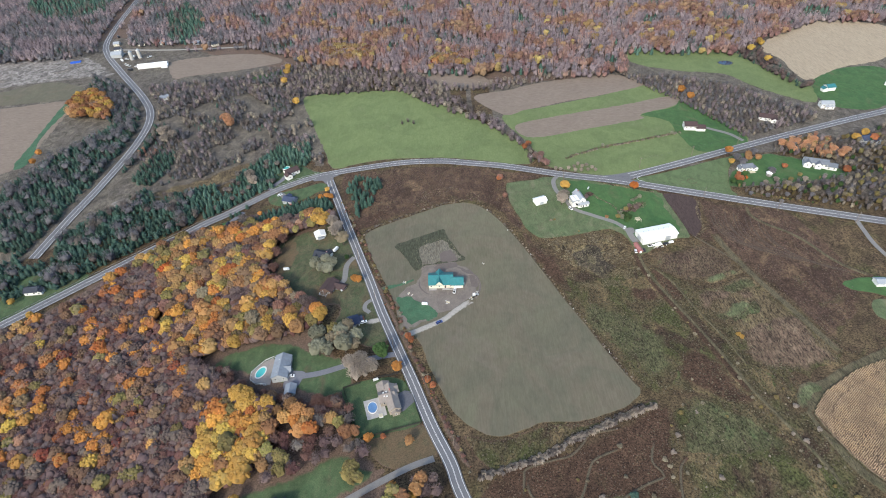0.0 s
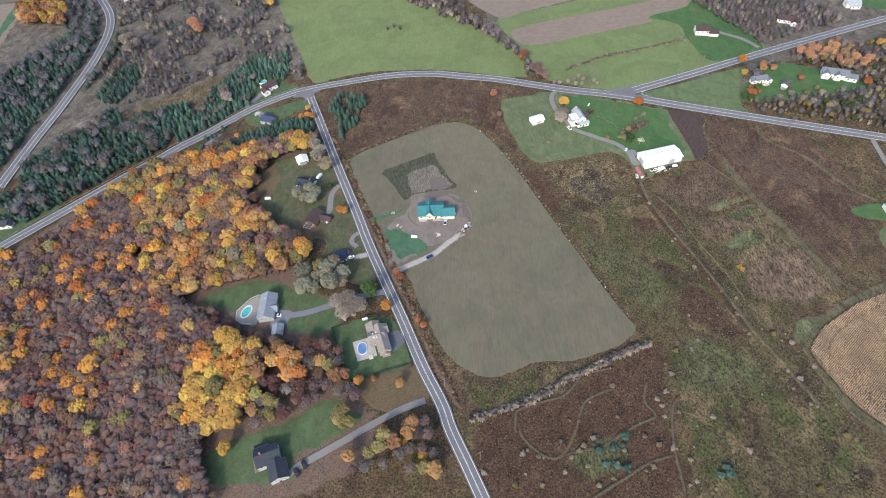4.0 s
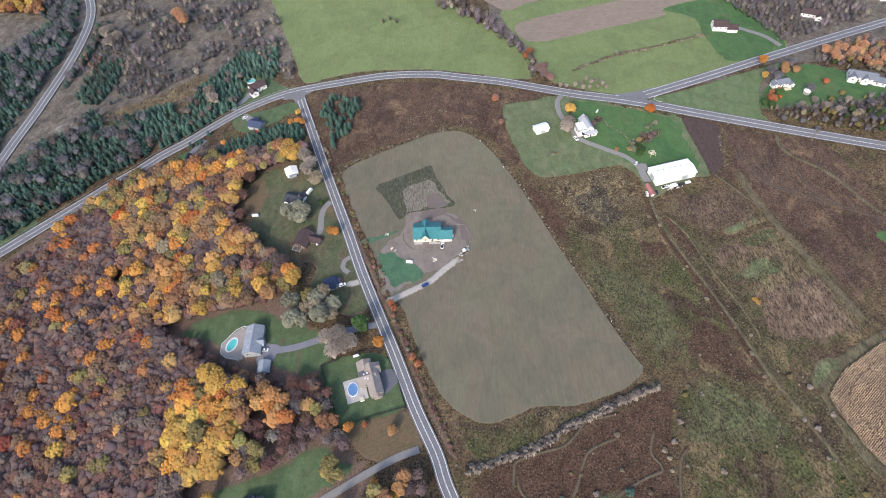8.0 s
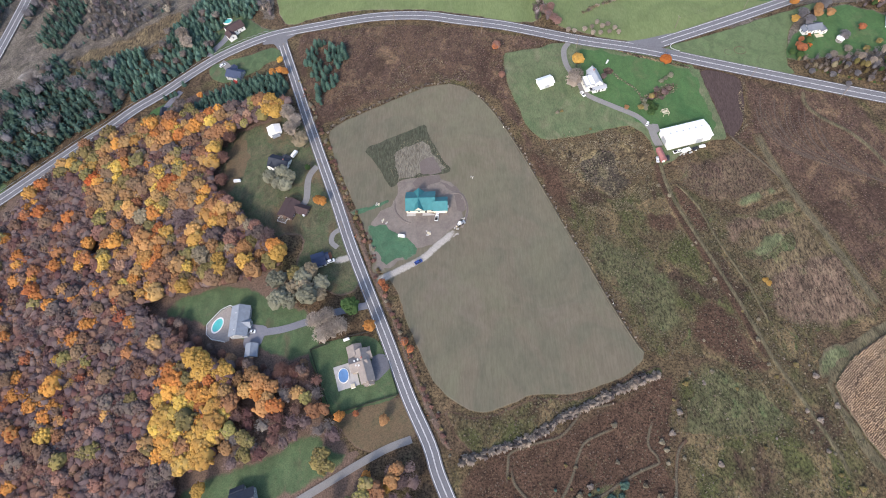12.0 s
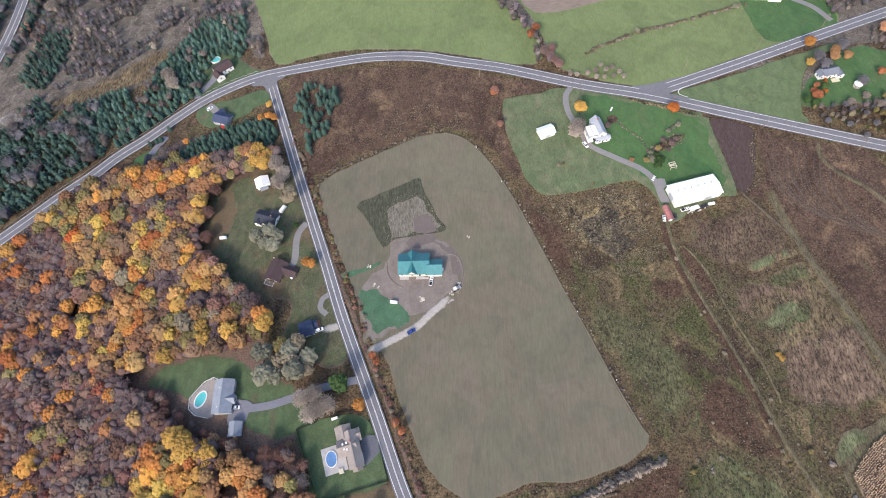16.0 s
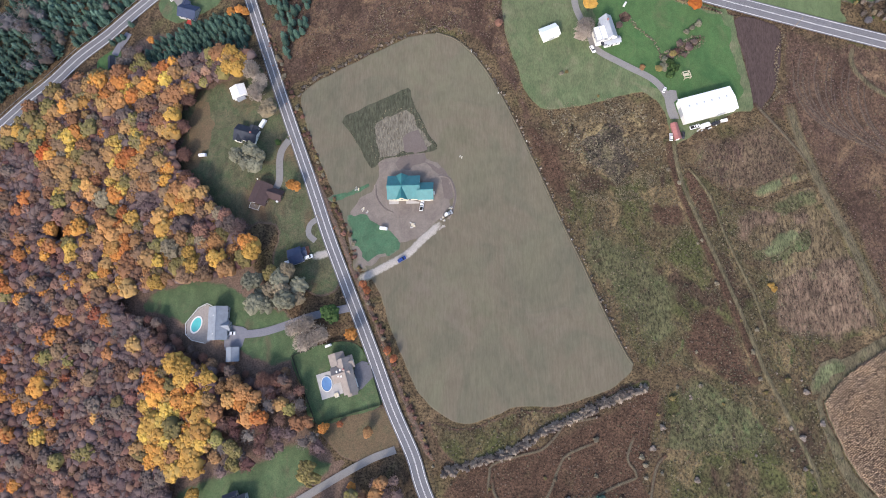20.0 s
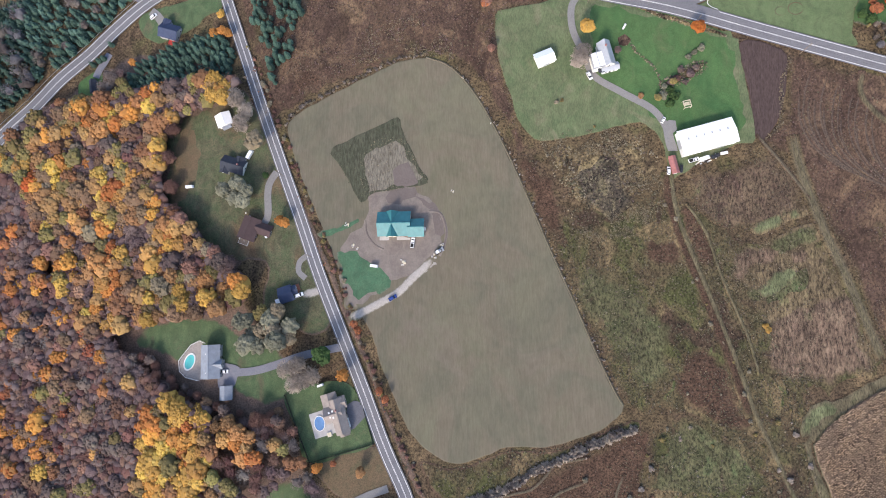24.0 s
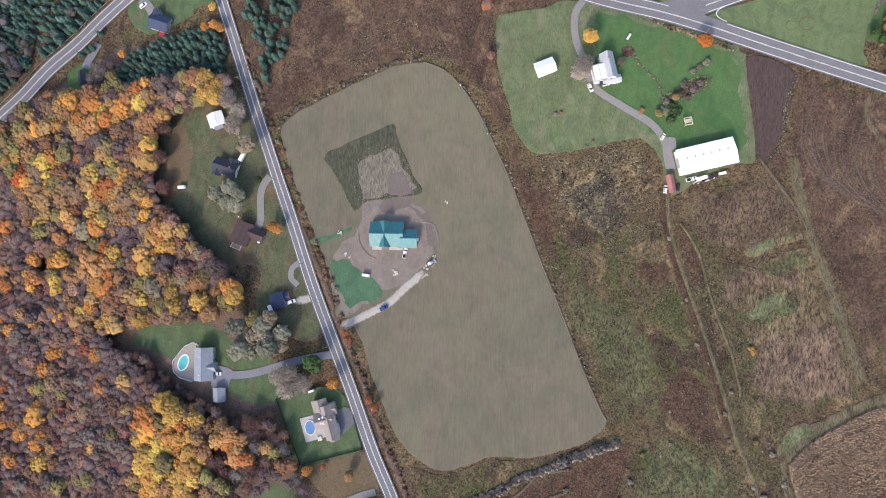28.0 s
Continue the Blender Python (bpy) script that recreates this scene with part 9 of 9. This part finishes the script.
for k, (x, y, s) in enumerate(((-36.0, 282.7, 1.2), (-6.3, 262.2, 1.8), (-32.7, 271.4, 1.2), (19.4, 298.6, 1.0), (-30.2, 270.0, .9), (13.9, 271.0, 1.2), (9.5, 265.5, 1.3))):
    r_ = thing("rubble_pile", x, y, _r.uniform(0, 90), "pale pile of stones and boards on bare ground", "rubble", "building rubble", up=.25)
    for j in range(5):
        part("stone", boxes((_r.uniform(-.8, .8) * s, _r.uniform(-.8, .8) * s, _r.uniform(.1, .4), _r.uniform(.4, 1) * s, _r.uniform(.3, .7) * s, _r.uniform(.3, .7)), bevel=.08), M["pale" if j % 2 else "concrete"], r_)
f_ = thing("play_frame", 139.6, 340.3, 12, "pale wooden climbing frame on the farm lawn", "play frame", up=.3)
for sx in (-1.7, 1.7):
    for sy in (-1.8, 1.8):
        part("post", boxes((sx, sy, 1.1, .16, .16, 2.4), bevel=.02), M["pale"], f_)
for sy in (-1.8, -.6, .6, 1.8):
    part("beam", boxes((0, sy, 2.25, 3.6, .35, .16), bevel=.02), M["pale"], f_)
for sx in (-1.7, 1.7):
    part("rail", boxes((sx, 0, 2.4, .3, 3.9, .16), bevel=.02), M["pale"], f_)
part("platform", boxes((0, .6, 1.2, 3.2, 1.4, .12), bevel=.02), M["pale"], f_)
for x, y in ((40.0, 334.2), (54.1, 306.7), (26.0, 358.9), (75.1, 253.0), (90.1, 216.9)):
    s_ = thing("stake", x, y, 0, "short white marker stake on the field edge", "stake", "field stakes", up=.1)
    part("stick", boxes((0, 0, .6, .3, .3, 1.5), bevel=.03), M["white"], s_)


# ---- power lines and guard rail ----
def pole(x, y, rot, h=10.5):
    p = thing("utility_pole", x, y, rot, "weathered wooden utility pole with a crossarm", "utility pole", "utility poles")
    part("shaft", rod(bmesh.new(), (0, 0, -.3), (0, 0, h), .17, .12, 9), M["wood"], p)
    part("crossarm", boxes((0, 0, h - .7, 2.4, .13, .14), bevel=.015), M["wood"], p)
    for s in (-1.05, -.4, .4, 1.05):
        part("insulator", rod(bmesh.new(), (s, 0, h - .62), (s, 0, h - .4), .06, .05, 7), M["concrete"], p)
    return Vector((x, y, ground(x, y) + h - .4)), radians(rot)


def wires(tops, label):
    w = thing("power_line", tops[0][0].x, tops[0][0].y, 0, label, "power line")
    base = w.matrix_basis.translation.copy()
    for (a, ra), (b_, rb) in zip(tops, tops[1:]):
        for s in (-1.05, .4, 1.05):
            p0, p1 = a + Vector((math.cos(ra) * s, math.sin(ra) * s, 0)), b_ + Vector((math.cos(rb) * s, math.sin(rb) * s, 0))
            bm, last = bmesh.new(), None
            out_ = (p1 - p0).cross(Vector((0, 0, 1))).normalized() * .025
            for i in range(13):
                t = i / 12
                q = p0.lerp(p1, t) - Vector((0, 0, 4 * t * (1 - t) * .9)) - base
                now = [bm.verts.new(q + o) for o in (out_, Vector((0, 0, .025)), -out_, Vector((0, 0, -.025)))]
                if last:
                    for j in range(4):
                        bm.faces.new((last[j], last[(j + 1) % 4], now[(j + 1) % 4], now[j]))
                last = now
            part("wire", bm, M["car_dark"], w)


wires([pole(x, y, 18) for x, y in ((-106.8, 412.7), (-91.1, 363.0), (-71.4, 310.2), (-54.7, 266.0), (-39.9, 224.0), (-18.0, 196.8), (-4.0, 158.0), (11.9, 120.7))], "power line strung along the side road")
wires([pole(x, y, 72) for x, y in ((-30.1, 429.7), (30.0, 414.8), (92.1, 397.6), (145.8, 382.7), (197.5, 365.4), (247.5, 347.2), (297.6, 330.4))], "power line strung along the main road")
wires([pole(x, y, -70) for x, y in ((159.2, 411.0), (208.9, 427.3), (256.0, 445.4), (305.3, 463.9), (357.8, 482.0))], "power line strung along the branch road")


def guard_rail(pts, off):
    line = spline(pts, 3.8)
    g = thing("guard_rail", line[0].x, line[0].y, 0, "galvanised steel guard rail along the road", "guard rail")
    base = g.matrix_basis.translation
    post = bpy.data.meshes.new("post")
    bm = boxes((0, 0, .35, .18, .22, .9), bevel=.01)
    bm.to_mesh(post)
    bm.free()
    post.materials.append(M["darkwood"])
    last = None
    for i in range(1, len(line)):
        d = (line[i] - line[i - 1]).normalized()
        q = line[i] + Vector((d.y, -d.x)) * off
        q = Vector((q.x, q.y, ground(q.x, q.y) + .5))
        piece("post", post, g, Matrix.Translation(q - base) @ pose(0, 0, 0, 0, 0, math.degrees(math.atan2(d.y, d.x))))
        if last is not None:
            m = (q + last) / 2 - base
            bm = boxes((0, 0, .12, (q - last).length, .06, .1), (0, 0, -.12, (q - last).length, .06, .1), (0, 0, 0, (q - last).length, .03, .2))
            bm.transform(Matrix.Translation(m + Vector((0, 0, .5))) @ pose(0, 0, 0, 0, 0, math.degrees(math.atan2(d.y, d.x))))
            part("beam", bm, M["steel"], g)
        last = q


guard_rail(ROAD_MAIN[0:14], -6.0)


# ---- corn rows: the dry stalks stand in lines ----
def corn_rows():
    rng = np.random.default_rng(9)
    V, F = [], []
    way = Vector((math.cos(radians(CORN_WAY)), math.sin(radians(CORN_WAY))))
    side = Vector((-way.y, way.x))
    c = Vector((245, 160))
    lane = [c + (Vector(q) - c) * .86 for q in spline(CORN, 2.0, True)]
    k = 0
    for j in range(-105, 105):
        for i in range(-170, 170):
            p = c + side * (j * .84 + .5 * math.sin(i / 60) + rng.uniform(-.16, .16)) + way * (i * .48 + rng.uniform(-.2, .2))
            if not inside(p.x, p.y, CORN) or rng.random() < .07 + .35 * max(0, noise.noise((p.x / 5, p.y / 5, 3))) or min((p - q).length for q in lane) < .55:
                continue
            b0 = np.array([p.x, p.y, ground(p.x, p.y) + .2])
            for _ in range(2):
                a, hgt = radians(CORN_WAY) + rng.normal() * .5, rng.uniform(1.1, 2.0)
                o = np.array([math.cos(a), math.sin(a), 0])
                t = np.array([-o[1], o[0], 0]) * rng.uniform(.12, .3)
                q = b0 + o * rng.uniform(-.2, .2)
                V += [q + (0, 0, hgt * .55) - t, q + o * .3 + (0, 0, hgt), q + (0, 0, hgt * .9) + t, q - o * .35 + (0, 0, hgt * .7)]
                F += [(k, k + 1, k + 2), (k, k + 2, k + 3)]
                k += 4
    tagged(new("corn_stalks", mesh_of("corn_stalks", V, F, [M["stalk"]])), "dry tan corn stalks standing in rows", "corn", kind="stuff")


corn_rows()
